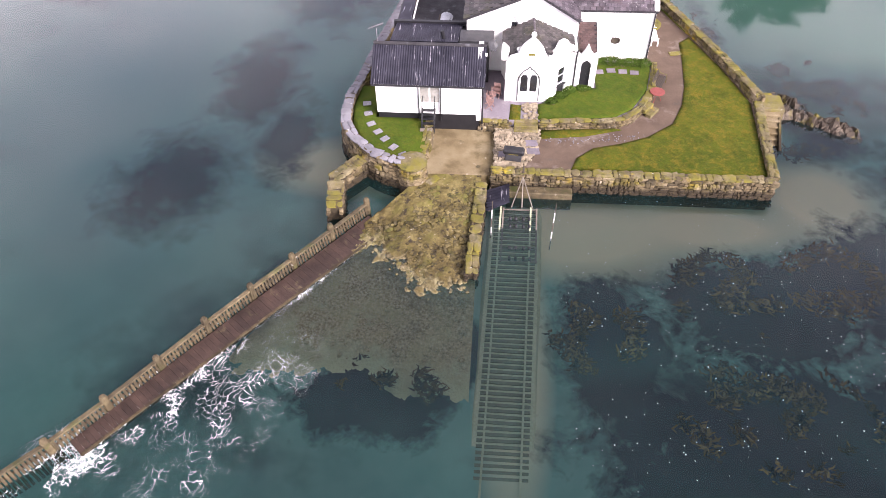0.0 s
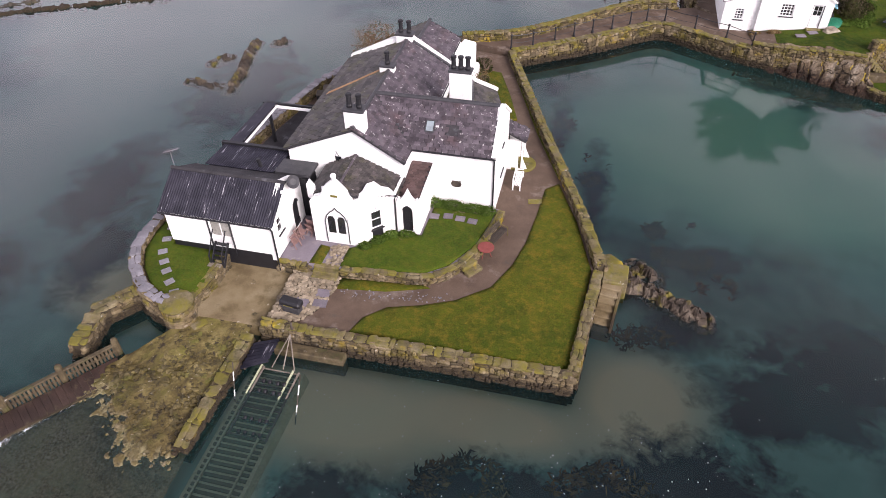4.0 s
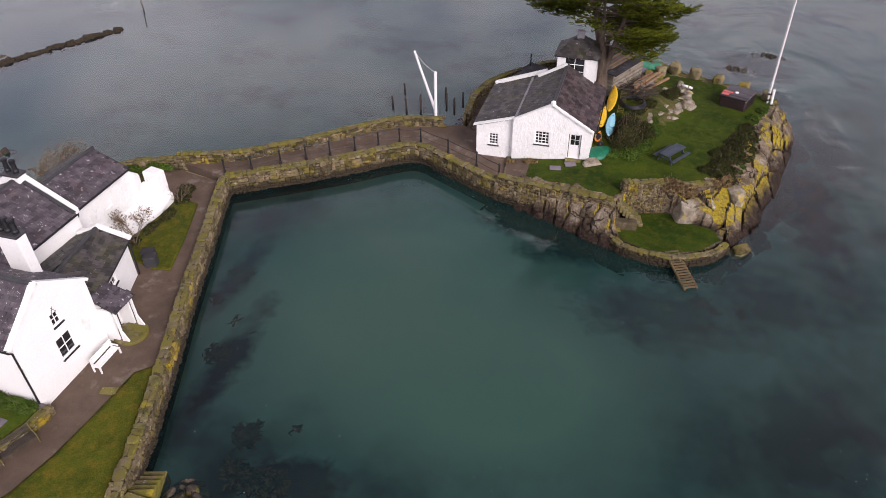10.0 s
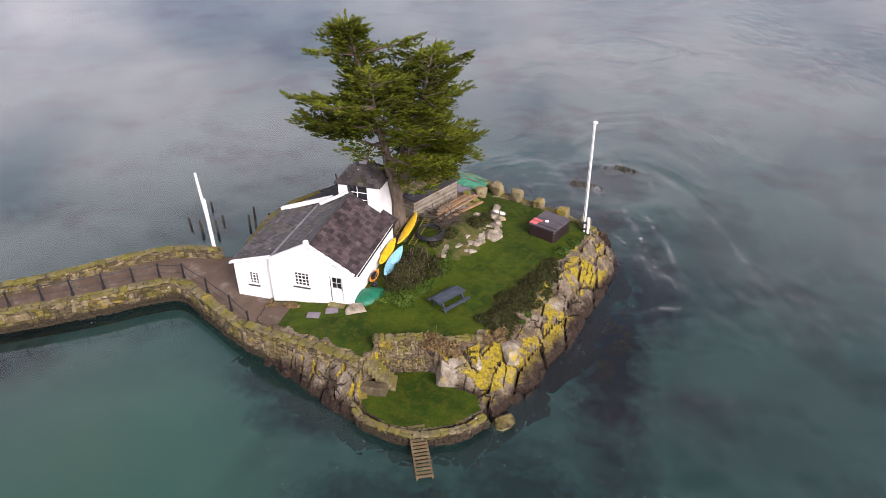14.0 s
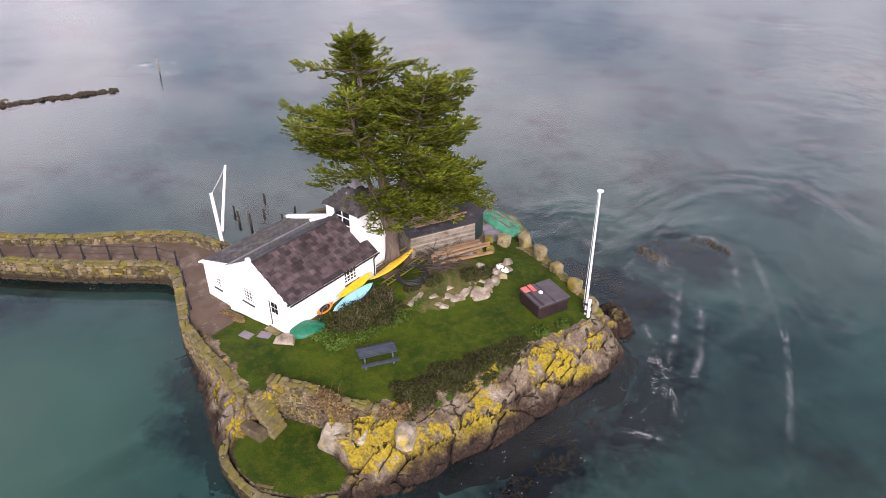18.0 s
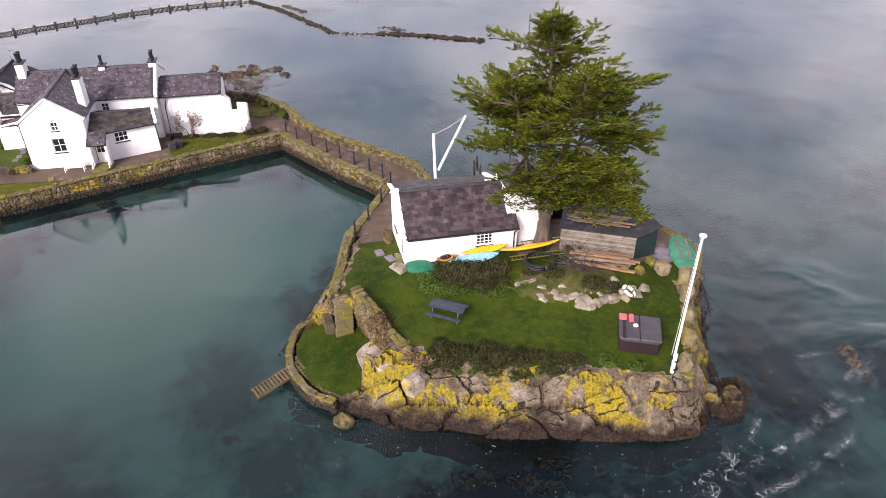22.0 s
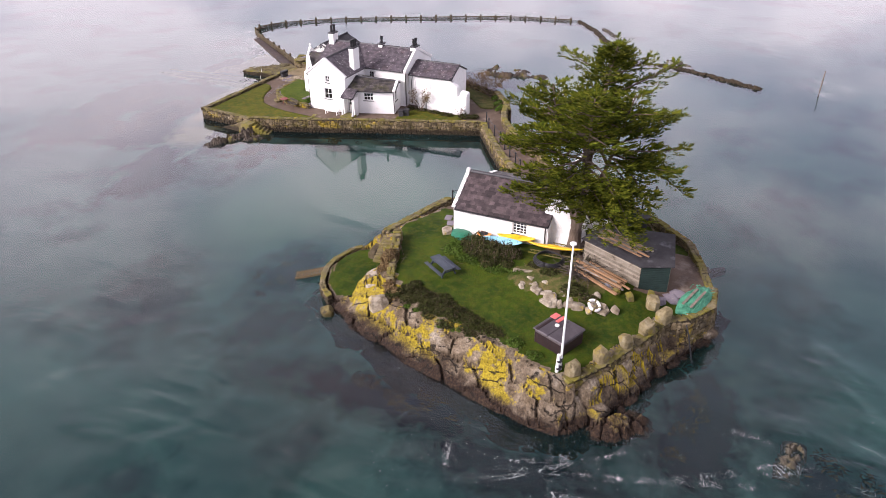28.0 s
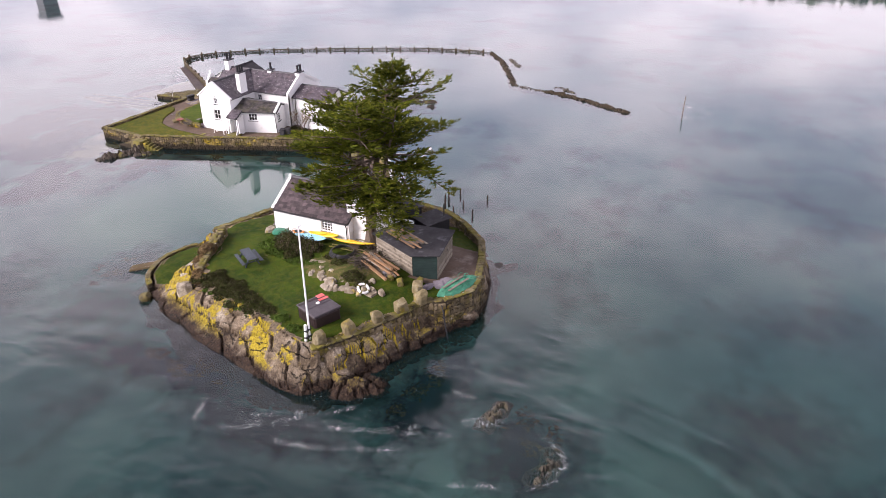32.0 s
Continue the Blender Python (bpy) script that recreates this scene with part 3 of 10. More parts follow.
def seabed_material():
    """Pale silt with dark weed beds where the weed grows in the plan."""
    m = Nodes("silty_seabed")
    sand = m.ramp(m.noise(0.12, 5.0, 0.6), [(0.35, (0.088, 0.235, 0.208)), (0.65, (0.165, 0.360, 0.298))])
    weed = m.ramp(m.noise(1.6, 6.0, 0.7), [(0.3, (0.003, 0.003, 0.011)), (0.6, (0.008, 0.007, 0.020)), (0.8, (0.024, 0.017, 0.020))])
    grow = m.ramp(m.noise(0.09, 5.0, 0.6, m.node("ShaderNodeVectorMath", 0, None, i0=m.pos, i1=(31, 17, 0))), [(0.50, 0.0), (0.66, 0.75)])
    sand = m.mix(grow, sand, weed)
    for x, y, rx, ry in SAND:
        d = m.node("ShaderNodeVectorMath", 0, {"operation": 'SUBTRACT'}, i0=m.pos, i1=(x, y, 0))
        d = m.node("ShaderNodeVectorMath", 0, {"operation": 'MULTIPLY'}, i0=d, i1=(1 / rx, 1 / ry, 0))
        ln = m.node("ShaderNodeVectorMath", 1, {"operation": 'LENGTH'}, i0=d)
        sand = m.mix(m.math('MULTIPLY', m.math('SUBTRACT', 1.15, ln), 1.6, clamp=True), sand, (0.60, 0.56, 0.36) if rx < 9 else (0.295, 0.560, 0.395) if x > 0 else (0.17, 0.34, 0.325))
    edge = m.math('ADD', m.math('MULTIPLY', m.noise(0.35, 6.0, 0.65, None, 0.4), 0.7), m.math('MULTIPLY', m.noise(1.3, 5.0, 0.7, None, 0.6), 0.3))
    mask = None
    for x, y, rx, ry, amount in WEED_SOUTH + WEED_LAGOON + WEED_STRAIT:
        d = m.node("ShaderNodeVectorMath", 0, {"operation": 'SUBTRACT'}, i0=m.pos, i1=(x, y, 0))
        d = m.node("ShaderNodeVectorMath", 0, {"operation": 'MULTIPLY'}, i0=d, i1=(1 / rx, 1 / ry, 0))
        ln = m.node("ShaderNodeVectorMath", 1, {"operation": 'LENGTH'}, i0=d)
        v = m.math('MULTIPLY', m.math('SUBTRACT', m.math('ADD', 1.0, m.math('MULTIPLY', m.math('SUBTRACT', edge, 0.5), 1.9)), ln), (3.2 if y < 60 else 1.6) * amount, clamp=True)
        mask = v if mask is None else m.math('MAXIMUM', mask, v)
    col = m.mix(mask, sand, weed)
    s = m.node("ShaderNodeBsdfPrincipled", 0, None, Base_Color=col, Roughness=0.9)
    return m.finish(s)


# weed beds: x, y, half-lengths, density; pale shallows: x, y, half-lengths
WEED_SOUTH = [(-5.5, 17.6, 5.0, 2.8, 1.0), (6.6, 21.5, 3.6, 6.0, 1.0), (15.0, 24.5, 6.5, 4.6, 1.0), (23.0, 27.0, 6.0, 6.0, 1.0), (14.0, 16.0, 11.0, 6.0, 1.0), (25.0, 18.0, 8.0, 7.0, 0.9), (-0.7, 20.8, 0.7, 2.6, 0.9),
              (33.0, 38.0, 8.0, 3.5, 0.8), (28.5, 35.0, 6.0, 3.0, 0.8), (-21.0, 33.0, 5.0, 7.0, 0.5), (-18.0, 45.0, 4.0, 8.0, 0.6), (-14.5, 60.0, 6.0, 9.0, 1.2), (-12.0, 24.0, 1.5, 4.0, 0.4), (-14.0, 38.0, 2.4, 6.0, 0.6), (-8.0, 24.0, 1.2, 1.2, 0.3)]
# the strips along the wall foot also darken the bed for the wall's reflection
WEED_LAGOON = [(24.2, 45.6, 3.2, 2.0, 0.8), (21.0, 44.5, 1.8, 2.6, 0.5), (22.5, 39.0, 3.2, 2.4, 0.5), (17.0, 51.5, 1.5, 7.5, 0.45), (13.6, 59.5, 1.3, 6.0, 0.45), (12.6, 66.0, 1.6, 2.4, 0.5), (42.0, 63.0, 6.0, 3.6, 1.0), (35.0, 68.0, 4.0, 1.8, 0.9), (32.0, 70.6, 5.0, 1.8, 1.0)]
WEED_STRAIT = [(48.5, 66.0, 4.5, 5.0, 0.9), (52.6, 79.0, 3.2, 13.0, 1.0), (53.0, 70.0, 3.0, 6.0, 0.6), (46.5, 97.5, 10.0, 4.4, 1.0), (54.8, 88.0, 3.4, 10.0, 0.9), (50.0, 105.5, 6.0, 5.5, 0.9), (42.0, 102.0, 12.0, 6.0, 0.5), (59.0, 93.0, 5.0, 13.0, 0.3)]
SAND = [(25.0, 60.5, 12.0, 12.0), (33.0, 55.0, 9.5, 8.0), (-24.0, 44.0, 15.0, 24.0), (-30.0, 80.0, 20.0, 22.0), (5.0, 29.5, 8.0, 3.6), (13.0, 30.6, 6.0, 2.2), (1.6, 20.0, 1.9, 9.0), (-4.5, 25.0, 4.0, 5.0), (20.5, 33.5, 4.0, 4.0), (-9.5, 35.0, 6.0, 3.0)]
M["seabed"] = seabed_material()


# ---- helpers for building ----
class G:
    """Collects points and faces of one mesh."""

    def __init__(self):
        self.v, self.f = [], []

    def add(self, verts, faces):
        b = len(self.v)
        self.v.extend(tuple(p) for p in verts)
        self.f.extend(tuple(b + i for i in f) for f in faces)
        return self

    def box(self, lo, hi, m=None):
        (a, b, c), (d, e, f) = lo, hi
        vs = [(a, b, c), (d, b, c), (d, e, c), (a, e, c), (a, b, f), (d, b, f), (d, e, f), (a, e, f)]
        if m is not None:
            vs = [m @ Vector(p) for p in vs]
        return self.add(vs, [(0, 3, 2, 1), (4, 5, 6, 7), (0, 1, 5, 4), (1, 2, 6, 5), (2, 3, 7, 6), (3, 0, 4, 7)])

    def beam(self, p, q, w, h=None, up=(0, 0, 1)):
        p, q = Vector(p), Vector(q)
        d = (q - p).normalized()
        u = Vector(up)
        if abs(d.dot(u)) > 0.98:
            u = Vector((0, 1, 0))
        s = d.cross(u).normalized() * w / 2
        t = s.cross(d).normalized() * (h or w) / 2
        vs = [p - s - t, p + s - t, p + s + t, p - s + t, q - s - t, q + s - t, q + s + t, q - s + t]
        return self.add(vs, [(0, 3, 2, 1), (4, 5, 6, 7), (0, 1, 5, 4), (1, 2, 6, 5), (2, 3, 7, 6), (3, 0, 4, 7)])

    def prism(self, poly, z0, z1):
        """poly counter-clockwise; z0 and z1 numbers or lists."""
        n = len(poly)
        za = z0 if isinstance(z0, (list, tuple)) else [z0] * n
        zb = z1 if isinstance(z1, (list, tuple)) else [z1] * n
        vs = [(p[0], p[1], z) for p, z in zip(poly, za)] + [(p[0], p[1], z) for p, z in zip(poly, zb)]
        fs = [tuple(reversed(range(n))), tuple(range(n, 2 * n))]
        fs += [(i, (i + 1) % n, n + (i + 1) % n, n + i) for i in range(n)]
        return self.add(vs, fs)

    def slab(self, quad, thick):
        """A flat piece: its corners (counter-clockwise from outside) and its thickness inward."""
        q = [Vector(p) for p in quad]
        nrm = (q[1] - q[0]).cross(q[-1] - q[0]).normalized() * thick
        n = len(q)
        return self.add([p - nrm for p in q] + q, [tuple(reversed(range(n))), tuple(range(n, 2 * n))] + [(i, (i + 1) % n, n + (i + 1) % n, n + i) for i in range(n)])

    def tube(self, pts, radii, n=8, cap=True):
        pts = [Vector(p) for p in pts]
        if not isinstance(radii, (list, tuple)):
            radii = [radii] * len(pts)
        b, vs, fs = 0, [], []
        for i, p in enumerate(pts):
            d = (pts[min(i + 1, len(pts) - 1)] - pts[max(i - 1, 0)]).normalized()
            s = d.cross(Vector((0, 0, 1)))
            s = s.normalized() if s.length > 0.05 else Vector((1, 0, 0))
            t = d.cross(s)
            vs += [p + radii[i] * (math.cos(2 * math.pi * k / n) * s + math.sin(2 * math.pi * k / n) * t) for k in range(n)]
        for i in range(len(pts) - 1):
            fs += [(i * n + k, i * n + (k + 1) % n, (i + 1) * n + (k + 1) % n, (i + 1) * n + k) for k in range(n)]
        if cap:
            fs += [tuple(range(n)), tuple(reversed(range((len(pts) - 1) * n, len(pts) * n)))]
        return self.add(vs, fs)

    def lathe(self, profile, n=16, at=(0, 0, 0)):
        vs = [(at[0] + r * math.cos(2 * math.pi * k / n), at[1] + r * math.sin(2 * math.pi * k / n), at[2] + z) for r, z in profile for k in range(n)]
        fs = [(i * n + k, i * n + (k + 1) % n, (i + 1) * n + (k + 1) % n, (i + 1) * n + k) for i in range(len(profile) - 1) for k in range(n)]
        fs += [tuple(reversed(range(n))), tuple(range((len(profile) - 1) * n, len(profile) * n))]
        return self.add(vs, fs)

    def mesh(self, name):
        me = bpy.data.meshes.new(name)
        me.from_pydata(self.v, [], self.f)
        me.update()
        return me


def finish_mesh(me, mat, bevel=0.0, smooth=False, fix=True):
    if fix or bevel:
        bm = bmesh.new()
        bm.from_mesh(me)
        if bevel:
            bmesh.ops.bevel(bm, geom=[e for e in bm.edges if len(e.link_faces) == 2 and e.calc_face_angle(0) > 0.5], offset=bevel, segments=1, affect='EDGES', clamp_overlap=True)
        bmesh.ops.recalc_face_normals(bm, faces=bm.faces)
        bm.to_mesh(me)
        bm.free()
    if smooth:
        for p in me.polygons:
            p.use_smooth = True
    me.materials.append(mat)
    return me


def part(name, g, mat, parent=None, label="", bevel=0.0, smooth=False, fix=True):
    """One mesh object, in world metres, under its thing or part."""
    me = finish_mesh(g.mesh(name) if isinstance(g, G) else g, mat, bevel, smooth, fix)
    ob = new(name, me)
    if parent is not None:
        ob.parent = parent
        if parent.parent is None:
            ob.matrix_parent_inverse = parent.matrix_basis.inverted()
    if label:
        tagged(ob, label)
    return ob


def thing(name, at, label, category, group="", kind=""):
    """An Empty at a thing's base, under which its parts stand."""
    ob = new(name)
    ob.empty_display_size = 0.2
    ob.location = at
    return tagged(ob, label, category, group, kind)


def single(name, g, mat, label, category, group="", kind="", **kw):
    return tagged(part(name, g, mat, None, "", **kw), label, category, group, kind)


def afloat(ob, dx=0.0, dy=0.0, dz=SEA):
    """Raise a thing that stands in the water to the tide level."""
    ob.location = ob.location + Vector((dx, dy, dz))
    return ob


def piece(name, me, parent, m):
    """A small piece on shared mesh data, in world metres."""
    ob = new(name, me)
    ob.parent = parent
    inv = parent.matrix_basis.inverted() if parent.parent is None else Matrix()
    ob.matrix_parent_inverse = inv
    ob.matrix_basis = m
    return ob


def along(poly, step):
    """Points at even steps on a polyline, with the direction there."""
    out, carry = [], 0.0
    for a, b in zip(poly, poly[1:]):
        a, b = Vector(a), Vector(b)
        ln = (b - a).length
        s = carry
        while s < ln:
            out.append((a.lerp(b, s / ln), (b - a).normalized()))
            s += step
        carry = s - ln
    return out


def offset(poly, d, closed=False):
    """A polyline shifted to its left by d."""
    pts = [Vector((p[0], p[1])) for p in poly]
    n, out = len(pts), []
    for i in range(n):
        a = pts[i - 1] if (i or closed) else None
        b = pts[(i + 1) % n] if (i < n - 1 or closed) else None
        dirs = [((pts[i] - a).normalized() if a is not None else None), ((b - pts[i]).normalized() if b is not None else None)]
        dirs = [q for q in dirs if q is not None]
        nr = sum((Vector((-q.y, q.x)) for q in dirs), Vector((0, 0))).normalized()
        k = max(0.4, nr.dot(Vector((-dirs[0].y, dirs[0].x))))
        out.append(tuple(pts[i] + nr * d / k))
    return out


def curve_through(pts, n=6):
    """A smooth Catmull-Rom line through points of two or three numbers."""
    P = [Vector(p) for p in pts]
    P = [2 * P[0] - P[1]] + P + [2 * P[-1] - P[-2]]
    out = []
    for i in range(1, len(P) - 2):
        for k in range(n):
            t = k / n
            a, b, c, d = P[i - 1:i + 3]
            out.append(tuple(0.5 * (2 * b + (c - a) * t + (2 * a - 5 * b + 4 * c - d) * t * t + (3 * b - a - 3 * c + d) * t ** 3)))
    return out + [tuple(P[-2])]


def inside(poly, xs, ys):
    """Which points lie in a polygon (arrays)."""
    c = np.zeros(xs.shape, bool)
    n = len(poly)
    for i in range(n):
        (x1, y1), (x2, y2) = poly[i][:2], poly[(i + 1) % n][:2]
        if y1 != y2:
            c ^= ((y1 > ys) != (y2 > ys)) & (xs < (x2 - x1) * (ys - y1) / (y2 - y1) + x1)
    return c


def dist_to(poly, xs, ys, closed=True):
    """Distance from points to a polyline (arrays)."""
    best = np.full(xs.shape, 1e9)
    n = len(poly)
    for i in range(n if closed else n - 1):
        (x1, y1), (x2, y2) = poly[i][:2], poly[(i + 1) % n][:2]
        dx, dy = x2 - x1, y2 - y1
        t = np.clip(((xs - x1) * dx + (ys - y1) * dy) / (dx * dx + dy * dy + 1e-12), 0, 1)
        best = np.minimum(best, np.hypot(xs - x1 - t * dx, ys - y1 - t * dy))
    return best


rng = random.Random(11)


def stone_block(seed, rough=0.22):
    """One rough rubble stone, about a unit cube, with a worn, uneven outline."""
    r = random.Random(seed)
    bm = bmesh.new()
    bmesh.ops.create_cube(bm, size=1.0)
    bmesh.ops.bevel(bm, geom=bm.edges[:], offset=r.uniform(0.13, 0.26), segments=1, affect='EDGES')
    lean = r.uniform(-0.16, 0.16)
    taper = r.uniform(-0.22, 0.22)
    for v in bm.verts:
        v.co.x += lean * v.co.z
        v.co.z *= 1 + taper * v.co.x
        v.co += Vector([r.uniform(-rough, rough) * 0.5 for _ in range(3)])
    me = bpy.data.meshes.new("stone")
    bm.to_mesh(me)
    bm.free()
    return me


STONES = [stone_block(i) for i in range(8)]
STONE_DATA = [([tuple(v.co) for v in me.vertices], [tuple(p.vertices) for p in me.polygons]) for me in STONES]
for me in STONES:
    me.materials.append(M["stone_piece"])


def add_stone(g, m, k=None):
    vs, fs = STONE_DATA[rng.randrange(8) if k is None else k]
    g.add([m @ Vector(p) for p in vs], fs)


def stone_spots(line, z0, z1, size=(0.42, 0.24), side=1.0, half=0.25, batter=0.0):
    """Poses of random rubble on one face of a wall along line (x, y); z1 a number or a function of the way along."""
    out = []
    pts = [Vector((p[0], p[1], 0)) for p in line]
    total = sum((b - a).length for a, b in zip(pts, pts[1:]))

    def lay(s, z, w, h):
        at, acc = min(total - 1e-4, max(1e-4, s + w / 2)), 0.0
        for a, b in zip(pts, pts[1:]):
            ln = (b - a).length
            if acc + ln >= at:
                d = (b - a) / ln
                p = a + d * (at - acc)
                break
            acc += ln
        top = z1(at / total) if callable(z1) else z1
        if z + h * 0.62 < top:
            nr = Vector((d.y, -d.x, 0)) * side
            out_d = half - 0.07 + rng.uniform(-0.04, 0.05) + batter * (top - z)
            ang = math.degrees(math.atan2(d.y, d.x))
            out.append(pose(p.x + nr.x * out_d, p.y + nr.y * out_d, z + h / 2, rng.uniform(-7, 7), rng.uniform(-7, 7), ang + rng.uniform(-6, 6)) @ Matrix.Diagonal((w * 0.97, 0.24, h * 0.95, 1)))

    z = z0
    while z < (z1 if not callable(z1) else max(z1(0.0), z1(1.0))) - 0.06:
        course = size[1] * rng.uniform(1.25, 2.0)
        s = rng.uniform(-0.2, 0.1)
        while s < total:
            w = size[0] * rng.uniform(0.7, 1.75)
            zb, h, kind, c, e = z + rng.uniform(-0.04, 0.04), course, rng.random(), rng.uniform(0.32, 0.68), rng.uniform(0.3, 0.7)
            if kind < 0.24:
                lay(s, zb, w * 0.8, h)
                w *= 0.8
            elif kind < 0.56:
                lay(s, zb, w, h * c)
                lay(s, zb + h * c, w, h * (1 - c))
            elif kind < 0.80:
                lay(s, zb, w * e, h)
                lay(s + w * e, zb, w * (1 - e), h * c)
                lay(s + w * e, zb + h * c, w * (1 - e), h * (1 - c))
            else:
                lay(s, zb, w, h * c)
                lay(s, zb + h * c, w * e, h * (1 - c))
                lay(s + w * e, zb + h * c, w * (1 - e), h * (1 - c))
            s += w
        z += course
    return out


def stone_wall(name, line, half, z0, z1, label, sides=(1, -1), foot=0.6, coping="coping", parts=0, size=(0.42, 0.24), batter=0.04, cop=0.11, over=0.05, lead=None, kind="structure"):
    """A rubble wall on a polyline: core, stones on its faces, coping stones on top. z1: height, or two heights from end to end."""
    za, zb = z1 if isinstance(z1, tuple) else (z1, z1)
    top = lambda t: za + (zb - za) * t
    root = thing(name, (line[0][0], line[0][1], max(0, z0)), label, "wall", kind=kind)
    pts = [Vector((p[0], p[1])) for p in line]
    lens = [0.0]
    for a, b in zip(pts, pts[1:]):
        lens.append(lens[-1] + (b - a).length)
    L, R = offset(line, half - 0.05), offset(line, -(half - 0.05))
    LB, RB = offset(line, half - 0.05 + batter * (za - z0)), offset(line, -(half - 0.05 + batter * (za - z0)))
    g = G()
    n = len(line)
    vs = []
    for i in range(n):
        zt = top(lens[i] / lens[-1]) - 0.03
        vs += [(*LB[i], z0), (*L[i], zt), (*R[i], zt), (*RB[i], z0)]
    fs = [(4 * i + a, 4 * i + b, 4 * i + 4 + b, 4 * i + 4 + a) for i in range(n - 1) for a, b in ((0, 1), (1, 2), (2, 3), (3, 0))]
    fs += [(0, 1, 2, 3), tuple(4 * (n - 1) + k for k in (3, 2, 1, 0))]
    g.add(vs, fs)
    part("core", g, M["mortar"], root)
    spots = []
    for s in sides:
        spots += stone_spots(line, max(z0, -0.15), (lambda t: top(t) - cop), size, s, half, batter)
    if parts and len(spots) > parts:
        key = Vector(lead) if lead else pts[0].to_3d()
        spots.sort(key=lambda m: (m.translation - key).length)
    for m in spots[:parts]:
        piece("stone", STONES[rng.randrange(8)], root, m)
    rest = G()
    for m in spots[parts:]:
        add_stone(rest, m)
    if rest.v:
        tagged(part("stones", rest, M["stone"], root, fix=False), kind="stuff")
    if coping:
        g, s = G(), 0.0
        while s < lens[-1]:
            w = min(rng.uniform(0.28, 0.85), lens[-1] - s)
            if w < 0.12:
                break
            at = s + w / 2
            i = max(k for k in range(n - 1) if lens[k] <= at)
            d = (pts[i + 1] - pts[i]).normalized()
            p = pts[i] + d * (at - lens[i])
            wide, split = 2 * half + 2 * over, rng.uniform(0.35, 0.65)
            for lo, hi in ((0.0, split), (split, 1.0)) if rng.random() < 0.45 else ((0.0, 1.0),):
                o = wide * ((lo + hi) / 2 - 0.5) + rng.uniform(-0.02, 0.02)
                m = pose(p.x - d.y * o, p.y + d.x * o, top(at / lens[-1]) - cop / 2 + rng.uniform(-0.035, 0.03), rng.uniform(-4, 4), rng.uniform(-4, 4), math.degrees(math.atan2(d.y, d.x)) + rng.uniform(-5, 5))
                add_stone(g, m @ Matrix.Diagonal((w * 1.05, wide * (hi - lo), cop * 1.35, 1)))
            s += w
        part("coping", g, M[coping], root, fix=False)
    return root


# ---- the sea and its bed ----
def flat_sheet(size, z, cx, cy, cells=24):
    g = G()
    k = [-(abs(i / cells) ** 2.2) * (1 if i < 0 else -1) for i in range(-cells, cells + 1)]
    n = len(k)
    g.add([(cx + size * a, cy + size * b, z) for b in k for a in k], [(j * n + i, j * n + i + 1, (j + 1) * n + i + 1, (j + 1) * n + i) for j in range(n - 1) for i in range(n - 1)])
    return g


single("water", flat_sheet(2200, SEA, 10, 50), M["sea"], "murky teal tidal water with ripples and drifting silt", "water", kind="structure", fix=False)
single("ground", flat_sheet(2200, SEA - 0.85, 10, 50), M["seabed"], "silty sea floor with dark weed beds under the water", "ground", kind="structure", fix=False)

# ---- the house island ----
YARD = [(-0.1, 32.75), (17.1, 32.75), (17.9, 40.9), (16.6, 45.4), (15.0, 49.7), (12.9, 55.1), (11.1, 60.2), (9.2, 65.3), (8.4, 67.7), (3.9, 68.6), (0.6, 67.4), (-2.7, 65.0),
        (-5.0, 60.9), (-6.2, 58.0), (-7.6, 52.2), (-8.7, 46.4), (-9.5, 41.1), (-9.8, 38.2), (-9.5, 36.2), (-8.6, 34.6), (-7.1, 33.2), (-5.6, 32.5), (-4.3, 32.7), (-3.2, 32.75)]
g = G().prism(YARD, -1.6, 1.25)
single("ground_house_island", g, M["apron"], "worn concrete and earth ground of the house island", "ground", kind="structure")

# yard surface: brown tarmac path and yard, a little above the apron
g = G().prism([(0.3, 33.1), (16.8, 33.1), (17.5, 40.9), (16.2, 45.4), (14.6, 49.7), (12.5, 55.1), (10.7, 60.2), (8.8, 65.3), (8.2, 67.4), (4.0, 68.2), (0.8, 67.0), (-2.4, 64.6),
               (-4.6, 60.8), (-5.9, 58.0), (-7.3, 52.2), (-8.4, 46.4), (-9.1, 41.1), (-6.5, 41.0), (0.3, 41.0)], 1.0, 1.48)
single("path", g, M["path"], "brown tarmac path round the white house", "path", kind="structure")


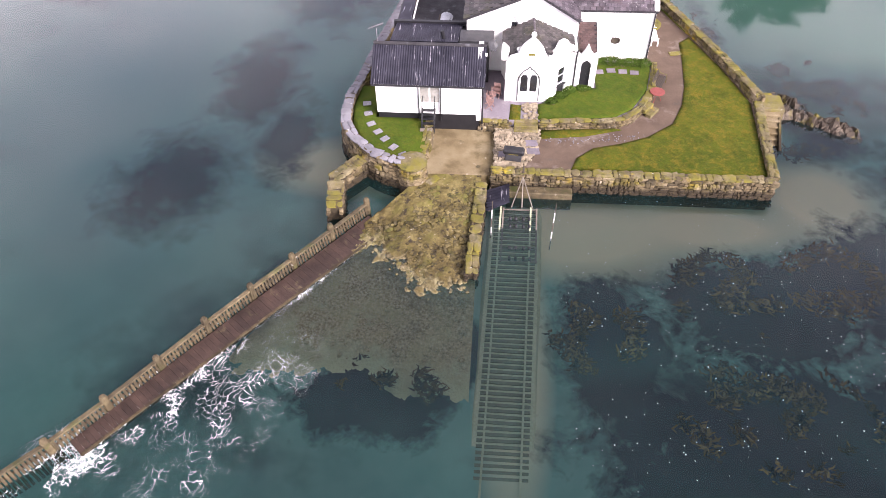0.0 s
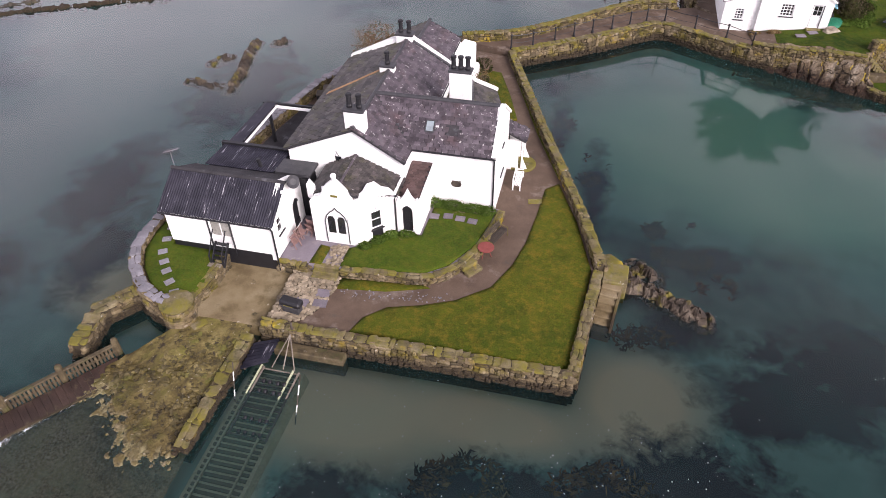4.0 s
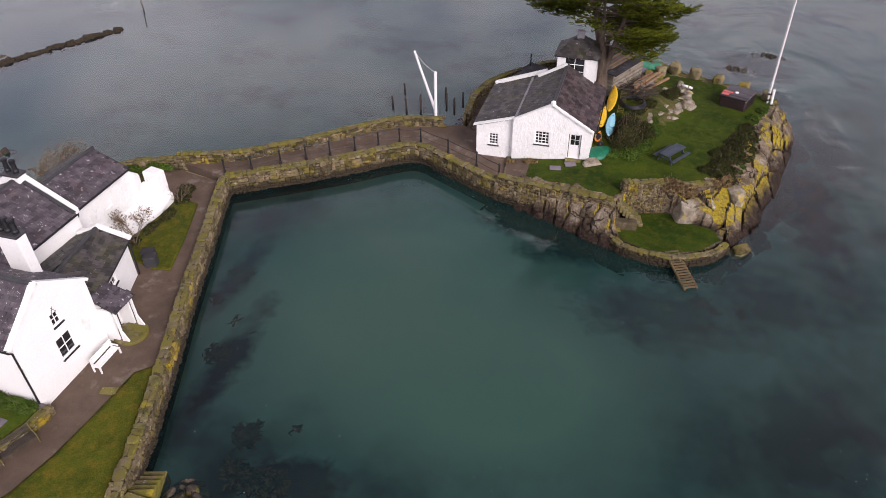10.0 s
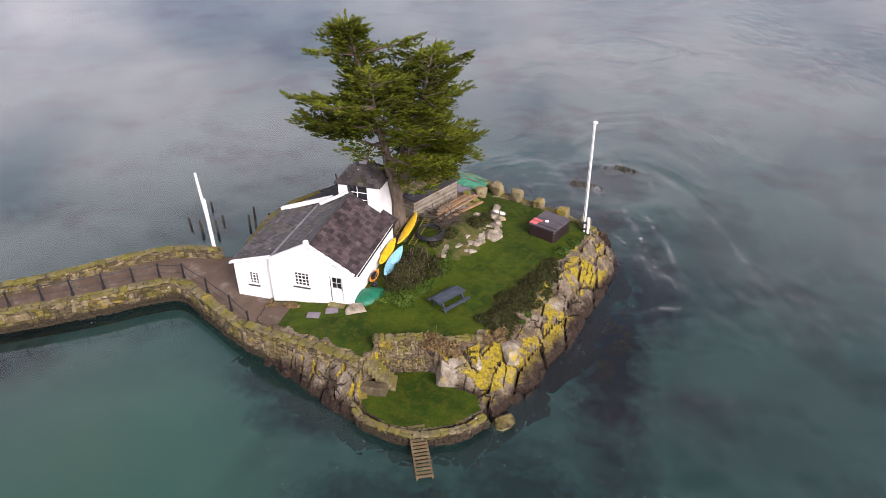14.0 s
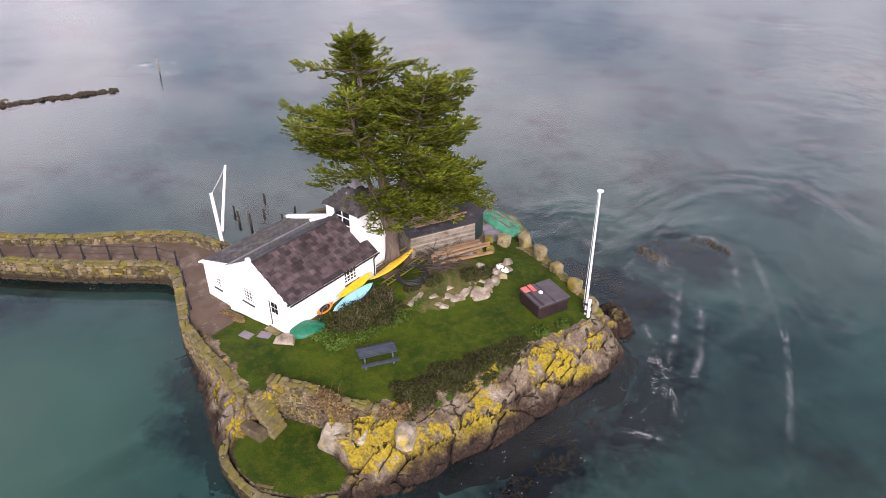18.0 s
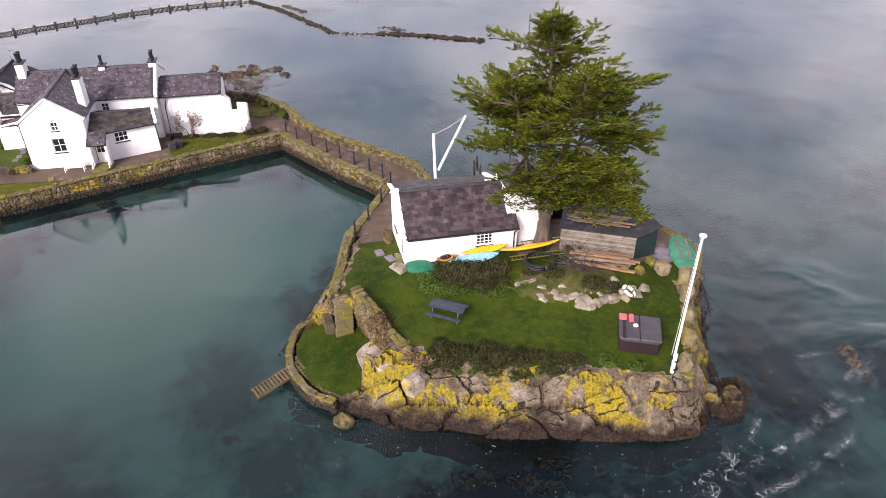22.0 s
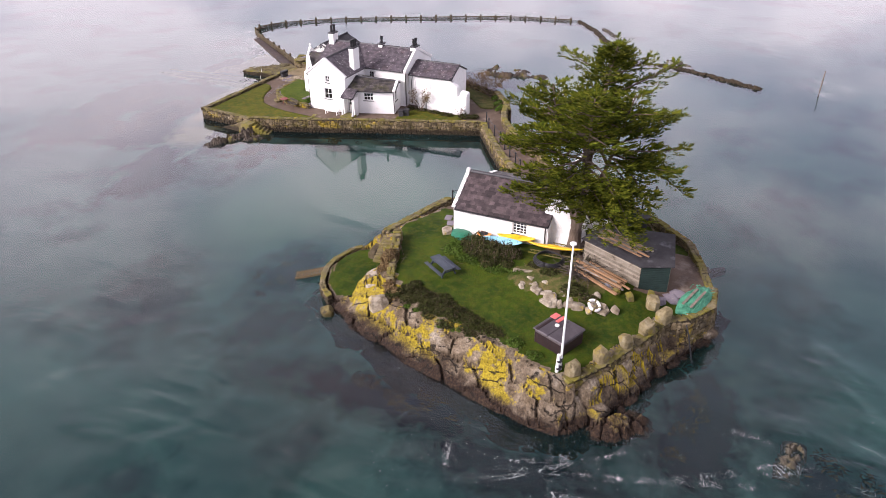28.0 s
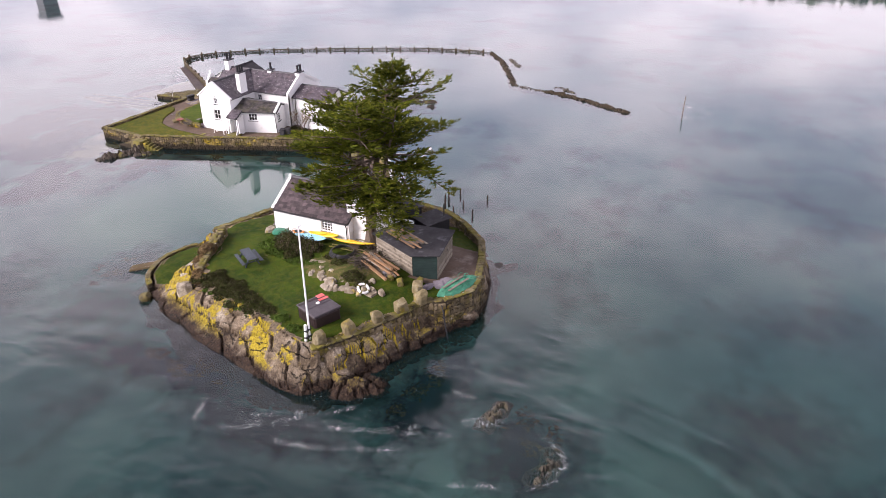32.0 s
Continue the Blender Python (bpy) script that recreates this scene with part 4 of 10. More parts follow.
def lawn(name, poly, z0, z1, mat, label, smooth_n=0, bulge=0.05):
    """A turf sheet with an uneven top and a rolled edge, on a fine grid."""
    if smooth_n:
        poly = curve_through(poly + [poly[0]], smooth_n)[:-1]
    xs, ys = [p[0] for p in poly], [p[1] for p in poly]
    step = 0.3
    gx, gy = np.meshgrid(np.arange(min(xs), max(xs) + step, step), np.arange(min(ys), max(ys) + step, step))
    ok = inside(poly, gx, gy) & (dist_to(poly, gx, gy) > 0.12)
    bm = bmesh.new()
    ring = [bm.verts.new((p[0], p[1], z1 - 0.04)) for p in poly]
    low = [bm.verts.new((p[0], p[1], z0)) for p in poly]
    n = len(poly)
    for i in range(n):
        bm.faces.new((low[i], low[(i + 1) % n], ring[(i + 1) % n], ring[i]))
    for x, y in zip(gx[ok], gy[ok]):
        bm.verts.new((x, y, z1 + bulge * noise.noise((x * 0.5, y * 0.5, 1.0)) + 0.02 * noise.noise((x * 2.1, y * 2.1, 5.0))))
    edges = [bm.edges.get((ring[i], ring[(i + 1) % n])) for i in range(n)]
    inner = [v for v in bm.verts if v not in set(low)]
    from_co = [tuple(v.co) for v in inner]
    # Delaunay fill kept inside the outline
    from mathutils import geometry
    idx = {v: k for k, v in enumerate(inner)}
    r = geometry.delaunay_2d_cdt([Vector((c[0], c[1])) for c in from_co], [(idx[ring[i]], idx[ring[(i + 1) % n]]) for i in range(n)], [], 1, 0.0001)
    for f in r[2]:
        src = [r[3][k][0] for k in f]
        if len(set(src)) == 3:
            try:
                fc = bm.faces.new([inner[k] for k in src])
                fc.smooth = True
            except ValueError:
                pass
    me = bpy.data.meshes.new(name)
    bmesh.ops.recalc_face_normals(bm, faces=bm.faces)
    bm.to_mesh(me)
    bm.free()
    me.materials.append(mat)
    return tagged(new(name, me), label, "lawn", kind="structure")


lawn("lawn_south", [(4.9, 33.25), (5.3, 34.4), (6.4, 35.45), (8.2, 36.0), (10.0, 36.8), (11.8, 38.3), (12.7, 40.4), (13.2, 42.6), (13.5, 45.4), (13.7, 48.4), (14.55, 49.2), (16.1, 45.3), (17.35, 40.9), (16.75, 33.2)],
     1.3, 1.56, M["lawn"], "olive green mown lawn inside the sea wall")
lawn("lawn_strip", [(3.1, 36.25), (6.0, 36.65), (8.4, 37.45), (7.9, 37.6), (3.1, 37.15)], 1.3, 1.56, M["lawn"], "narrow grass strip below the terrace wall")
lawn("lawn_verge", [(14.4, 49.9), (14.75, 49.7), (12.65, 55.1), (10.85, 60.2), (9.3, 64.8), (9.0, 64.6), (10.6, 60.0), (12.3, 55.1)], 1.3, 1.55, M["lawn"], "grass verge beside the sea wall")
lawn("lawn_north", [(6.3, 57.4), (9.4, 56.6), (10.5, 56.8), (9.4, 60.4), (8.0, 64.2), (6.2, 64.6), (5.4, 64.0)], 1.3, 1.58, M["lawn"], "grass strip between the house and the path")

# terrace in front of the house, behind its low stone wall
TERRACE = [(-0.85, 37.35), (1.1, 37.35), (3.1, 37.45), (5.5, 37.65), (7.9, 37.85), (9.3, 38.9), (10.5, 41.0), (11.1, 43.6), (11.2, 44.9), (5.4, 44.9), (5.4, 43.2), (-0.85, 43.2)]
g = G().prism(TERRACE, 1.2, 2.0)
single("terrace", g, M["paving"], "raised terrace of mauve slate paving before the white house", "terrace", kind="structure")
lawn("lawn_terrace", [(2.9, 37.6), (5.5, 37.8), (7.8, 38.0), (9.1, 39.0), (10.3, 41.1), (10.85, 43.6), (10.9, 44.5), (7.0, 44.6), (6.9, 41.3), (5.0, 41.2), (3.3, 39.4), (2.9, 39.2)], 1.9, 2.1, M["terrace_lawn"], "bright green terrace lawn")
lawn("lawn_terrace_patch", [(1.0, 37.5), (1.75, 37.5), (1.8, 39.1), (1.1, 39.2)], 1.9, 2.06, M["lawn"], "small grass patch between slate paving and stone path")
lawn("lawn_west", [(-4.5, 33.2), (-5.4, 32.95), (-7.0, 33.6), (-8.3, 34.9), (-9.15, 36.4), (-9.4, 38.3), (-9.2, 40.8), (-7.75, 40.8), (-7.75, 37.25), (-4.2, 37.25), (-4.1, 35.0)], 1.2, 2.1, M["terrace_lawn"], "green lawn behind the curved slate-topped wall")


def slab_things(name, spots, mat, label, w, d, group):
    """Flat flagstones laid on turf or earth."""
    for x, y, z, a in spots:
        g = G().box((-w / 2, -d / 2, -0.03), (w / 2, d / 2, 0.035), pose(x, y, z, 0, 0, a))
        single(name, g, mat, label, "paving slab", group, bevel=0.012)


slab_things("stepping_stone", [(-8.55, 38.6, 2.13, 10), (-8.3, 37.5, 2.13, 20), (-7.95, 36.4, 2.13, 32), (-7.4, 35.6, 2.13, 40), (-6.85, 34.9, 2.13, 46), (-6.2, 34.1, 2.13, 52), (-5.5, 33.4, 2.13, 35)], M["slate_coping"],
            "pale square stepping stone set in the lawn", 0.55, 0.42, "stepping stones in the west lawn")
slab_things("flagstone", [(8.1, 43.4, 2.13, 5), (8.9, 43.3, 2.13, 0), (9.7, 43.2, 2.13, -4), (7.25, 43.2, 2.13, 3)], M["paving"], "mauve slate flagstone in the terrace lawn", 0.6, 0.5, "flagstones in the terrace lawn")

# walls of the house island
stone_wall("wall_south", [(0.0, 32.76), (4.0, 32.71), (10.5, 32.78), (16.95, 32.76)], 0.25, -0.9, 1.8, "lichened rubble sea wall with yellow and grey stones", parts=300, lead=(10, 32, 0.5), batter=0.06)
stone_wall("wall_southeast", [(17.0, 32.95), (17.3, 36.6), (17.75, 40.7)], 0.23, -0.9, 1.85, "rubble sea wall with flat coping beside the lawn", parts=120, lead=(17, 33, 1))
stone_wall("wall_east", [(17.9, 41.0), (16.5, 45.4), (14.9, 49.7), (12.8, 55.1), (11.0, 60.2), (9.1, 65.3), (8.3, 67.5)], 0.24, -0.9, 2.1, "long rubble sea wall capped with mossy flat stones", parts=260, lead=(14, 52, 1), batter=0.05)
stone_wall("wall_west", curve_through([(-5.3, 32.45), (-7.1, 33.15), (-8.7, 34.7), (-9.6, 36.5), (-9.75, 39.0), (-9.4, 41.1)], 4) + [(-8.6, 46.4), (-7.6, 52.2), (-6.3, 58.2), (-5.1, 60.9), (-2.8, 65.1)], 0.28, -0.9, (2.45, 2.3),
           "curved rubble wall topped with pale slate slabs", coping="slate_coping", parts=220, lead=(-8, 33, 1), batter=0.06)
stone_wall("wall_terrace", [(-0.9, 37.3), (1.0, 37.3)], 0.16, 1.1, 2.06, "low dry stone wall edging the slate terrace", parts=40, size=(0.34, 0.17))
stone_wall("wall_terrace_curve", [(3.05, 37.4)] + curve_through([(5.5, 37.6), (7.9, 37.8), (9.35, 38.85), (10.55, 41.0)], 4) + [(11.15, 43.6), (11.25, 44.8)], 0.17, 1.1, 2.1, "low curved dry stone wall edging the terrace lawn", parts=140, size=(0.36, 0.17), lead=(8, 37.5, 1))
stone_wall("wall_apron", [(-4.15, 37.0), (-4.2, 35.2), (-4.5, 33.3)], 0.22, 1.0, (2.2, 2.05), "rough stone retaining wall beside the concrete apron", parts=50, size=(0.4, 0.26))
stone_wall("wall_stub", [(-8.1, 33.6), (-9.5, 31.8), (-9.15, 29.2)], 0.42, -0.9, (1.7, 1.5), "short broken sea wall stub with weedy foot", parts=60)
stone_wall("wall_slip", [(-0.55, 32.2), (-0.85, 25.0)], 0.3, -0.9, (1.25, 0.95), "narrow stone wall down the side of the slipway", parts=110, lead=(-0.6, 28, 0.5))
stone_wall("wall_far_lagoon", [(3.4, 69.0), (0.6, 67.8), (-2.7, 65.2)], 0.3, -0.9, 2.2, "mossy rubble wall at the island's north end", parts=40)

# round pier at the corner of the west wall
root = thing("stone_pier", (-4.85, 32.55, 0), "round stone pier capped with a mossy slab beside the slip", "pier")
part("drum", G().lathe([(0.95, -0.9), (0.86, 0.4), (0.8, 1.9), (0.74, 2.2)], 18, (-4.85, 32.55, 0)), M["mortar"], root)
spots = []
for k in range(9):
    for j in range(13):
        a = 2 * math.pi * (j + 0.5 * (k % 2)) / 13
        r = 0.90 - 0.012 * k
        spots.append(pose(-4.85 + r * math.cos(a), 32.55 + r * math.sin(a), -0.1 + 0.26 * k, 0, 0, math.degrees(a) + 90) @ Matrix.Diagonal((0.42, 0.2, 0.24, 1)))
for m in spots:
    piece("stone", STONES[rng.randrange(8)], root, m)
part("cap", G().lathe([(0.72, 2.18), (0.93, 2.24), (0.95, 2.36), (0.6, 2.46), (0.1, 2.5)], 14, (-4.85, 32.55, 0)), M["coping"], root)


# slipway: rough weedy stone sloping into the water
def slipway():
    g = G()
    nx, ny = 70, 84
    vs = []
    for j in range(ny + 1):
        y = 32.8 - 16.5 * j / ny
        w0 = -4.2 - 3.4 * min(1, max(0, (32.6 - y) / 4.0)) - 0.62 * max(0, 28.6 - y)
        w1 = -0.6
        for i in range(nx + 1):
            x = w0 + (w1 - w0) * i / nx
            t = (32.8 - y) / 9.6
            z = 1.24 - 0.94 * min(t, 1.0) - 0.35 * max(0, t - 1.0)
            # the side towards the weir lies lower
            z -= 0.28 * max(0, min(1, (-3.6 - x) / 3.0)) * min(1, t * 2.2)
            z -= 0.16 * max(0, 21.0 - y) + 0.5 * max(0, 0.12 - (x - w0) / (w1 - w0)) * min(1, 2 * t)
            z += 0.10 * min(1, t) * noise.noise((x * 0.45, y * 0.45, 9))
            rough = min(1.0, t * 3)
            z += rough * (0.15 * noise.noise((x * 0.6, y * 0.6, 0)) + 0.12 * noise.noise((x * 1.9, y * 1.9, 3)) + 0.07 * noise.noise((x * 5, y * 5, 7)))
            vs.append((x, y, max(z, -0.55)))
    fs = [(j * (nx + 1) + i, (j + 1) * (nx + 1) + i, (j + 1) * (nx + 1) + i + 1, j * (nx + 1) + i + 1) for j in range(ny) for i in range(nx)]
    g.add(vs, fs)
    return single("slipway", g, M["slip"], "stony slipway covered in brown and yellow weed, running into the water", "slipway", kind="structure", smooth=True)


slipway()
g = G()
for k in range(2000):
    t = rng.random()
    y = 31.6 - 12.0 * t
    if y < 24 and rng.random() > (y - 18) / 8:
        continue
    x = rng.uniform(-7.4 + 0.35 * (y - 28) if y < 29 else -4.5, -1.0)
    z = 1.24 - 0.94 * min(1.0, (32.8 - y) / 9.6) - 0.28 * max(0, min(1, (-3.6 - x) / 3.0)) * min(1, (32.8 - y) / 4.4) - 0.03 - 0.35 * max(0, (32.8 - y) / 9.6 - 1.0)
    s = rng.uniform(0.06, 0.26)
    add_stone(g, pose(x, y, z, rng.uniform(-20, 20), rng.uniform(-20, 20), rng.uniform(0, 360)) @ Matrix.Diagonal((s * 1.4, s, s * 0.6, 1)))
single("slipway_stones", g, M["slip_stone"], "loose weedy stones strewn on the slipway", "stones", kind="stuff", fix=False)
# pale broken concrete lip at the head of the slip
g = G()
for k, (x, y) in enumerate([(-3.6, 32.2), (-4.1, 31.6), (-4.7, 31.0), (-5.1, 30.4), (-3.1, 32.5)]):
    add_stone(g, pose(x, y, 1.12 - 0.13 * k, 4, -3, 40 + 9 * k) @ Matrix.Diagonal((0.95, 0.5, 0.2, 1)))
single("broken_concrete_edge", g, M["coping"], "pale broken concrete lip at the head of the slipway", "concrete", fix=False)


# weir: a long curved fence of posts, rails and upright slats
WEIR = curve_through([(-7.4, 30.2), (-13.9, 21.5), (-19.0, 14.4), (-22.4, 11.0), (-25.6, 10.6), (-30.0, 12.8), (-35.5, 18.8), (-40.8, 28.3), (-44.8, 36.5), (-49.6, 46.6), (-51.8, 55.0), (-53.0, 63.3)], 8)
root = thing("weir_fence", (-7.4, 30.2, 0), "old timber weir fence of posts, rails and upright slats", "fence")
post_me = finish_mesh(G().lathe([(0.19, -1.6), (0.19, 1.08), (0.15, 1.2), (0.05, 1.24)], 9).mesh("post"), M["weir_wood"])
slat_me = finish_mesh(G().box((-0.065, -0.03, -1.0), (0.065, 0.03, 0.62)).mesh("slat"), M["weir_slat"], 0.012)
def weir_drop(p):
    """The far stretch of the weir stands lower over the water."""
    return -0.42 * min(1.0, max(0.0, (-20.0 - p.x) / 12.0))


spots = along(WEIR, 2.92)
for p, d in spots:
    piece("post", post_me, root, pose(p.x, p.y, weir_drop(p) + rng.uniform(-0.06, 0.06), rng.uniform(-2, 2), rng.uniform(-2, 2), rng.uniform(0, 90)))
for (p, d), (q, e) in zip(spots, spots[1:]):
    part("rail", G().beam((p.x, p.y, 0.80 + weir_drop(p)), (q.x, q.y, 0.80 + weir_drop(q)), 0.24, 0.12), M["weir_wood"], root, bevel=0.02)
    part("rail", G().beam((p.x, p.y, 0.34 + weir_drop(p)), (q.x, q.y, 0.34 + weir_drop(q)), 0.10, 0.10), M["weir_slat"], root)
rest = G()
for k, (p, d) in enumerate(along(WEIR, 0.20)):
    nr = Vector((-d.y, d.x))
    a = math.degrees(math.atan2(d.y, d.x))
    m = pose(p.x + nr.x * 0.1, p.y + nr.y * 0.1, 0.10 + weir_drop(p) + rng.uniform(-0.03, 0.03), 12, rng.uniform(-2, 2), a)
    if k < 150:
        piece("slat", slat_me, root, m)
    else:
        rest.box((-0.065, -0.03, -1.0), (0.065, 0.03, 0.62), m)
tagged(part("slats", rest, M["weir_slat"], root), kind="stuff")
afloat(root, 0.06, -0.30, 0.36)
# sloping plank apron under the weir on the slip side
M["wet_board"] = surface("wet_red_brown_boards", [(0.024, 0.014, 0.011), (0.062, 0.037, 0.028)], 1.2, 0.6, grain=10, bump=0.5, jitter=0.3, stains=[((0.11, 0.085, 0.05), 1.4, 0.60, 0.70)])
weir_apron = thing("weir_apron", (-13.0, 22.0, 0.3), "wet red-brown plank apron sloping from the weir fence", "apron")
edge = [Vector(p) for p in curve_through([(-7.3, 29.8), (-13.8, 21.2), (-18.9, 14.2)], 30)]
n = len(edge) - 1
for k in range(n):
    a, b = edge[k], edge[k].lerp(edge[k + 1], 0.975)
    wa, wb = (1.55 - 0.6 * q / n + rng.uniform(-0.03, 0.03) for q in (k, k + 1))
    lo = rng.uniform(-0.012, 0.012)
    vs = [(a.x, a.y, 0.16 + lo), (b.x, b.y, 0.16 + lo), (b.x + 0.8 * wb, b.y - 0.6 * wb, 0.03 + lo), (a.x + 0.8 * wa, a.y - 0.6 * wa, 0.03 + lo)]
    part("plank", G().add(vs + [(x, y, z - 0.09) for x, y, z in vs], [(3, 2, 1, 0), (4, 5, 6, 7), (0, 1, 5, 4), (1, 2, 6, 5), (2, 3, 7, 6), (3, 0, 4, 7)]), M["wet_board"], weir_apron)
low = [Vector((p.x + 0.8 * (1.55 - 0.6 * k / n), p.y - 0.6 * (1.55 - 0.6 * k / n), -0.02)) for k, p in enumerate(edge)]
for p, q in zip(low[::6], low[6::6]):
    part("edge_beam", G().beam(p, q, 0.14, 0.2), M["weir_slat"], weir_apron)
afloat(weir_apron, 0.06, -0.30, 0.40)


# low stone walls out in the strait: loose rubble ridges
def rubble_ridge(name, line, width, top, label, mat="stone", count=12):
    g = G()
    for p, d in along([Vector((*q, 0)) for q in line], 0.45):
        for k in range(count // 3):
            s = rng.uniform(0.3, 0.7)
            o = rng.uniform(-width, width)
            nr = Vector((-d.y, d.x, 0))
            z = top * (1 - abs(o / width)) * rng.uniform(0.5, 1.0) - 0.1
            add_stone(g, pose(p.x + nr.x * o, p.y + nr.y * o, z, rng.uniform(-25, 25), rng.uniform(-25, 25), rng.uniform(0, 360)) @ Matrix.Diagonal((s * 1.3, s, s * 0.8, 1)))
    return afloat(single(name, g, M[mat], label, "stone bank", kind="stuff", fix=False), dz=0.22)


rubble_ridge("stone_bank", [(-53.0, 63.2), (-46.8, 67.8), (-39.3, 71.8), (-31.2, 75.8)], 0.5, 0.42, "mossy rubble bank at the end of the weir")
rubble_ridge("stone_bank", [(-31.2, 75.8), (-30.0, 79.6), (-29.6, 82.0)], 0.5, 0.18, "broken low stretch of the rubble bank awash", "wet_stone")
rubble_ridge("stone_bank", [(-29.6, 82.0), (-28.8, 85.4), (-26.5, 90.2), (-22.8, 97.0)], 0.5, 0.5, "mossy rubble bank out in the strait")
rubble_ridge("rock_outcrop", [(-49.0, 68.8), (-44.0, 72.5)], 0.5, 0.25, "dark weedy rocks beside the rubble bank", "wet_stone")
rubble_ridge("rock_outcrop", [(-33.0, 83.0), (-30.5, 86.5)], 0.5, 0.25, "dark weedy rocks beside the rubble bank", "wet_stone")


def rock(name, x, y, z, sx, sy, sz, label, mat="rock", seed=0, turn=0.0, cat="rock", joined=None, sub=4):
    """A cracked boulder: a lumpy ball cut by flat planes."""
    r = random.Random(seed)
    bm = bmesh.new()
    bmesh.ops.create_icosphere(bm, subdivisions=sub, radius=1.0)
    planes = [(Vector((r.uniform(-1, 1), r.uniform(-1, 1), r.uniform(-0.6, 1))).normalized(), r.uniform(0.55, 0.85)) for _ in range(11)]
    m = pose(x, y, z, r.uniform(-8, 8), r.uniform(-8, 8), turn) @ Matrix.Diagonal((sx, sy, sz, 1))
    for v in bm.verts:
        for nrm, d in planes:
            over = v.co.dot(nrm) - d
            if over > 0:
                v.co -= nrm * over * 0.92
        v.co *= 1 + 0.07 * noise.noise(v.co * 2.3 + Vector((seed, 0, 0))) + 0.03 * noise.noise(v.co * 7 + Vector((0, seed, 0)))
    bm.transform(m)
    me = bpy.data.meshes.new(name)
    bm.to_mesh(me)
    bm.free()
    if joined is not None:
        joined.add([tuple(v.co) for v in me.vertices], [tuple(p.vertices) for p in me.polygons])
        bpy.data.meshes.remove(me)
        return None
    me.materials.append(M[mat])
    return tagged(new(name, me), label, cat)


def broken(x, y, seeds, tilt, rise, gap, deep, seed):
    """Heights of broken rock: every block is a plane of its own, with cracks between (arrays)."""
    q = np.random.RandomState(seed)
    n = len(seeds)
    off, gx, gy = q.uniform(-1, 1, n) * rise, q.uniform(-1, 1, n) * tilt, q.uniform(-1, 1, n) * tilt
    f1, f2, who = np.full(x.shape, 1e9), np.full(x.shape, 1e9), np.zeros(x.shape, int)
    for k, (a, b) in enumerate(seeds):
        d = np.hypot(x - a, y - b)
        near = d < f1
        f2 = np.where(near, f1, np.minimum(f2, d))
        f1 = np.where(near, d, f1)
        who = np.where(near, k, who)
    sx, sy = np.array([p[0] for p in seeds])[who], np.array([p[1] for p in seeds])[who]
    z = off[who] + gx[who] * (x - sx) + gy[who] * (y - sy) - deep * np.clip(1 - (f2 - f1) / gap, 0, 1)
    return z, who


def crag(name, line, width, tops, label, seed, cell=0.6, mat="crag", shift=(0.0, 0.0)):
    """A jagged ridge of broken rock along a line, falling into the water on both sides."""
    q = random.Random(seed)
    pts = [Vector((*p, 0)) for p in line]
    lo = [min(p[i] for p in line) - width * 1.6 for i in (0, 1)]
    hi = [max(p[i] for p in line) + width * 1.6 for i in (0, 1)]
    st = 0.11
    gx, gy = np.meshgrid(np.arange(lo[0], hi[0], st), np.arange(lo[1], hi[1], st))
    seeds = [(lo[0] + cell * (i + q.random()), lo[1] + cell * (j + q.random())) for i in range(int((hi[0] - lo[0]) / cell) + 1) for j in range(int((hi[1] - lo[1]) / cell) + 1)]
    b, _ = broken(gx, gy, seeds, 0.5, 0.22, 0.14, 0.28, seed)
    wob = np.array([noise.noise((a * 0.9, c * 0.9, seed)) + 0.4 * noise.noise((a * 3.1, c * 3.1, seed)) for a, c in zip(gx.ravel(), gy.ravel())]).reshape(gx.shape)
    best, top = np.full(gx.shape, 1e9), np.zeros(gx.shape)
    n = len(line) - 1
    for k in range(n):
        (x1, y1), (x2, y2) = line[k], line[k + 1]
        t = np.clip(((gx - x1) * (x2 - x1) + (gy - y1) * (y2 - y1)) / ((x2 - x1) ** 2 + (y2 - y1) ** 2), 0, 1)
        d = np.hypot(gx - x1 - t * (x2 - x1), gy - y1 - t * (y2 - y1))
        top = np.where(d < best, tops[k] + (tops[k + 1] - tops[k]) * t, top)
        best = np.minimum(best, d)
    f = 1.15 - (best / width) ** 1.4 + 0.45 * wob
    z = np.maximum(top * np.clip(f, -2, 1) + b * np.clip(f + 0.6, 0, 1), -0.8)
    ny, nx = gx.shape
    vs = np.stack([gx, gy, z], -1).reshape(-1, 3)
    idx = np.arange(ny * nx).reshape(ny, nx)
    qs = np.stack([idx[:-1, :-1], idx[:-1, 1:], idx[1:, 1:], idx[1:, :-1]], -1).reshape(-1, 4)
    qs = qs[vs[qs][:, :, 2].max(1) > -0.12]
    u, inv = np.unique(qs, return_inverse=True)
    me = bpy.data.meshes.new(name)
    me.from_pydata(vs[u].tolist(), [], inv.reshape(-1, 4).tolist())
    me.materials.append(M[mat])
    return afloat(tagged(new(name, me), label, "rock"), *shift)


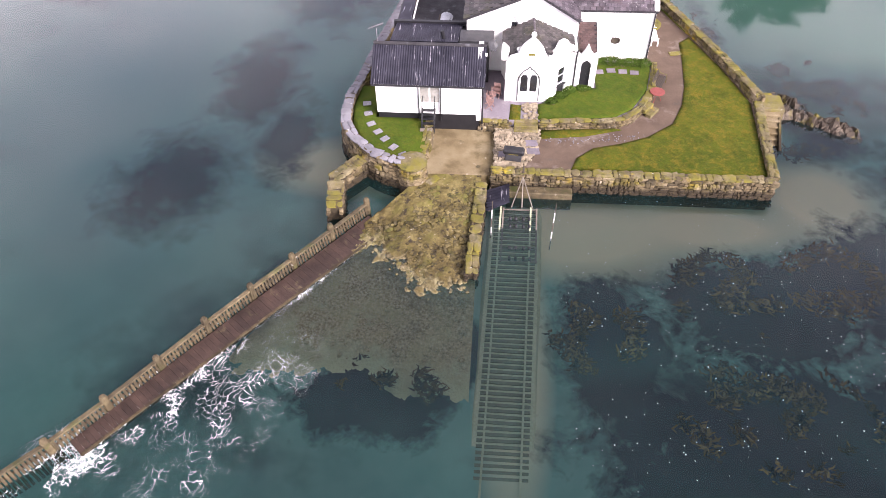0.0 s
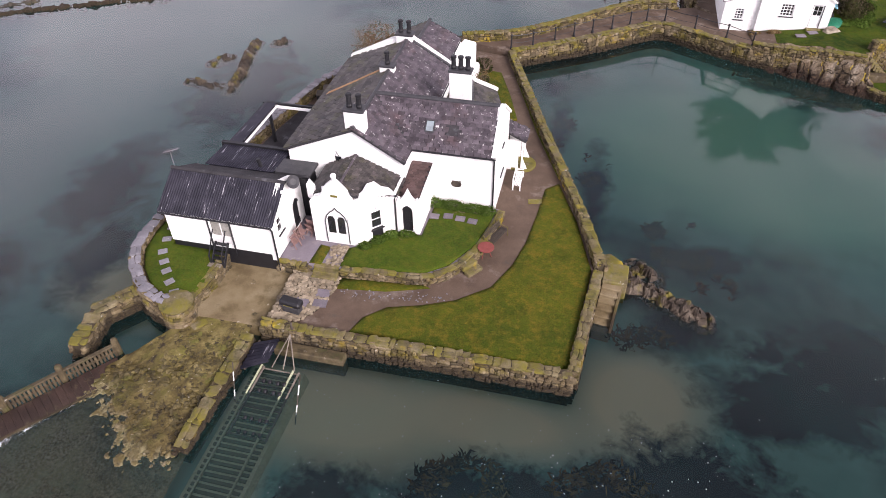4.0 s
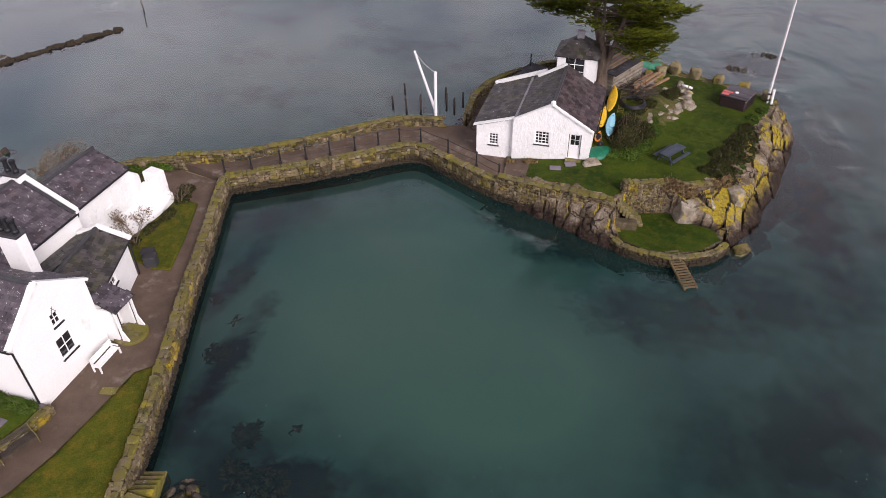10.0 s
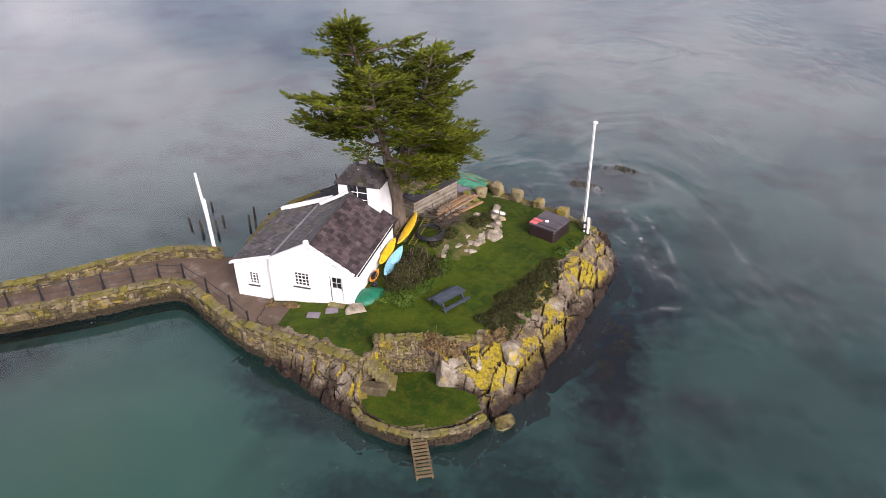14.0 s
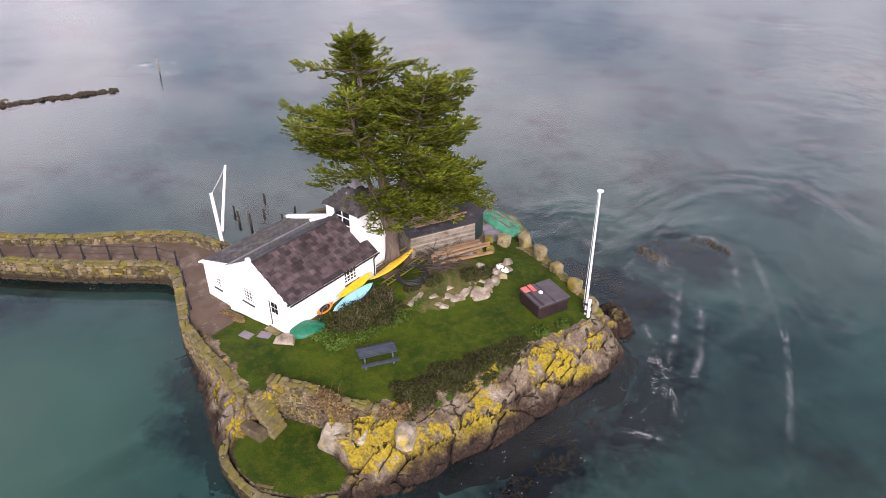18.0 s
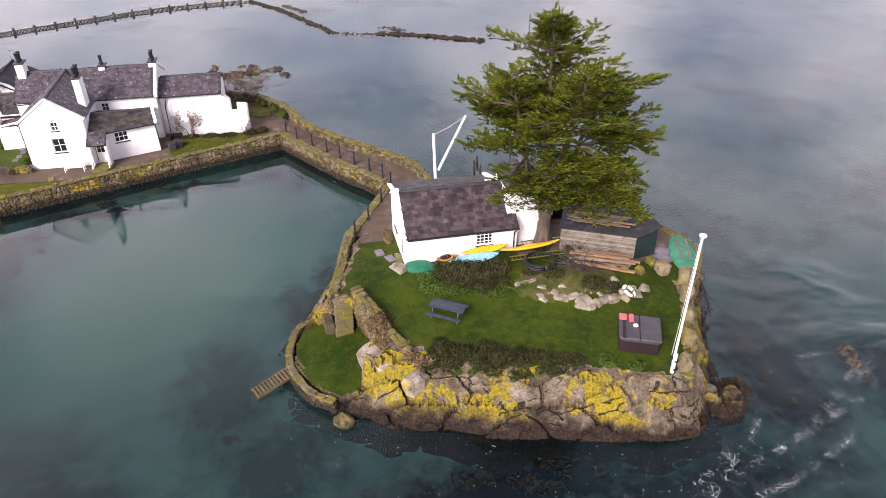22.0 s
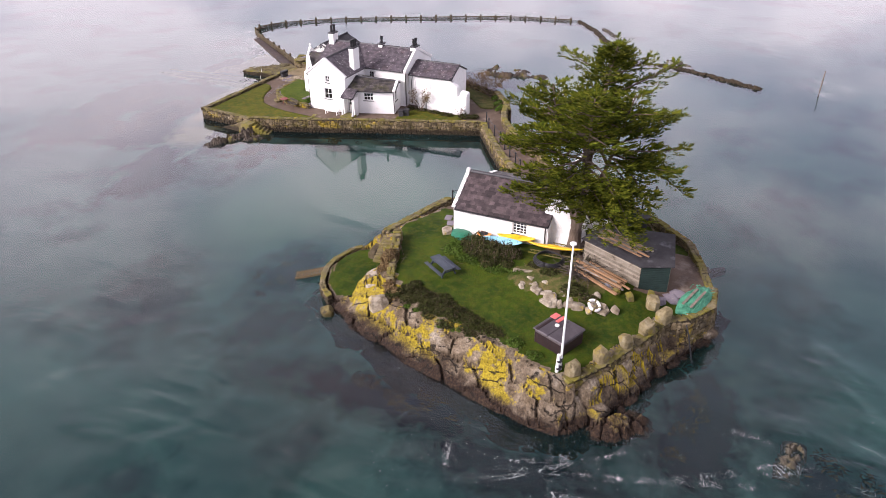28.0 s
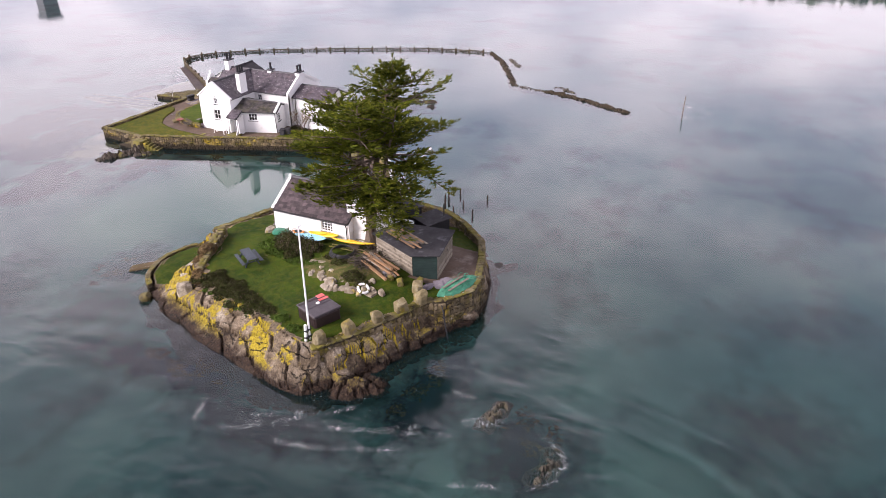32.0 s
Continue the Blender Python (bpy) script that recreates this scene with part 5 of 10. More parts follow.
# weedy rocks in the lagoon west of the house, and the rocky spit below the sea steps
crag("lagoon_rock", [(-15.2, 59.0), (-15.6, 61.4), (-16.1, 63.6), (-16.6, 66.0), (-16.9, 68.2)], 0.5, [0.2, 0.36, 0.42, 0.36, 0.2], "jagged rock ridge covered in yellow-brown weed standing in the lagoon", 41, shift=(0.5, -0.65))
crag("lagoon_rock", [(-19.4, 59.9), (-17.6, 59.5), (-16.2, 59.5)], 0.42, [0.12, 0.22, 0.18], "low dark weedy rock standing in the lagoon", 42, shift=(0.5, -0.65))
crag("lagoon_rock", [(-18.9, 63.6), (-18.3, 64.8)], 0.6, [0.15, 0.2], "low dark weedy rock standing in the lagoon", 43, shift=(0.5, -0.65))
crag("lagoon_rock", [(-15.0, 68.5), (-14.4, 68.9)], 0.5, [0.2, 0.12], "low dark weedy rock standing in the lagoon", 44, shift=(0.5, -0.65))
crag("spit_rock", [(19.0, 41.9), (20.3, 41.4), (21.5, 40.9), (22.8, 40.2), (23.8, 39.6)], 0.62, [0.95, 0.8, 0.6, 0.6, 0.4], "cracked weedy rocks of the spit below the sea steps", 61, 0.55, shift=(0.05, -0.25))
crag("spit_rock", [(20.0, 43.2), (20.6, 42.6)], 0.7, [0.25, 0.3], "dark weedy rock awash beside the spit", 62, shift=(0.05, -0.25))

# stone steps from the wall down to the water
root = thing("sea_steps", (18.8, 40.6, 0), "worn stone steps down both ways from a landing outside the wall", "steps")
part("landing", G().box((-0.72, -0.85, -1.6), (0.72, 0.85, 0.0), pose(18.75, 40.95, 1.62, 0, 0, -2)), M["coping"], root, bevel=0.05)
for k in range(5):
    part("step", G().box((-0.62, -0.20, -0.9), (0.62, 0.20, 0.0), pose(18.52 - 0.13 * k, 42.0 + 0.38 * k, 1.40 - 0.22 * k, rng.uniform(-1, 1), rng.uniform(-1, 1), 17)), M["coping"], root, bevel=0.035)
for k in range(7):
    part("step", G().box((-0.55, -0.22, -0.9), (0.55, 0.22, 0.0), pose(18.58 - 0.055 * k, 39.95 - 0.40 * k, 1.42 - 0.19 * k, rng.uniform(-1, 1), rng.uniform(-1, 1), -8)), M["apron"], root, bevel=0.035)
part("cheek", G().beam((19.12, 40.1, 0.95), (18.75, 37.3, 0.05), 0.2, 1.0), M["stone_piece"], root, bevel=0.05)

# causeway between the islands
CW_IN = curve_through([(8.4, 67.6), (12.3, 70.1), (16.3, 72.8), (19.3, 75.2), (21.4, 76.2), (24.0, 75.0), (27.3, 73.2), (29.0, 72.4)], 4)
CW_OUT = curve_through([(3.6, 68.7), (8.0, 70.2), (12.2, 73.4), (16.8, 77.7), (19.4, 79.4), (22.4, 80.0)], 4)
g = G().prism(CW_IN + [(30.5, 76.0), (26.4, 79.0), (24.2, 80.6)] + CW_OUT[::-1], -1.5, 1.95)
single("causeway", g, M["path"], "tarmac causeway path joining the two islands", "path", kind="structure")
stone_wall("wall_causeway_inner", offset(CW_IN, 0.12), 0.26, -0.9, 2.06, "mossy rubble face of the causeway above the lagoon", sides=(1,), parts=240, lead=(19, 75, 1), size=(0.48, 0.28), cop=0.12, coping="coping", over=0.10, batter=0.08)
stone_wall("wall_causeway_outer", CW_OUT, 0.26, -0.9, 2.75, "rubble parapet with pale flat coping along the causeway", parts=120, lead=(16, 77, 2))

# iron railing on the causeway's inner edge
root = thing("iron_railing", (8.0, 68.3, 1.95), "black iron railing posts with a single slack rail along the causeway", "railing")
post_me = finish_mesh(G().lathe([(0.12, 0.0), (0.12, 0.12), (0.075, 0.32), (0.06, 1.15), (0.095, 1.2), (0.10, 1.29), (0.03, 1.38)], 8).mesh("post"), M["black"])
RAIL = [(8.2, 68.0), (10.0, 69.0), (11.8, 70.4), (13.4, 71.7), (15.0, 72.8), (16.7, 74.0), (18.3, 75.2), (19.8, 76.2), (21.5, 76.7), (24.2, 75.5), (26.9, 74.1), (29.0, 72.8)]
for x, y in RAIL:
    piece("post", post_me, root, pose(x, y, 1.95, 0, 0, 0))
for (a, b), (c, d) in zip(RAIL, RAIL[1:]):
    part("rail", G().tube([(a, b, 3.16), ((a + c) / 2, (b + d) / 2, 3.10), (c, d, 3.16)], 0.03, 6), M["black"], root)
    part("rail", G().tube([(a, b, 2.50), ((a + c) / 2, (b + d) / 2, 2.44), (c, d, 2.50)], 0.018, 6), M["black"], root)

# white mooring davit beside the causeway's end
root = thing("davit", (21.6, 80.7, 2.0), "white painted timber davit with a slanting arm and stay", "davit")
part("mast", G().tube([(21.6, 80.7, 1.6), (21.7, 80.5, 6.6)], [0.15, 0.13], 10), M["white_paint"], root)
part("arm", G().tube([(21.45, 80.95, 3.0), (18.75, 84.0, 6.75)], [0.13, 0.10], 10), M["white_paint"], root)
part("stay", G().tube([(21.7, 80.5, 6.5), (20.2, 82.2, 6.45), (18.8, 83.95, 6.7)], 0.02, 5), M["white_paint"], root)
part("base", G().box((21.2, 80.3, 1.3), (22.0, 81.1, 2.0)), M["coping"], root, bevel=0.03)


# ---- the white house ----
SL, SG, SB = M["slate"], M["slate_grey"], M["slate_brown"]
house = thing("house", (3.0, 47.0, 1.48), "rambling white limewashed house with purple slate roofs and black chimney pots", "house")


def wall_shell(m, length, z0, z1, th, openings=(), gable=None):
    """A wall as one closed shell in its own frame (x along, -y outward), with openings (s0, s1, z0, z1) cut through and a shaped top."""
    ss = sorted({0.0, length, *[v for o in openings for v in o[:2]]})
    zs = sorted({z0, z1, *[v for o in openings for v in o[2:]]})
    ns, nz = len(ss), len(zs)
    g = G()
    g.v = [tuple(m @ Vector((s, y, z))) for y in (0.0, th) for z in zs for s in ss]
    at = lambda i, j, k: k * ns * nz + j * ns + i

    def solid(i, j):
        if not (0 <= i < ns - 1 and 0 <= j < nz - 1):
            return False
        a, c = (ss[i] + ss[i + 1]) / 2, (zs[j] + zs[j + 1]) / 2
        return not any(o[0] < a < o[1] and o[2] < c < o[3] for o in openings)

    for i in range(ns - 1):
        for j in range(nz - 1):
            if not solid(i, j):
                continue
            g.f += [(at(i, j, 0), at(i + 1, j, 0), at(i + 1, j + 1, 0), at(i, j + 1, 0)), (at(i, j, 1), at(i, j + 1, 1), at(i + 1, j + 1, 1), at(i + 1, j, 1))]
            if not solid(i - 1, j):
                g.f.append((at(i, j, 0), at(i, j + 1, 0), at(i, j + 1, 1), at(i, j, 1)))
            if not solid(i + 1, j):
                g.f.append((at(i + 1, j, 0), at(i + 1, j, 1), at(i + 1, j + 1, 1), at(i + 1, j + 1, 0)))
            if not solid(i, j - 1):
                g.f.append((at(i, j, 0), at(i, j, 1), at(i + 1, j, 1), at(i + 1, j, 0)))
            if not solid(i, j + 1) and not (gable and j == nz - 2):
                g.f.append((at(i, j + 1, 0), at(i + 1, j + 1, 0), at(i + 1, j + 1, 1), at(i, j + 1, 1)))
    if gable:
        n = len(g.v)
        k = len(gable)
        g.v += [tuple(m @ Vector((s, y, z))) for y in (0.0, th) for s, z in gable]
        front = [at(i, nz - 1, 0) for i in range(ns)] + [n + i for i in reversed(range(k))]
        back = [at(i, nz - 1, 1) for i in range(ns)] + [n + k + i for i in reversed(range(k))]
        g.f += [tuple(front), tuple(reversed(back))]
        f2, b2 = [front[ns - 1]] + front[ns:] + [front[0]], [back[ns - 1]] + back[ns:] + [back[0]]
        g.f += [(f2[i], f2[i + 1], b2[i + 1], b2[i]) for i in range(len(f2) - 1)]
    return g


def wall(name, root, x, y, deg, length, z0, z1, openings=(), gable=None, mat="white", th=0.35, label=""):
    """A house wall; gable: list of (way along, height) points of its top."""
    m = pose(x, y, 0, 0, 0, deg)
    if 45 < deg % 180 < 135:
        m = m @ Matrix.Translation((0, -0.004, 0))
    return part(name, wall_shell(m, length, z0, z1, th, openings, gable), M[mat], root, label)


def window(root, x, y, z, deg, w, h, cols=2, rows=2, arch=0.0, depth=0.12, glass="glass", frame="white_paint", sill=True, surround="black"):
    """A window set in its opening: frame with bars, pane, sill; arch: height of a pointed head."""
    m = pose(x, y, z, 0, 0, deg)
    g = G()
    t = 0.07
    g.box((0, depth - 0.03, 0), (t, depth + 0.05, h), m).box((w - t, depth - 0.03, 0), (w, depth + 0.05, h), m)
    g.box((t, depth - 0.03, 0), (w - t, depth + 0.05, t), m).box((t, depth - 0.03, h - t), (w - t, depth + 0.05, h), m)
    win = part("window", g, M[frame], root)
    for i in range(1, cols):
        part("glazing_bar", G().box((w * i / cols - 0.025, depth - 0.015, t), (w * i / cols + 0.025, depth + 0.03, h - t), m), M[frame], win)
    for i in range(1, rows):
        part("glazing_bar", G().box((t, depth - 0.012, h * i / rows - 0.025), (w - t, depth + 0.028, h * i / rows + 0.025), m), M[frame], win)
    part("pane", G().box((t, depth + 0.012, t), (w - t, depth + 0.024, h - t), m), M[glass], win)
    if sill:
        part("sill", G().box((-0.08, -0.08, -0.09), (w + 0.08, depth, -0.005), m), M[surround], win, bevel=0.01)
    if arch:
        pts = [(0, h), (0.12 * w, h + arch * 0.55), (0.5 * w, h + arch), (0.88 * w, h + arch * 0.55), (w, h)]
        o = G()
        n = len(pts)
        o.add([m @ Vector((s, -0.015, q)) for s, q in pts] + [m @ Vector((s, 0.03, q)) for s, q in pts], [tuple(range(n)), tuple(reversed(range(n, 2 * n)))] + [(i, n + i, n + (i + 1) % n, (i + 1) % n) for i in range(n)])
        part("arch_head", o, M[frame], win)
        for a, b in ((0.25, 0.6), (0.75, 0.4)):
            part("tracery", G().beam(m @ Vector((a * w, -0.022, h)), m @ Vector((b * w, -0.022, h + arch * 0.85)), 0.02), M["lead"], win)
    return win


def door(root, x, y, z, deg, w, h, mat="black", arch=0.0, depth=0.14, glazed=0, name="door"):
    """A boarded door in its opening, with frame and handle; glazed: rows of panes in its upper half."""
    m = pose(x, y, z, 0, 0, deg)
    g = G().box((0.05, depth, 0), (w - 0.05, depth + 0.05, h - 0.04), m)
    d = part(name, g, M[mat], root)
    f = G().box((0, depth - 0.05, 0), (0.05, depth + 0.08, h), m).box((w - 0.05, depth - 0.05, 0), (w, depth + 0.08, h), m).box((0.05, depth - 0.05, h - 0.04), (w - 0.05, depth + 0.08, h), m)
    part("door_frame", f, M["lead" if mat == "white_paint" else "white_paint" if mat != "black" else "black"], d)
    for i in range(1, 5):
        part("board_bead", G().box((w * i / 5 - 0.006, depth - 0.008, 0.02), (w * i / 5 + 0.006, depth + 0.002, (h - 0.06) * (0.5 if glazed else 1)), m), M[mat], d)
    if glazed:
        for i in range(2):
            for j in range(glazed):
                a, b = 0.14 + i * (w - 0.28) / 2, h * 0.52 + j * h * 0.42 / glazed
                part("pane", G().box((a + 0.02, depth - 0.012, b + 0.02), (a + (w - 0.28) / 2 - 0.02, depth + 0.004, b + h * 0.42 / glazed - 0.02), m), M["glass"], d)
    part("handle", G().box((w - 0.16, depth - 0.05, h * 0.46), (w - 0.11, depth, h * 0.50), m), M["lead"], d)
    if arch:
        pts = [(0, h), (0.1 * w, h + arch * 0.5), (0.5 * w, h + arch), (0.9 * w, h + arch * 0.5), (w, h)]
        n = len(pts)
        part("arch_head", G().add([m @ Vector((s, -0.015, q)) for s, q in pts] + [m @ Vector((s, 0.03, q)) for s, q in pts], [tuple(range(n)), tuple(reversed(range(n, 2 * n)))] + [(i, n + i, n + (i + 1) % n, (i + 1) % n) for i in range(n)]), M[mat], d)
    return d


SLATE_ME = {}


def slates(root, poly, mat, w=0.42, exposed=0.30, limit=300, thick=0.034, holes=()):
    """A roof slope: its deck, and slates in courses laid from the eave (first edge) upward."""
    P = [Vector(p) for p in poly]
    e = (P[1] - P[0]).normalized()
    nrm = e.cross(P[-1] - P[0]).normalized()
    if nrm.z < 0:
        e, nrm = -e, -nrm
    u = nrm.cross(e).normalized()
    roof = part("roof", G().slab([p + nrm * 0.0 for p in (P if (P[1] - P[0]).cross(P[-1] - P[0]).z > 0 else P[::-1])], 0.14), M["felt"], root)
    to2 = [((p - P[0]).dot(e), (p - P[0]).dot(u)) for p in P]
    smin, smax = min(s for s, _ in to2), max(s for s, _ in to2)
    tmax = max(t for _, t in to2)
    key = (mat.name, w, exposed)
    if key not in SLATE_ME:
        SLATE_ME[key] = [finish_mesh(G().add([(-w * a / 2, 0, 0), (w * a / 2, 0, 0), (w * a / 2, exposed * 1.35, 0), (-w * a / 2, exposed * 1.35, 0), (-w * a / 2, 0.01 * b, thick), (w * a / 2, -0.01 * b, thick), (w * a / 2, exposed * 1.35, thick), (-w * a / 2, exposed * 1.35, thick)],
                                             [(0, 3, 2, 1), (4, 5, 6, 7), (0, 1, 5, 4), (1, 2, 6, 5), (2, 3, 7, 6), (3, 0, 4, 7)]).mesh("slate"), mat) for a, b in ((0.95, 1), (0.90, -1), (0.965, 2))]
    basis = Matrix((e, u, nrm)).transposed().to_4x4()
    t, row, count, rest = 0.0, 0, 0, G()
    while t < tmax - 0.04:
        s = smin + (0.5 * w if row % 2 else 0.0) - w * 0.1
        while s < smax + w:
            xs, ys = np.array([s - w * 0.3, s + w * 0.3]), np.array([t + exposed * 0.5] * 2)
            hit = inside(to2, xs, ys)
            if hit.all() and not any(a < s < b and c < t < d for a, b, c, d in holes):
                p = P[0] + e * s + u * (t - 0.03) + nrm * (0.012 + rng.uniform(0, 0.010))
                m = Matrix.Translation(p) @ basis @ pose(0, 0, 0, -3.2 + rng.uniform(-0.7, 0.7), 0, rng.uniform(-1.2, 1.2))
                if count < limit:
                    piece("slate", rng.choice(SLATE_ME[key]), roof, m)
                    count += 1
                else:
                    src = rng.choice(SLATE_ME[key])
                    rest.add([m @ v.co for v in src.vertices], [tuple(f.vertices) for f in src.polygons])
            s += w
        t += exposed
        row += 1
    if rest.v:
        tagged(part("upper_courses", rest, mat, roof, fix=False), kind="stuff")
    return roof


def chimney(root, x0, y0, x1, y1, z0, z1, pots, mat="white"):
    st = part("chimney", G().box((x0, y0, z0), (x1, y1, z1)), M[mat], root, bevel=0.03)
    part("cap", G().box((x0 - 0.07, y0 - 0.07, z1), (x1 + 0.07, y1 + 0.07, z1 + 0.16)), M["lead"], st, bevel=0.03)
    for k in range(pots):
        t = (k + 0.5) / pots
        px, py = x0 + (x1 - x0) * t, (y0 + y1) / 2
        part("chimney_pot", G().lathe([(0.17, z1 + 0.14), (0.19, z1 + 0.3), (0.155, z1 + 0.38), (0.145, z1 + 0.85), (0.19, z1 + 0.92), (0.19, z1 + 1.02), (0.13, z1 + 1.05)], 12, (px, py, 0)), M["black"], st)
    return st


def ridge(root, p, q, mat="lead", r=0.13):
    return part("ridge_capping", G().tube([p, q], r, 8), M[mat], root)


def gutter(root, p, q):
    return part("gutter", G().tube([p, q], 0.055, 8), M["black"], root)


def pipe(root, pts):
    return part("downpipe", G().tube(pts, 0.05, 8), M["black"], root)


# north-south range with its south gable
wall("wall", house, -2.1, 43.3, 0, 7.53, 1.3, 6.0, [(2.95, 3.5, 5.05, 5.75)], [(4.5, 7.9)])
window(house, 0.85, 43.3, 5.05, 0, 0.55, 0.7, 1, 1, 0.45, surround="white_paint", glass="glass")
wall("wall", house, 5.43, 43.32, 90, 1.6, 1.3, 6.0)
wall("wall", house, 5.6, 50.2, 90, 5.7, 1.3, 5.95, [(0.5, 1.2, 4.7, 5.5)])
window(house, 5.6, 50.7, 4.7, 90, 0.7, 0.8, 2, 2)
wall("wall", house, 5.6, 55.9, 180, 7.7, 1.3, 6.0, (), [(3.4, 8.15)])
wall("wall", house, -2.1, 55.88, 270, 12.55, 1.3, 6.0)
slates(house, [(5.5, 43.05, 6.02), (5.5, 44.8, 6.02), (2.4, 47.5, 7.95), (2.4, 43.05, 7.95)], SL, 0.40, 0.27)
slates(house, [(5.75, 50.1, 5.92), (5.75, 55.7, 5.92), (2.35, 55.7, 7.95), (2.45, 47.5, 7.95)], SL, 0.40, 0.29)
slates(house, [(-2.3, 55.7, 6.0), (-2.3, 43.05, 6.0), (2.4, 43.05, 7.95), (2.35, 55.7, 7.95)], SG, 0.48, 0.36)
ridge(house, (2.4, 43.1, 7.97), (2.36, 55.8, 7.97))
part("valley_lead", G().slab([(5.5, 44.78, 6.08), (5.7, 44.95, 6.10), (2.55, 47.62, 8.02), (2.35, 47.45, 8.02)], 0.03), M["lead"], house)
part("parapet", G().add([(5.7, 55.75, 6.15), (5.7, 56.05, 6.15), (2.2, 55.75, 8.35), (2.2, 56.05, 8.35), (-2.2, 55.75, 6.2), (-2.2, 56.05, 6.2), (5.7, 55.75, 5.8), (5.7, 56.05, 5.8), (2.2, 55.75, 8.0), (2.2, 56.05, 8.0), (-2.2, 55.75, 5.85), (-2.2, 56.05, 5.85)],
                       [(0, 1, 3, 2), (2, 3, 5, 4), (6, 8, 9, 7), (8, 10, 11, 9), (0, 2, 8, 6), (1, 7, 9, 3), (2, 4, 10, 8), (3, 9, 11, 5), (0, 6, 7, 1), (4, 5, 11, 10)]), M["white"], house)
part("flashing", G().beam((5.75, 55.62, 6.03), (2.35, 55.62, 8.06), 0.26, 0.04), M["lead"], house)
gutter(house, (5.85, 50.3, 5.88), (5.85, 55.7, 5.88))
part("bargeboard", G().beam((-2.35, 43.12, 5.98), (2.4, 43.12, 7.93), 0.05, 0.07), M["lead"], house)
part("bargeboard", G().beam((5.6, 43.12, 5.98), (2.4, 43.12, 7.93), 0.05, 0.07), M["lead"], house)
chimney(house, 1.85, 43.31, 3.05, 44.05, 6.6, 8.95, 2)
chimney(house, 1.75, 50.6, 2.75, 51.2, 7.3, 8.15, 1)
chimney(house, 1.55, 55.3, 2.75, 56.0, 7.2, 8.25, 2)
# band of lead across the west slope
part("flashing", G().slab([(-1.9, 49.6, 6.22), (-1.8, 49.95, 6.26), (1.9, 51.3, 7.80), (1.8, 50.95, 7.78)], 0.03), M["wood_tan"], house)

# east wing
wall("wall", house, 5.4, 44.9, 0, 5.35, 1.3, 6.0, [(2.62, 3.18, 3.4, 3.85)])
part("oval_window", G().lathe([(0.30, 0.0), (0.34, 0.06), (0.28, 0.10), (0.26, 0.02)], 18).mesh("oval_window"), M["wood_dark"], house).matrix_basis = pose(8.3, 44.93, 3.62, 90, 0, 0) @ Matrix.Diagonal((1.0, 0.75, 1, 1))
part("pane", G().box((8.02, 44.96, 3.40), (8.58, 44.99, 3.85)), M["glass"], house)
wall("wall", house, 10.75, 44.92, 90, 5.3, 1.3, 6.0, [(2.2, 3.3, 3.0, 4.35), (2.5, 3.1, 5.1, 5.9)], [(2.58, 8.12)])
window(house, 10.75, 47.12, 3.0, 90, 1.1, 1.35, 2, 2)
window(house, 10.75, 47.42, 5.1, 90, 0.6, 0.8, 2, 2, 0.45)
wall("wall", house, 10.75, 50.2, 180, 5.15, 1.3, 5.95)
slates(house, [(5.35, 44.7, 5.98), (10.55, 44.7, 5.98), (10.55, 47.5, 8.0), (2.45, 47.5, 8.0)], SL, 0.40, 0.27, holes=[(2.2, 2.9, 1.0, 1.75)])
slates(house, [(10.55, 50.4, 5.95), (5.6, 50.4, 5.95), (2.5, 47.5, 8.0), (10.55, 47.5, 8.0)], SL, 0.40, 0.29)
ridge(house, (2.45, 47.5, 8.02), (10.6, 47.5, 8.02), "lead", 0.15)
part("verge", G().beam((10.68, 44.7, 6.02), (10.68, 47.5, 8.1), 0.34, 0.16), M["white"], house)
part("verge", G().beam((10.68, 50.4, 6.02), (10.68, 47.5, 8.1), 0.34, 0.16), M["white"], house)
sk = part("skylight", G().slab([(6.1, 45.62, 6.74), (6.68, 45.62, 6.74), (6.68, 46.28, 7.22), (6.1, 46.28, 7.22)], 0.10), M["lead"], house)
part("pane", G().slab([(6.17, 45.68, 6.81), (6.61, 45.68, 6.81), (6.61, 46.21, 7.195), (6.17, 46.21, 7.195)], 0.02), surface("skylight_glass", [(0.20, 0.25, 0.27), (0.27, 0.32, 0.34)], 1.0, 0.1, grain=3, bump=0.02, spec=0.8), sk)
gutter(house, (5.4, 44.62, 5.94), (10.8, 44.62, 5.94))
pipe(house, [(10.68, 44.62, 5.9), (10.68, 44.84, 5.7), (10.68, 44.84, 1.5)])
pipe(house, [(5.5, 44.75, 5.9), (5.42, 43.2, 5.8)])
chimney(house, 6.8, 49.5, 8.2, 50.15, 5.8, 8.85, 3)

# low north-east wing, turned to follow the sea wall
LW = math.degrees(math.atan2(5.5, -1.9))
wall("wall", house, 10.55, 50.4, LW, 5.8, 1.3, 4.35, [(2.0, 3.2, 3.15, 4.1)], mat="white")
m = pose(10.55, 50.4, 0, 0, 0, LW)
p = m @ Vector((2.0, 0, 3.15))
window(house, p.x, p.y, p.z, LW, 1.2, 0.95, 3, 2)
wall("wall", house, 8.68, 55.85, LW + 83, 3.9, 1.3, 4.35, [(0.6, 1.6, 2.9, 4.0)], [(1.9, 5.05)])
q = pose(8.68, 55.85, 0, 0, 0, LW + 83) @ Vector((0.6, 0, 2.9))
window(house, q.x, q.y, q.z, LW + 83, 1.0, 1.1, 2, 3)
slates(house, [(10.78, 50.3, 4.34), (8.86, 55.95, 4.34), (7.1, 55.55, 5.2), (8.2, 50.25, 5.5)], SG, 0.42, 0.30)
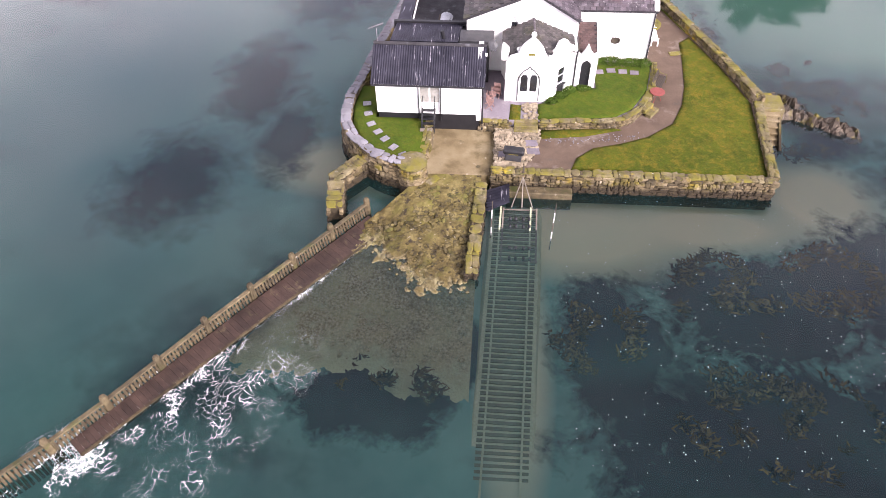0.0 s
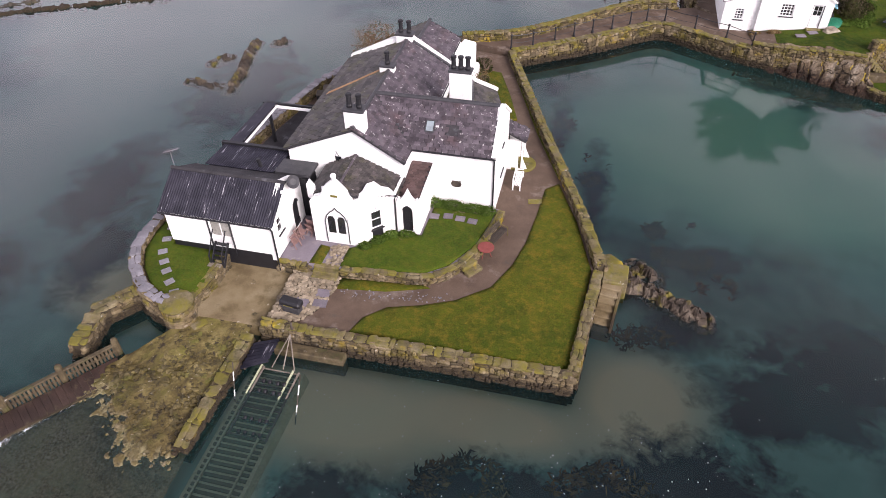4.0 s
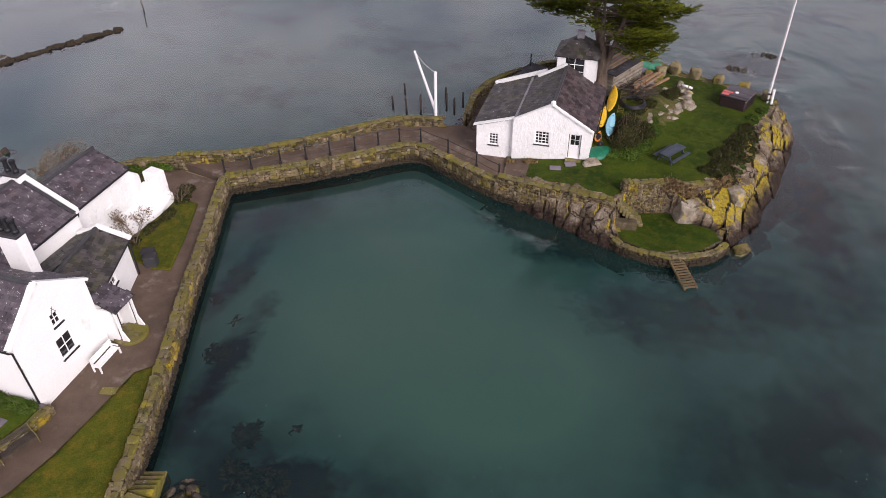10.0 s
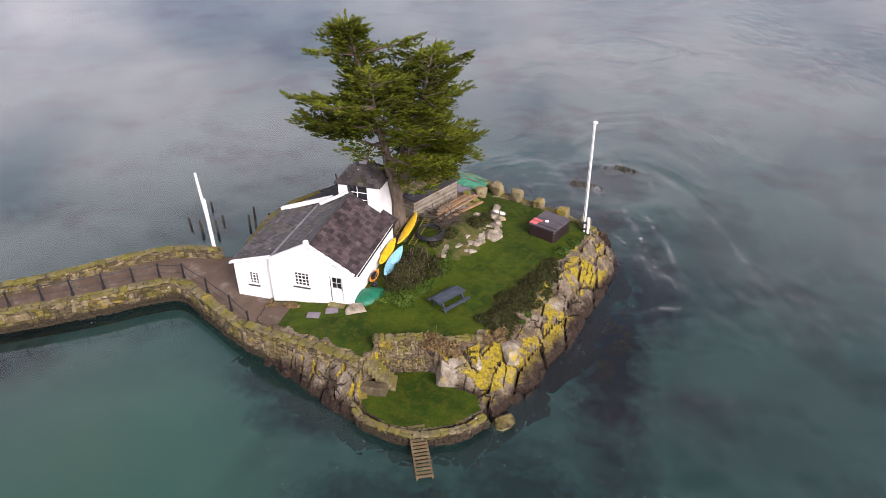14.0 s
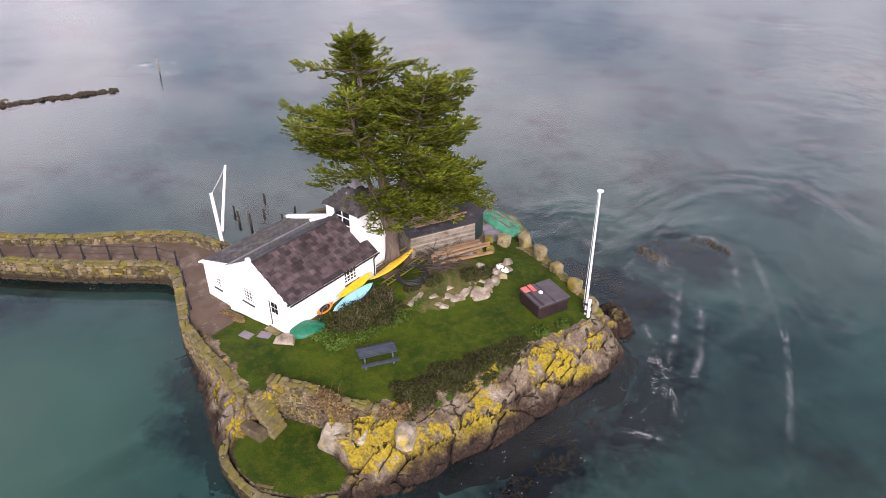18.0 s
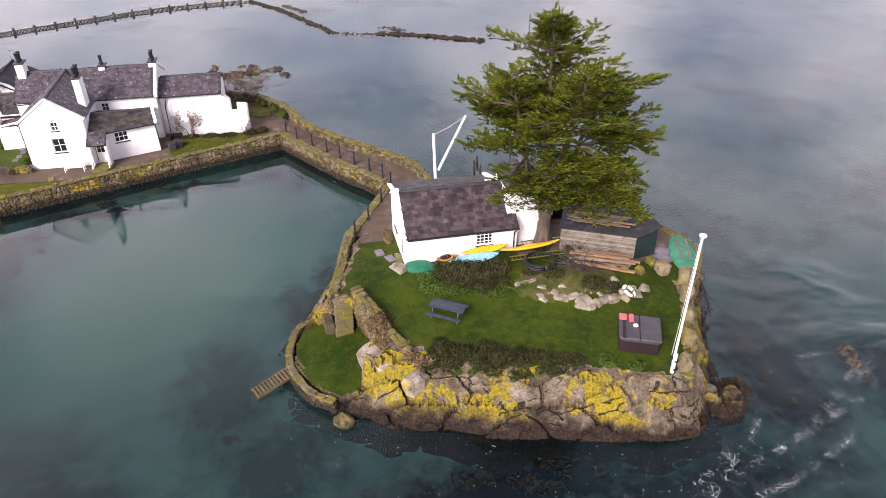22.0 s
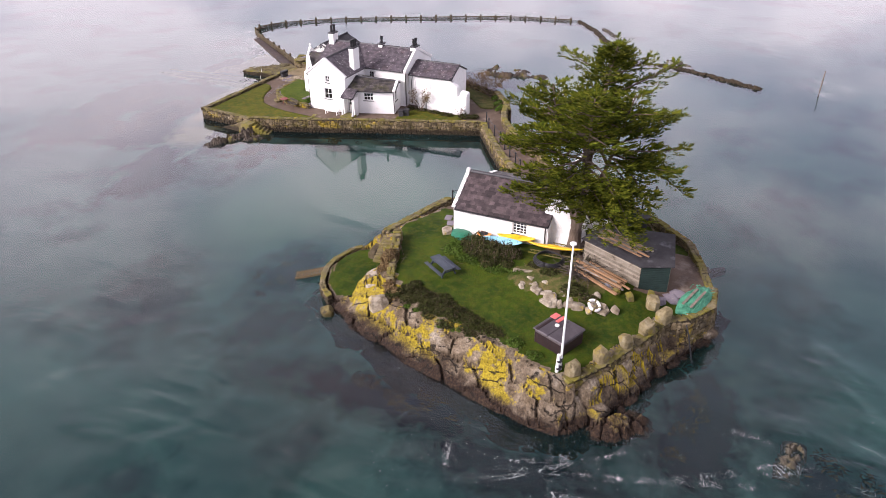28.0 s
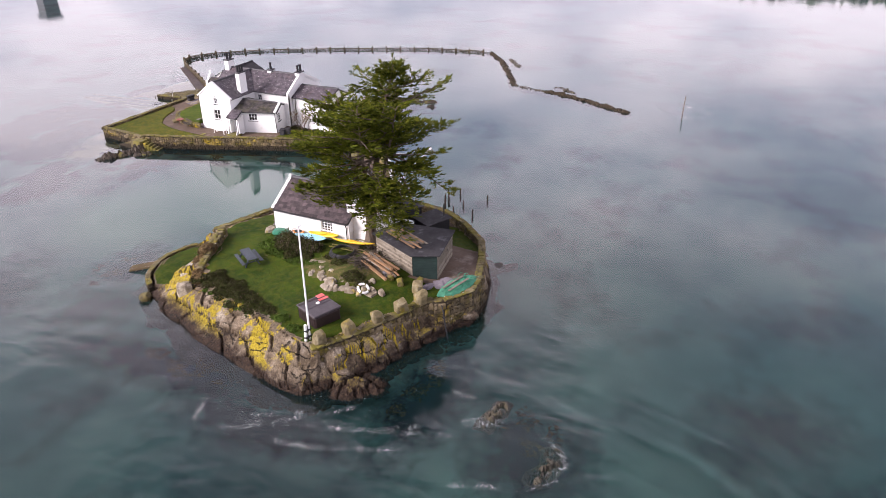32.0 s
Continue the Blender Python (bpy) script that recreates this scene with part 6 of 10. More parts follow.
slates(house, [(5.7, 55.3, 4.6), (5.7, 50.25, 4.7), (8.2, 50.25, 5.5), (7.1, 55.55, 5.2)], SG, 0.42, 0.30)
ridge(house, (8.2, 50.3, 5.52), (7.1, 55.6, 5.22))
part("bargeboard", G().beam((8.92, 56.2, 4.26), (7.1, 55.79, 5.12), 0.05, 0.2), M["black"], house)
part("verge", G().beam((9.0, 56.02, 4.44), (7.1, 55.60, 5.34), 0.30, 0.16), M["white"], house)
part("verge", G().beam((5.75, 55.30, 4.76), (7.1, 55.60, 5.34), 0.30, 0.16), M["white"], house)
gutter(house, (10.82, 50.35, 4.30), (8.92, 55.95, 4.30))
pipe(house, [(8.87, 55.9, 4.2), (8.77, 55.95, 1.5)])

# small slated porch between wing and low wing
porch = part("east_porch", G().box((10.3, 50.25, 1.3), (10.6, 51.7, 4.0)), M["white"], house)
slates(house, [(12.0, 50.22, 3.9), (12.0, 51.95, 3.9), (10.5, 51.8, 4.6), (10.5, 50.22, 4.6)], SL, 0.36, 0.24)
for y in (50.32, 51.75):
    part("porch_cheek", G().prism([(10.6, y - 0.06), (11.5, y - 0.06), (11.5, y + 0.06), (10.6, y + 0.06)], 1.4, [3.85, 3.85, 3.85, 3.85]), M["white_paint"], house)
    part("porch_post", G().box((11.7, y - 0.06, 1.4), (11.82, y + 0.06, 3.85)), M["white_paint"], house)
    part("cheek_wing", G().prism([(11.82, y - 0.05), (12.2, y - 0.05), (12.2, y + 0.05), (11.82, y + 0.05)], 1.4, [2.4, 1.5, 1.5, 2.4]), M["white_paint"], house)
door(house, 10.62, 50.55, 1.55, 90, 0.95, 2.05, "white_paint", glazed=2, depth=0.0)
root = thing("porch_step", (11.9, 51.0, 1.48), "half-round stone doorstep before the east porch", "step")
part("step", G().lathe([(1.0, 1.45), (1.0, 1.62), (0.95, 1.66)], 20, (11.7, 51.0, 0)), M["coping"], root)

# north block with its sloping buttresses
wall("wall", house, 4.7, 56.0, 90, 5.9, 1.3, 5.55, [(0.9, 1.6, 3.7, 4.75), (3.0, 3.7, 3.8, 4.8)], mat="rubble_white")
for s, z in ((0.9, 3.7), (3.0, 3.8)):
    part("blocked_window", G().box((4.52, 55.98 + s, z), (4.62, 56.72 + s, z + 1.05)), M["white_paint"], house)
wall("wall", house, 4.7, 61.9, 180, 4.7, 1.3, 5.5, (), [(2.35, 6.62)], mat="rubble_white")
wall("wall", house, 0.0, 61.88, 270, 5.9, 1.3, 5.5, mat="rubble_white")
slates(house, [(4.9, 56.0, 5.46), (4.9, 62.0, 5.46), (2.35, 62.0, 6.64), (2.35, 56.0, 6.64)], SL, 0.46, 0.34)
slates(house, [(-0.2, 62.0, 5.46), (-0.2, 56.0, 5.46), (2.35, 56.0, 6.64), (2.35, 62.0, 6.64)], SG, 0.46, 0.34)
ridge(house, (2.35, 56.1, 6.66), (2.35, 62.05, 6.66))
gutter(house, (4.98, 56.0, 5.40), (4.98, 61.9, 5.40))
pipe(house, [(4.95, 56.6, 5.3), (4.8, 56.4, 4.4), (4.8, 56.4, 1.6)])
# shoulder at the corner, two stepped piers, a low block and a bulging plinth
part("buttress", G().prism([(4.0, 61.9), (4.95, 61.9), (4.95, 62.75), (4.0, 62.75)], 1.3, [5.3, 5.15, 4.5, 4.6]), M["rubble_white"], house, bevel=0.12)
part("buttress", G().prism([(4.55, 63.3), (5.65, 63.4), (5.75, 64.4), (4.65, 64.4)], 1.3, [4.35, 4.15, 4.05, 4.25]), M["rubble_white"], house, bevel=0.12)
part("buttress", G().prism([(4.35, 62.5), (5.35, 62.5), (5.40, 63.45), (4.4, 63.45)], 1.3, [3.5, 3.3, 3.3, 3.5]), M["rubble_white"], house, bevel=0.12)
part("buttress", G().prism([(4.7, 57.5), (5.6, 57.6), (5.6, 58.6), (4.7, 58.6)], 1.3, [3.2, 3.0, 3.0, 3.2]), M["rubble_white"], house, bevel=0.12)
part("plinth", G().prism([(4.68, 58.7), (5.3, 58.7), (6.0, 60.6), (6.2, 62.6), (6.1, 64.2), (4.68, 64.2)], 1.3, [2.75, 2.1, 1.95, 1.95, 2.3, 2.7]), M["rubble_white"], house, bevel=0.10)

# gothic bay with its stepped gables
bay = [(0.45, 40.6), (0.65, 39.55), (3.45, 39.55), (5.35, 41.45), (5.4, 43.3), (0.3, 43.3)]
DEG2 = math.degrees(math.atan2(1.9, 1.9))
wall("wall", house, 0.65, 39.55, 0, 2.8, 1.6, 5.0, [(0.85, 2.25, 2.15, 4.0)], [(0.25, 5.35), (0.75, 5.55), (1.0, 6.15), (1.3, 6.45), (1.65, 6.75), (2.0, 6.4), (2.3, 6.05), (2.55, 5.5)], th=0.3)
wall("wall", house, 3.45, 39.55, DEG2, 2.69, 1.6, 4.9, [(0.95, 1.7, 2.1, 4.2)], [(0.2, 5.45), (0.7, 5.7), (1.0, 6.1), (1.5, 6.1), (1.9, 5.6), (2.4, 5.3)], th=0.3)
wall("wall", house, 0.4, 42.9, 288, 3.35, 1.6, 4.9, (), [(0.4, 5.1), (2.6, 5.3), (3.1, 5.9)], th=0.3)
wall("wall", house, 5.35, 41.45, 90, 1.85, 1.6, 4.9, (), th=0.3)
part("ball_finial", G().lathe([(0.08, 6.65), (0.07, 6.75), (0.14, 6.82), (0.18, 6.93), (0.15, 7.04), (0.07, 7.1)], 14, (2.3, 39.7, 0)), M["white"], house, smooth=True)
part("pinnacle", G().prism([(0.3, 40.1), (0.75, 39.9), (0.85, 40.3), (0.4, 40.5)], 4.8, [5.75, 5.4, 5.7, 6.0]), M["white"], house, bevel=0.05)
part("plaque", G().box((2.05, 39.5, 5.55), (2.45, 39.54, 5.68)), M["coping"], house)
# arched double doors with two tall lights
m = pose(1.5, 39.55, 2.12, 0, 0, 0)
pts = [(0, 0), (1.4, 0), (1.4, 1.6), (1.25, 2.05), (1.0, 2.35), (0.82, 2.45), (0.7, 2.65), (0.58, 2.45), (0.4, 2.35), (0.15, 2.05), (0, 1.6)]
n = len(pts)
dd = part("double_door", G().add([m @ Vector((s, -0.05, q)) for s, q in pts] + [m @ Vector((s, 0.06, q)) for s, q in pts], [tuple(range(n)), tuple(reversed(range(n, 2 * n)))] + [(i, n + i, n + (i + 1) % n, (i + 1) % n) for i in range(n)]), M["white_paint"], house)
for i in range(n):
    a, b = pts[i], pts[(i + 1) % n]
    if i:
        part("moulding", G().beam(m @ Vector((a[0], -0.06, a[1])), m @ Vector((b[0], -0.06, b[1])), 0.05, 0.05, (0, 1, 0)), M["lead"], dd)
for s in (0.16, 0.78):
    q = [(s, 0.75), (s + 0.46, 0.75), (s + 0.46, 1.8), (s + 0.36 if s < 0.5 else s + 0.38, 2.0), (s + 0.1, 2.0), (s, 1.8)]
    part("pane", G().add([m @ Vector((a, -0.062, b)) for a, b in q] + [m @ Vector((a, -0.045, b)) for a, b in q], [tuple(range(6)), tuple(reversed(range(6, 12)))] + [(i, 6 + i, 6 + (i + 1) % 6, (i + 1) % 6) for i in range(6)]), M["glass"], dd)
part("centre_bead", G().box((0.68, -0.07, 0.02), (0.72, -0.05, 2.4), m), M["white_paint"], dd)
m = pose(3.45, 39.55, 0, 0, 0, DEG2)
p = m @ Vector((0.95, 0, 2.85))
window(house, p.x, p.y, p.z, DEG2, 0.75, 1.3, 1, 2, 0.5)
p = m @ Vector((0.95, 0, 2.1))
part("cellar_door", G().box((0, 0.1, 0), (0.75, 0.16, 0.72), pose(p.x, p.y, p.z, 0, 0, DEG2)), M["black"], house)
slates(house, [(5.45, 41.5, 4.75), (5.45, 43.25, 4.75), (2.4, 43.25, 6.03), (2.4, 39.8, 6.03), (3.6, 39.8, 5.526)], SG, 0.28, 0.2)
slates(house, [(0.4, 43.25, 5.1), (0.4, 40.5, 5.1), (0.85, 39.85, 5.31), (2.4, 39.85, 6.03), (2.4, 43.25, 6.03)], SG, 0.28, 0.2)
ridge(house, (2.4, 39.8, 6.05), (2.4, 43.25, 6.05), "slate", 0.08)
pipe(house, [(5.38, 41.4, 4.8), (5.32, 41.3, 4.6), (5.32, 41.3, 2.1)])

# little gothic entrance with red-brown slates
wall("wall", house, 5.36, 41.4, 0, 1.4, 1.6, 4.2, [(0.35, 1.0, 2.1, 3.75)], [(0.1, 4.6), (0.25, 4.5), (0.45, 4.75), (0.68, 5.25), (0.9, 4.75), (1.1, 4.5), (1.3, 4.65)], th=0.28)
door(house, 5.71, 41.4, 2.1, 0, 0.65, 1.65, "black", 0.4)
wall("wall", house, 6.76, 41.42, 90, 3.5, 1.6, 4.25, th=0.28)
slates(house, [(5.36, 41.6, 4.35), (6.72, 41.6, 4.35), (6.85, 44.88, 4.98), (5.36, 44.88, 4.98)], surface("red_brown_slate", [(0.085, 0.050, 0.046), (0.13, 0.085, 0.078)], 1.8, 0.65, grain=30, bump=0.25, depth=0.01, jitter=0.45), 0.32, 0.22)
part("coping", G().beam((6.8, 41.5, 4.35), (6.92, 44.88, 5.0), 0.2, 0.14), M["white"], house)

# west annexe with its dark corrugated roof on a black plinth
annexe = thing("annexe", (-4.2, 39.2, 1.25), "white annexe with a dark corrugated roof on a black plinth", "outbuilding")
wall("wall", annexe, -7.6, 37.2, 0, 6.75, 2.5, 4.85, [(2.75, 4.15, 2.65, 4.65)])
part("plinth", G().box((-7.55, 37.26, 1.2), (-0.9, 41.4, 2.5)), M["black"], annexe)
wall("wall", annexe, -0.85, 37.22, 90, 4.4, 2.05, 4.85, [(0.75, 1.45, 3.4, 4.5), (2.9, 3.75, 2.1, 3.75)], [(2.2, 6.3), (2.9, 6.0), (3.6, 5.7), (3.9, 5.4)], th=0.3)
wall("wall", annexe, -7.6, 41.6, 270, 4.38, 2.5, 4.85, (), [(2.2, 6.2)])
window(annexe, -0.85, 37.97, 3.4, 90, 0.7, 1.1, 1, 2, surround="black")
door(annexe, -0.85, 40.12, 2.1, 90, 0.85, 1.65, "black", 0.45)
dr = part("french_door", G().box((-4.85, 37.3, 2.65), (-3.45, 37.36, 4.65)), M["white_paint"], annexe)
for s in (-4.75, -4.1):
    part("pane", G().box((s, 37.28, 3.35), (s + 0.55, 37.299, 4.5)), M["curtain_glass"], dr)
for s in (-4.88, -3.46):
    part("door_post", G().box((s, 37.1, 2.0), (s + 0.05, 37.198, 4.8)), M["black"], annexe)
part("door_lintel", G().box((-4.9, 37.1, 4.70), (-3.4, 37.198, 4.77)), M["black"], annexe)


def corrugated(root, a, b, c, d, name="roof", mat="corrugated", pitch=0.15, amp=0.022):
    """A sheet with ribs running from the eave a-b up to the ridge d-c."""
    a, b, c, d = (Vector(p) for p in (a, b, c, d))
    nrm = (b - a).cross(d - a).normalized()
    n = max(4, int((b - a).length / pitch) * 4)
    g, vs = G(), []
    for i in range(n + 1):
        t = i / n
        o = nrm * amp * math.sin(i * math.pi / 2)
        for p, q in ((a, d), (b, c)):
            pass
        vs += [a.lerp(b, t) + o, d.lerp(c, t) + o, a.lerp(b, t) + o - nrm * 0.05, d.lerp(c, t) + o - nrm * 0.05]
    fs = []
    for i in range(n):
        k = 4 * i
        fs += [(k, k + 4, k + 5, k + 1), (k + 2, k + 3, k + 7, k + 6), (k, k + 2, k + 6, k + 4), (k + 1, k + 5, k + 7, k + 3)]
    return part(name, g.add(vs, fs), M[mat], root, fix=True)


corrugated(annexe, (-7.85, 36.95, 4.82), (-0.62, 36.95, 4.82), (-0.62, 39.4, 6.25), (-7.85, 39.4, 6.25))
corrugated(annexe, (-0.62, 41.7, 5.0), (-7.85, 41.7, 5.0), (-7.85, 39.4, 6.25), (-0.62, 39.4, 6.25), mat="felt", amp=0.004)
ridge(annexe, (-7.85, 39.4, 6.27), (-0.62, 39.4, 6.22), "felt", 0.12)
gutter(annexe, (-7.8, 36.9, 4.76), (-0.65, 36.9, 4.76))
part("fascia", G().box((-7.8, 36.98, 4.68), (-0.7, 37.05, 4.82)), M["white_paint"], annexe)
pipe(annexe, [(-0.8, 36.95, 4.75), (-0.75, 37.1, 4.4), (-0.75, 37.1, 1.4)])
part("scroll_parapet", G().lathe([(0.16, 0), (0.2, 0.05), (0.2, 0.2), (0.16, 0.25)], 12).mesh("scroll_parapet"), M["white"], annexe).matrix_basis = pose(-0.72, 38.9, 5.9, 90, 0, 90) @ Matrix.Diagonal((0.6, 0.6, 0.6, 1))
dish = thing("satellite_dish", (-0.35, 39.8, 5.9), "grey wire satellite dish on the annexe gable", "satellite dish")
part("dish", G().lathe([(0.05, 0.0), (0.2, 0.04), (0.38, 0.14), (0.40, 0.15), (0.2, 0.06)], 16).mesh("dish"), M["lead"], dish).matrix_basis = pose(-0.35, 39.8, 6.05, 60, 0, 50)
part("arm", G().beam((-0.35, 39.8, 5.6), (-0.35, 39.8, 6.05), 0.05), M["lead"], dish)
aer = thing("aerial", (-7.6, 39.4, 6.3), "small grey television aerial on the annexe ridge", "aerial")
part("mast", G().tube([(-7.6, 39.4, 6.2), (-7.6, 39.4, 7.3)], 0.018, 6), M["slate_coping"], aer)
part("boom", G().tube([(-8.1, 39.4, 7.25), (-7.2, 39.7, 7.45)], 0.02, 6), M["slate_coping"], aer)
for k in range(7):
    part("element", G().tube([(-8.05 + 0.13 * k, 39.15 + 0.04 * k, 7.26 + 0.03 * k), (-8.05 + 0.13 * k, 39.7 + 0.04 * k, 7.26 + 0.03 * k)], 0.009, 5), M["slate_coping"], aer)

# flat roof behind the annexe, with a pale panel and a flue
flat = thing("flat_roof_link", (-3.5, 42.6, 1.48), "flat-roofed black link with felt and pale panel roof", "outbuilding")
part("body", G().box((-7.0, 41.7, 1.3), (-0.5, 43.9, 4.9)), M["black"], flat)
corrugated(flat, (-7.2, 41.75, 5.05), (-2.6, 41.75, 5.05), (-2.4, 44.1, 5.05), (-7.0, 44.1, 5.05), amp=0.015)
part("roof_panel", G().box((-2.5, 41.8, 4.92), (-0.2, 43.25, 5.1)), M["lead"], flat)
part("fascia", G().box((-7.2, 44.05, 4.6), (-2.2, 44.3, 5.2)), M["black"], flat)
part("flue", G().tube([(-3.6, 42.2, 5.0), (-3.7, 42.2, 5.6)], 0.13, 10), M["black"], flat)

# black timber pergola over the west terrace
perg = thing("pergola", (-5.0, 47.0, 1.5), "black timber pergola with a white edge over a grey terrace", "pergola")
for p, q in (((-7.0, 44.2, 4.75), (-6.8, 50.0, 4.75)), ((-6.3, 44.2, 4.75), (-6.1, 50.0, 4.75)), ((-7.0, 50.0, 4.8), (-2.2, 50.0, 4.8))):
    part("beam", G().beam(p, q, 0.16, 0.2), M["black"], perg)
part("white_edge", G().beam((-6.0, 44.3, 4.72), (-5.9, 49.9, 4.72), 0.07, 0.16), M["white_paint"], perg)
part("white_edge", G().beam((-6.7, 49.8, 4.7), (-2.2, 49.8, 4.7), 0.07, 0.2), M["white_paint"], perg)
part("canopy", G().slab([(-7.0, 44.2, 4.88), (-6.15, 44.2, 4.88), (-5.95, 50.0, 4.88), (-6.8, 50.0, 4.88)], 0.03), M["corrugated"], perg)
for x, y in ((-6.6, 49.9), (-6.6, 44.4), (-2.4, 49.9)):
    part("post", G().box((x - 0.09, y - 0.09, 1.48), (x + 0.09, y + 0.09, 4.75)), M["black"], perg)
    if y > 45:
        part("brace", G().beam((x, y - 0.1, 3.9), (x + 0.5, y - 0.1, 4.7), 0.08), M["black"], perg)
g = G().prism([(-8.0, 44.3), (-2.15, 44.3), (-2.15, 55.6), (-6.3, 55.6), (-7.2, 51.0)], 1.4, 1.62)
single("terrace_west", g, M["felt"], "grey paved terrace under the pergola", "terrace", kind="structure")

# paved court behind the annexe, with a pale sheet thrown over some boards
single("court_paving", G().prism([(-6.9, 44.4), (-2.4, 44.4), (-2.4, 52.4), (-6.3, 52.4)], 1.40, 1.50), M["paving"], "damp grey paving of the walled court", "paving", kind="structure")
sheet = G()
n = 14
sheet.add([(-4.9 + 1.1 * i / n + 0.25 * j / n, 48.6 + 2.7 * j / n, 1.56 + 0.42 * math.sin(math.pi * i / n) ** 0.6 + 0.07 * noise.noise((i * 0.6, j * 0.5, 4))) for j in range(n + 1) for i in range(n + 1)],
          [(j * (n + 1) + i, j * (n + 1) + i + 1, (j + 1) * (n + 1) + i + 1, (j + 1) * (n + 1) + i) for j in range(n) for i in range(n)])
cs = thing("cover_sheet", (-4.3, 50.0, 1.5), "pale grey sheet thrown over a low stack in the court", "sheet")
part("boards", G().box((-4.7, 48.7, 1.5), (-3.75, 51.2, 1.82)), M["wood_dark"], cs)
part("sheet", sheet, surface("pale_grey_sheet", [(0.42, 0.44, 0.47), (0.58, 0.60, 0.63)], 1.5, 0.55, grain=8, bump=0.4), cs, smooth=True)


# ---- the small islet ----
SHORE = [(29.0, 72.4), (31.8, 70.8), (34.0, 69.8), (36.4, 68.6), (37.9, 67.8), (40.1, 67.3), (42.3, 67.2), (44.5, 68.3), (46.2, 69.8), (47.5, 71.6), (48.5, 74.4), (49.7, 78.0), (50.5, 81.2), (51.3, 84.2), (52.0, 87.2),
         (52.1, 89.4), (51.6, 90.4), (50.4, 91.2), (49.3, 92.0), (48.1, 92.6), (46.2, 93.6), (44.0, 94.2), (41.6, 95.4), (38.8, 96.9), (35.6, 97.1), (32.0, 96.2), (29.4, 94.8), (26.6, 92.2), (24.1, 89.2), (23.3, 86.0), (23.5, 82.5), (24.0, 80.4), (26.5, 78.5), (28.5, 76.0)]
TOP = [(29.3, 73.3), (33.0, 72.3), (37.8, 70.9), (38.5, 72.2), (41.2, 73.2), (43.3, 74.3), (45.2, 76.2), (46.9, 79.0), (47.4, 82.0), (48.0, 84.3), (48.9, 86.6), (49.7, 88.8), (48.9, 89.9), (47.2, 90.9), (45.2, 91.9), (43.2, 92.9), (41.2, 93.4),
       (40.4, 94.8), (37.6, 96.3), (35.2, 96.2), (29.4, 94.0), (26.9, 91.5), (24.8, 88.6), (24.2, 85.0), (24.6, 81.2), (26.5, 79.0), (29.0, 76.0)]
LOW = [(38.0, 69.4), (38.7, 68.3), (40.2, 67.7), (42.2, 67.65), (44.2, 68.6), (45.5, 70.2), (45.0, 71.5), (43.4, 71.8), (42.3, 72.5), (41.4, 72.8), (39.8, 72.25), (38.4, 71.6)]


def islet_height(x, y):
    """Height of the plateau (arrays)."""
    e = np.clip((x - 27.5) / 7.5, 0, 1)
    return 1.95 + 0.95 * e + 0.32 * e * np.clip((y - 77) / 9, 0, 1) - 0.35 * np.clip((y - 91.5) / 3, 0, 1) * e


CLIFF_AX = Vector((0.36, 0.93))          # along the east cliff


def loose_points(x0, x1, y0, y1, gap, seed, tries=9000):
    """Points scattered in a box, none nearer to another than gap."""
    q = random.Random(seed)
    out = []
    for _ in range(tries):
        p = (q.uniform(x0, x1), q.uniform(y0, y1))
        if all((p[0] - a) ** 2 + (p[1] - b) ** 2 > gap * gap for a, b in out):
            out.append(p)
    return out


def islet_blocks(x, y):
    """Broken blocks of the cliffs (arrays): long along the bedding in the east, small and square at the point and round the back."""
    u = (x * CLIFF_AX.x + y * CLIFF_AX.y) / 2.3 + 0.45 * (x * CLIFF_AX.y - y * CLIFF_AX.x)
    v = x * CLIFF_AX.y - y * CLIFF_AX.x
    ze, we = broken(u, v, loose_points(33, 56, 10, 23, 0.95, 5, 3500), 0.20, 0.18, 0.11, 0.70, 3)
    zn, wn = broken(x, y, [p for p in loose_points(22, 54, 66, 99, 0.72, 6) if dist_to(SHORE, np.array(p[0]), np.array(p[1])) < 4.5], 0.35, 0.24, 0.15, 0.60, 4)
    east = (x > 44.5) & (y < 89.8)
    return np.where(east, ze, zn), np.where(east, we, wn + 1000)


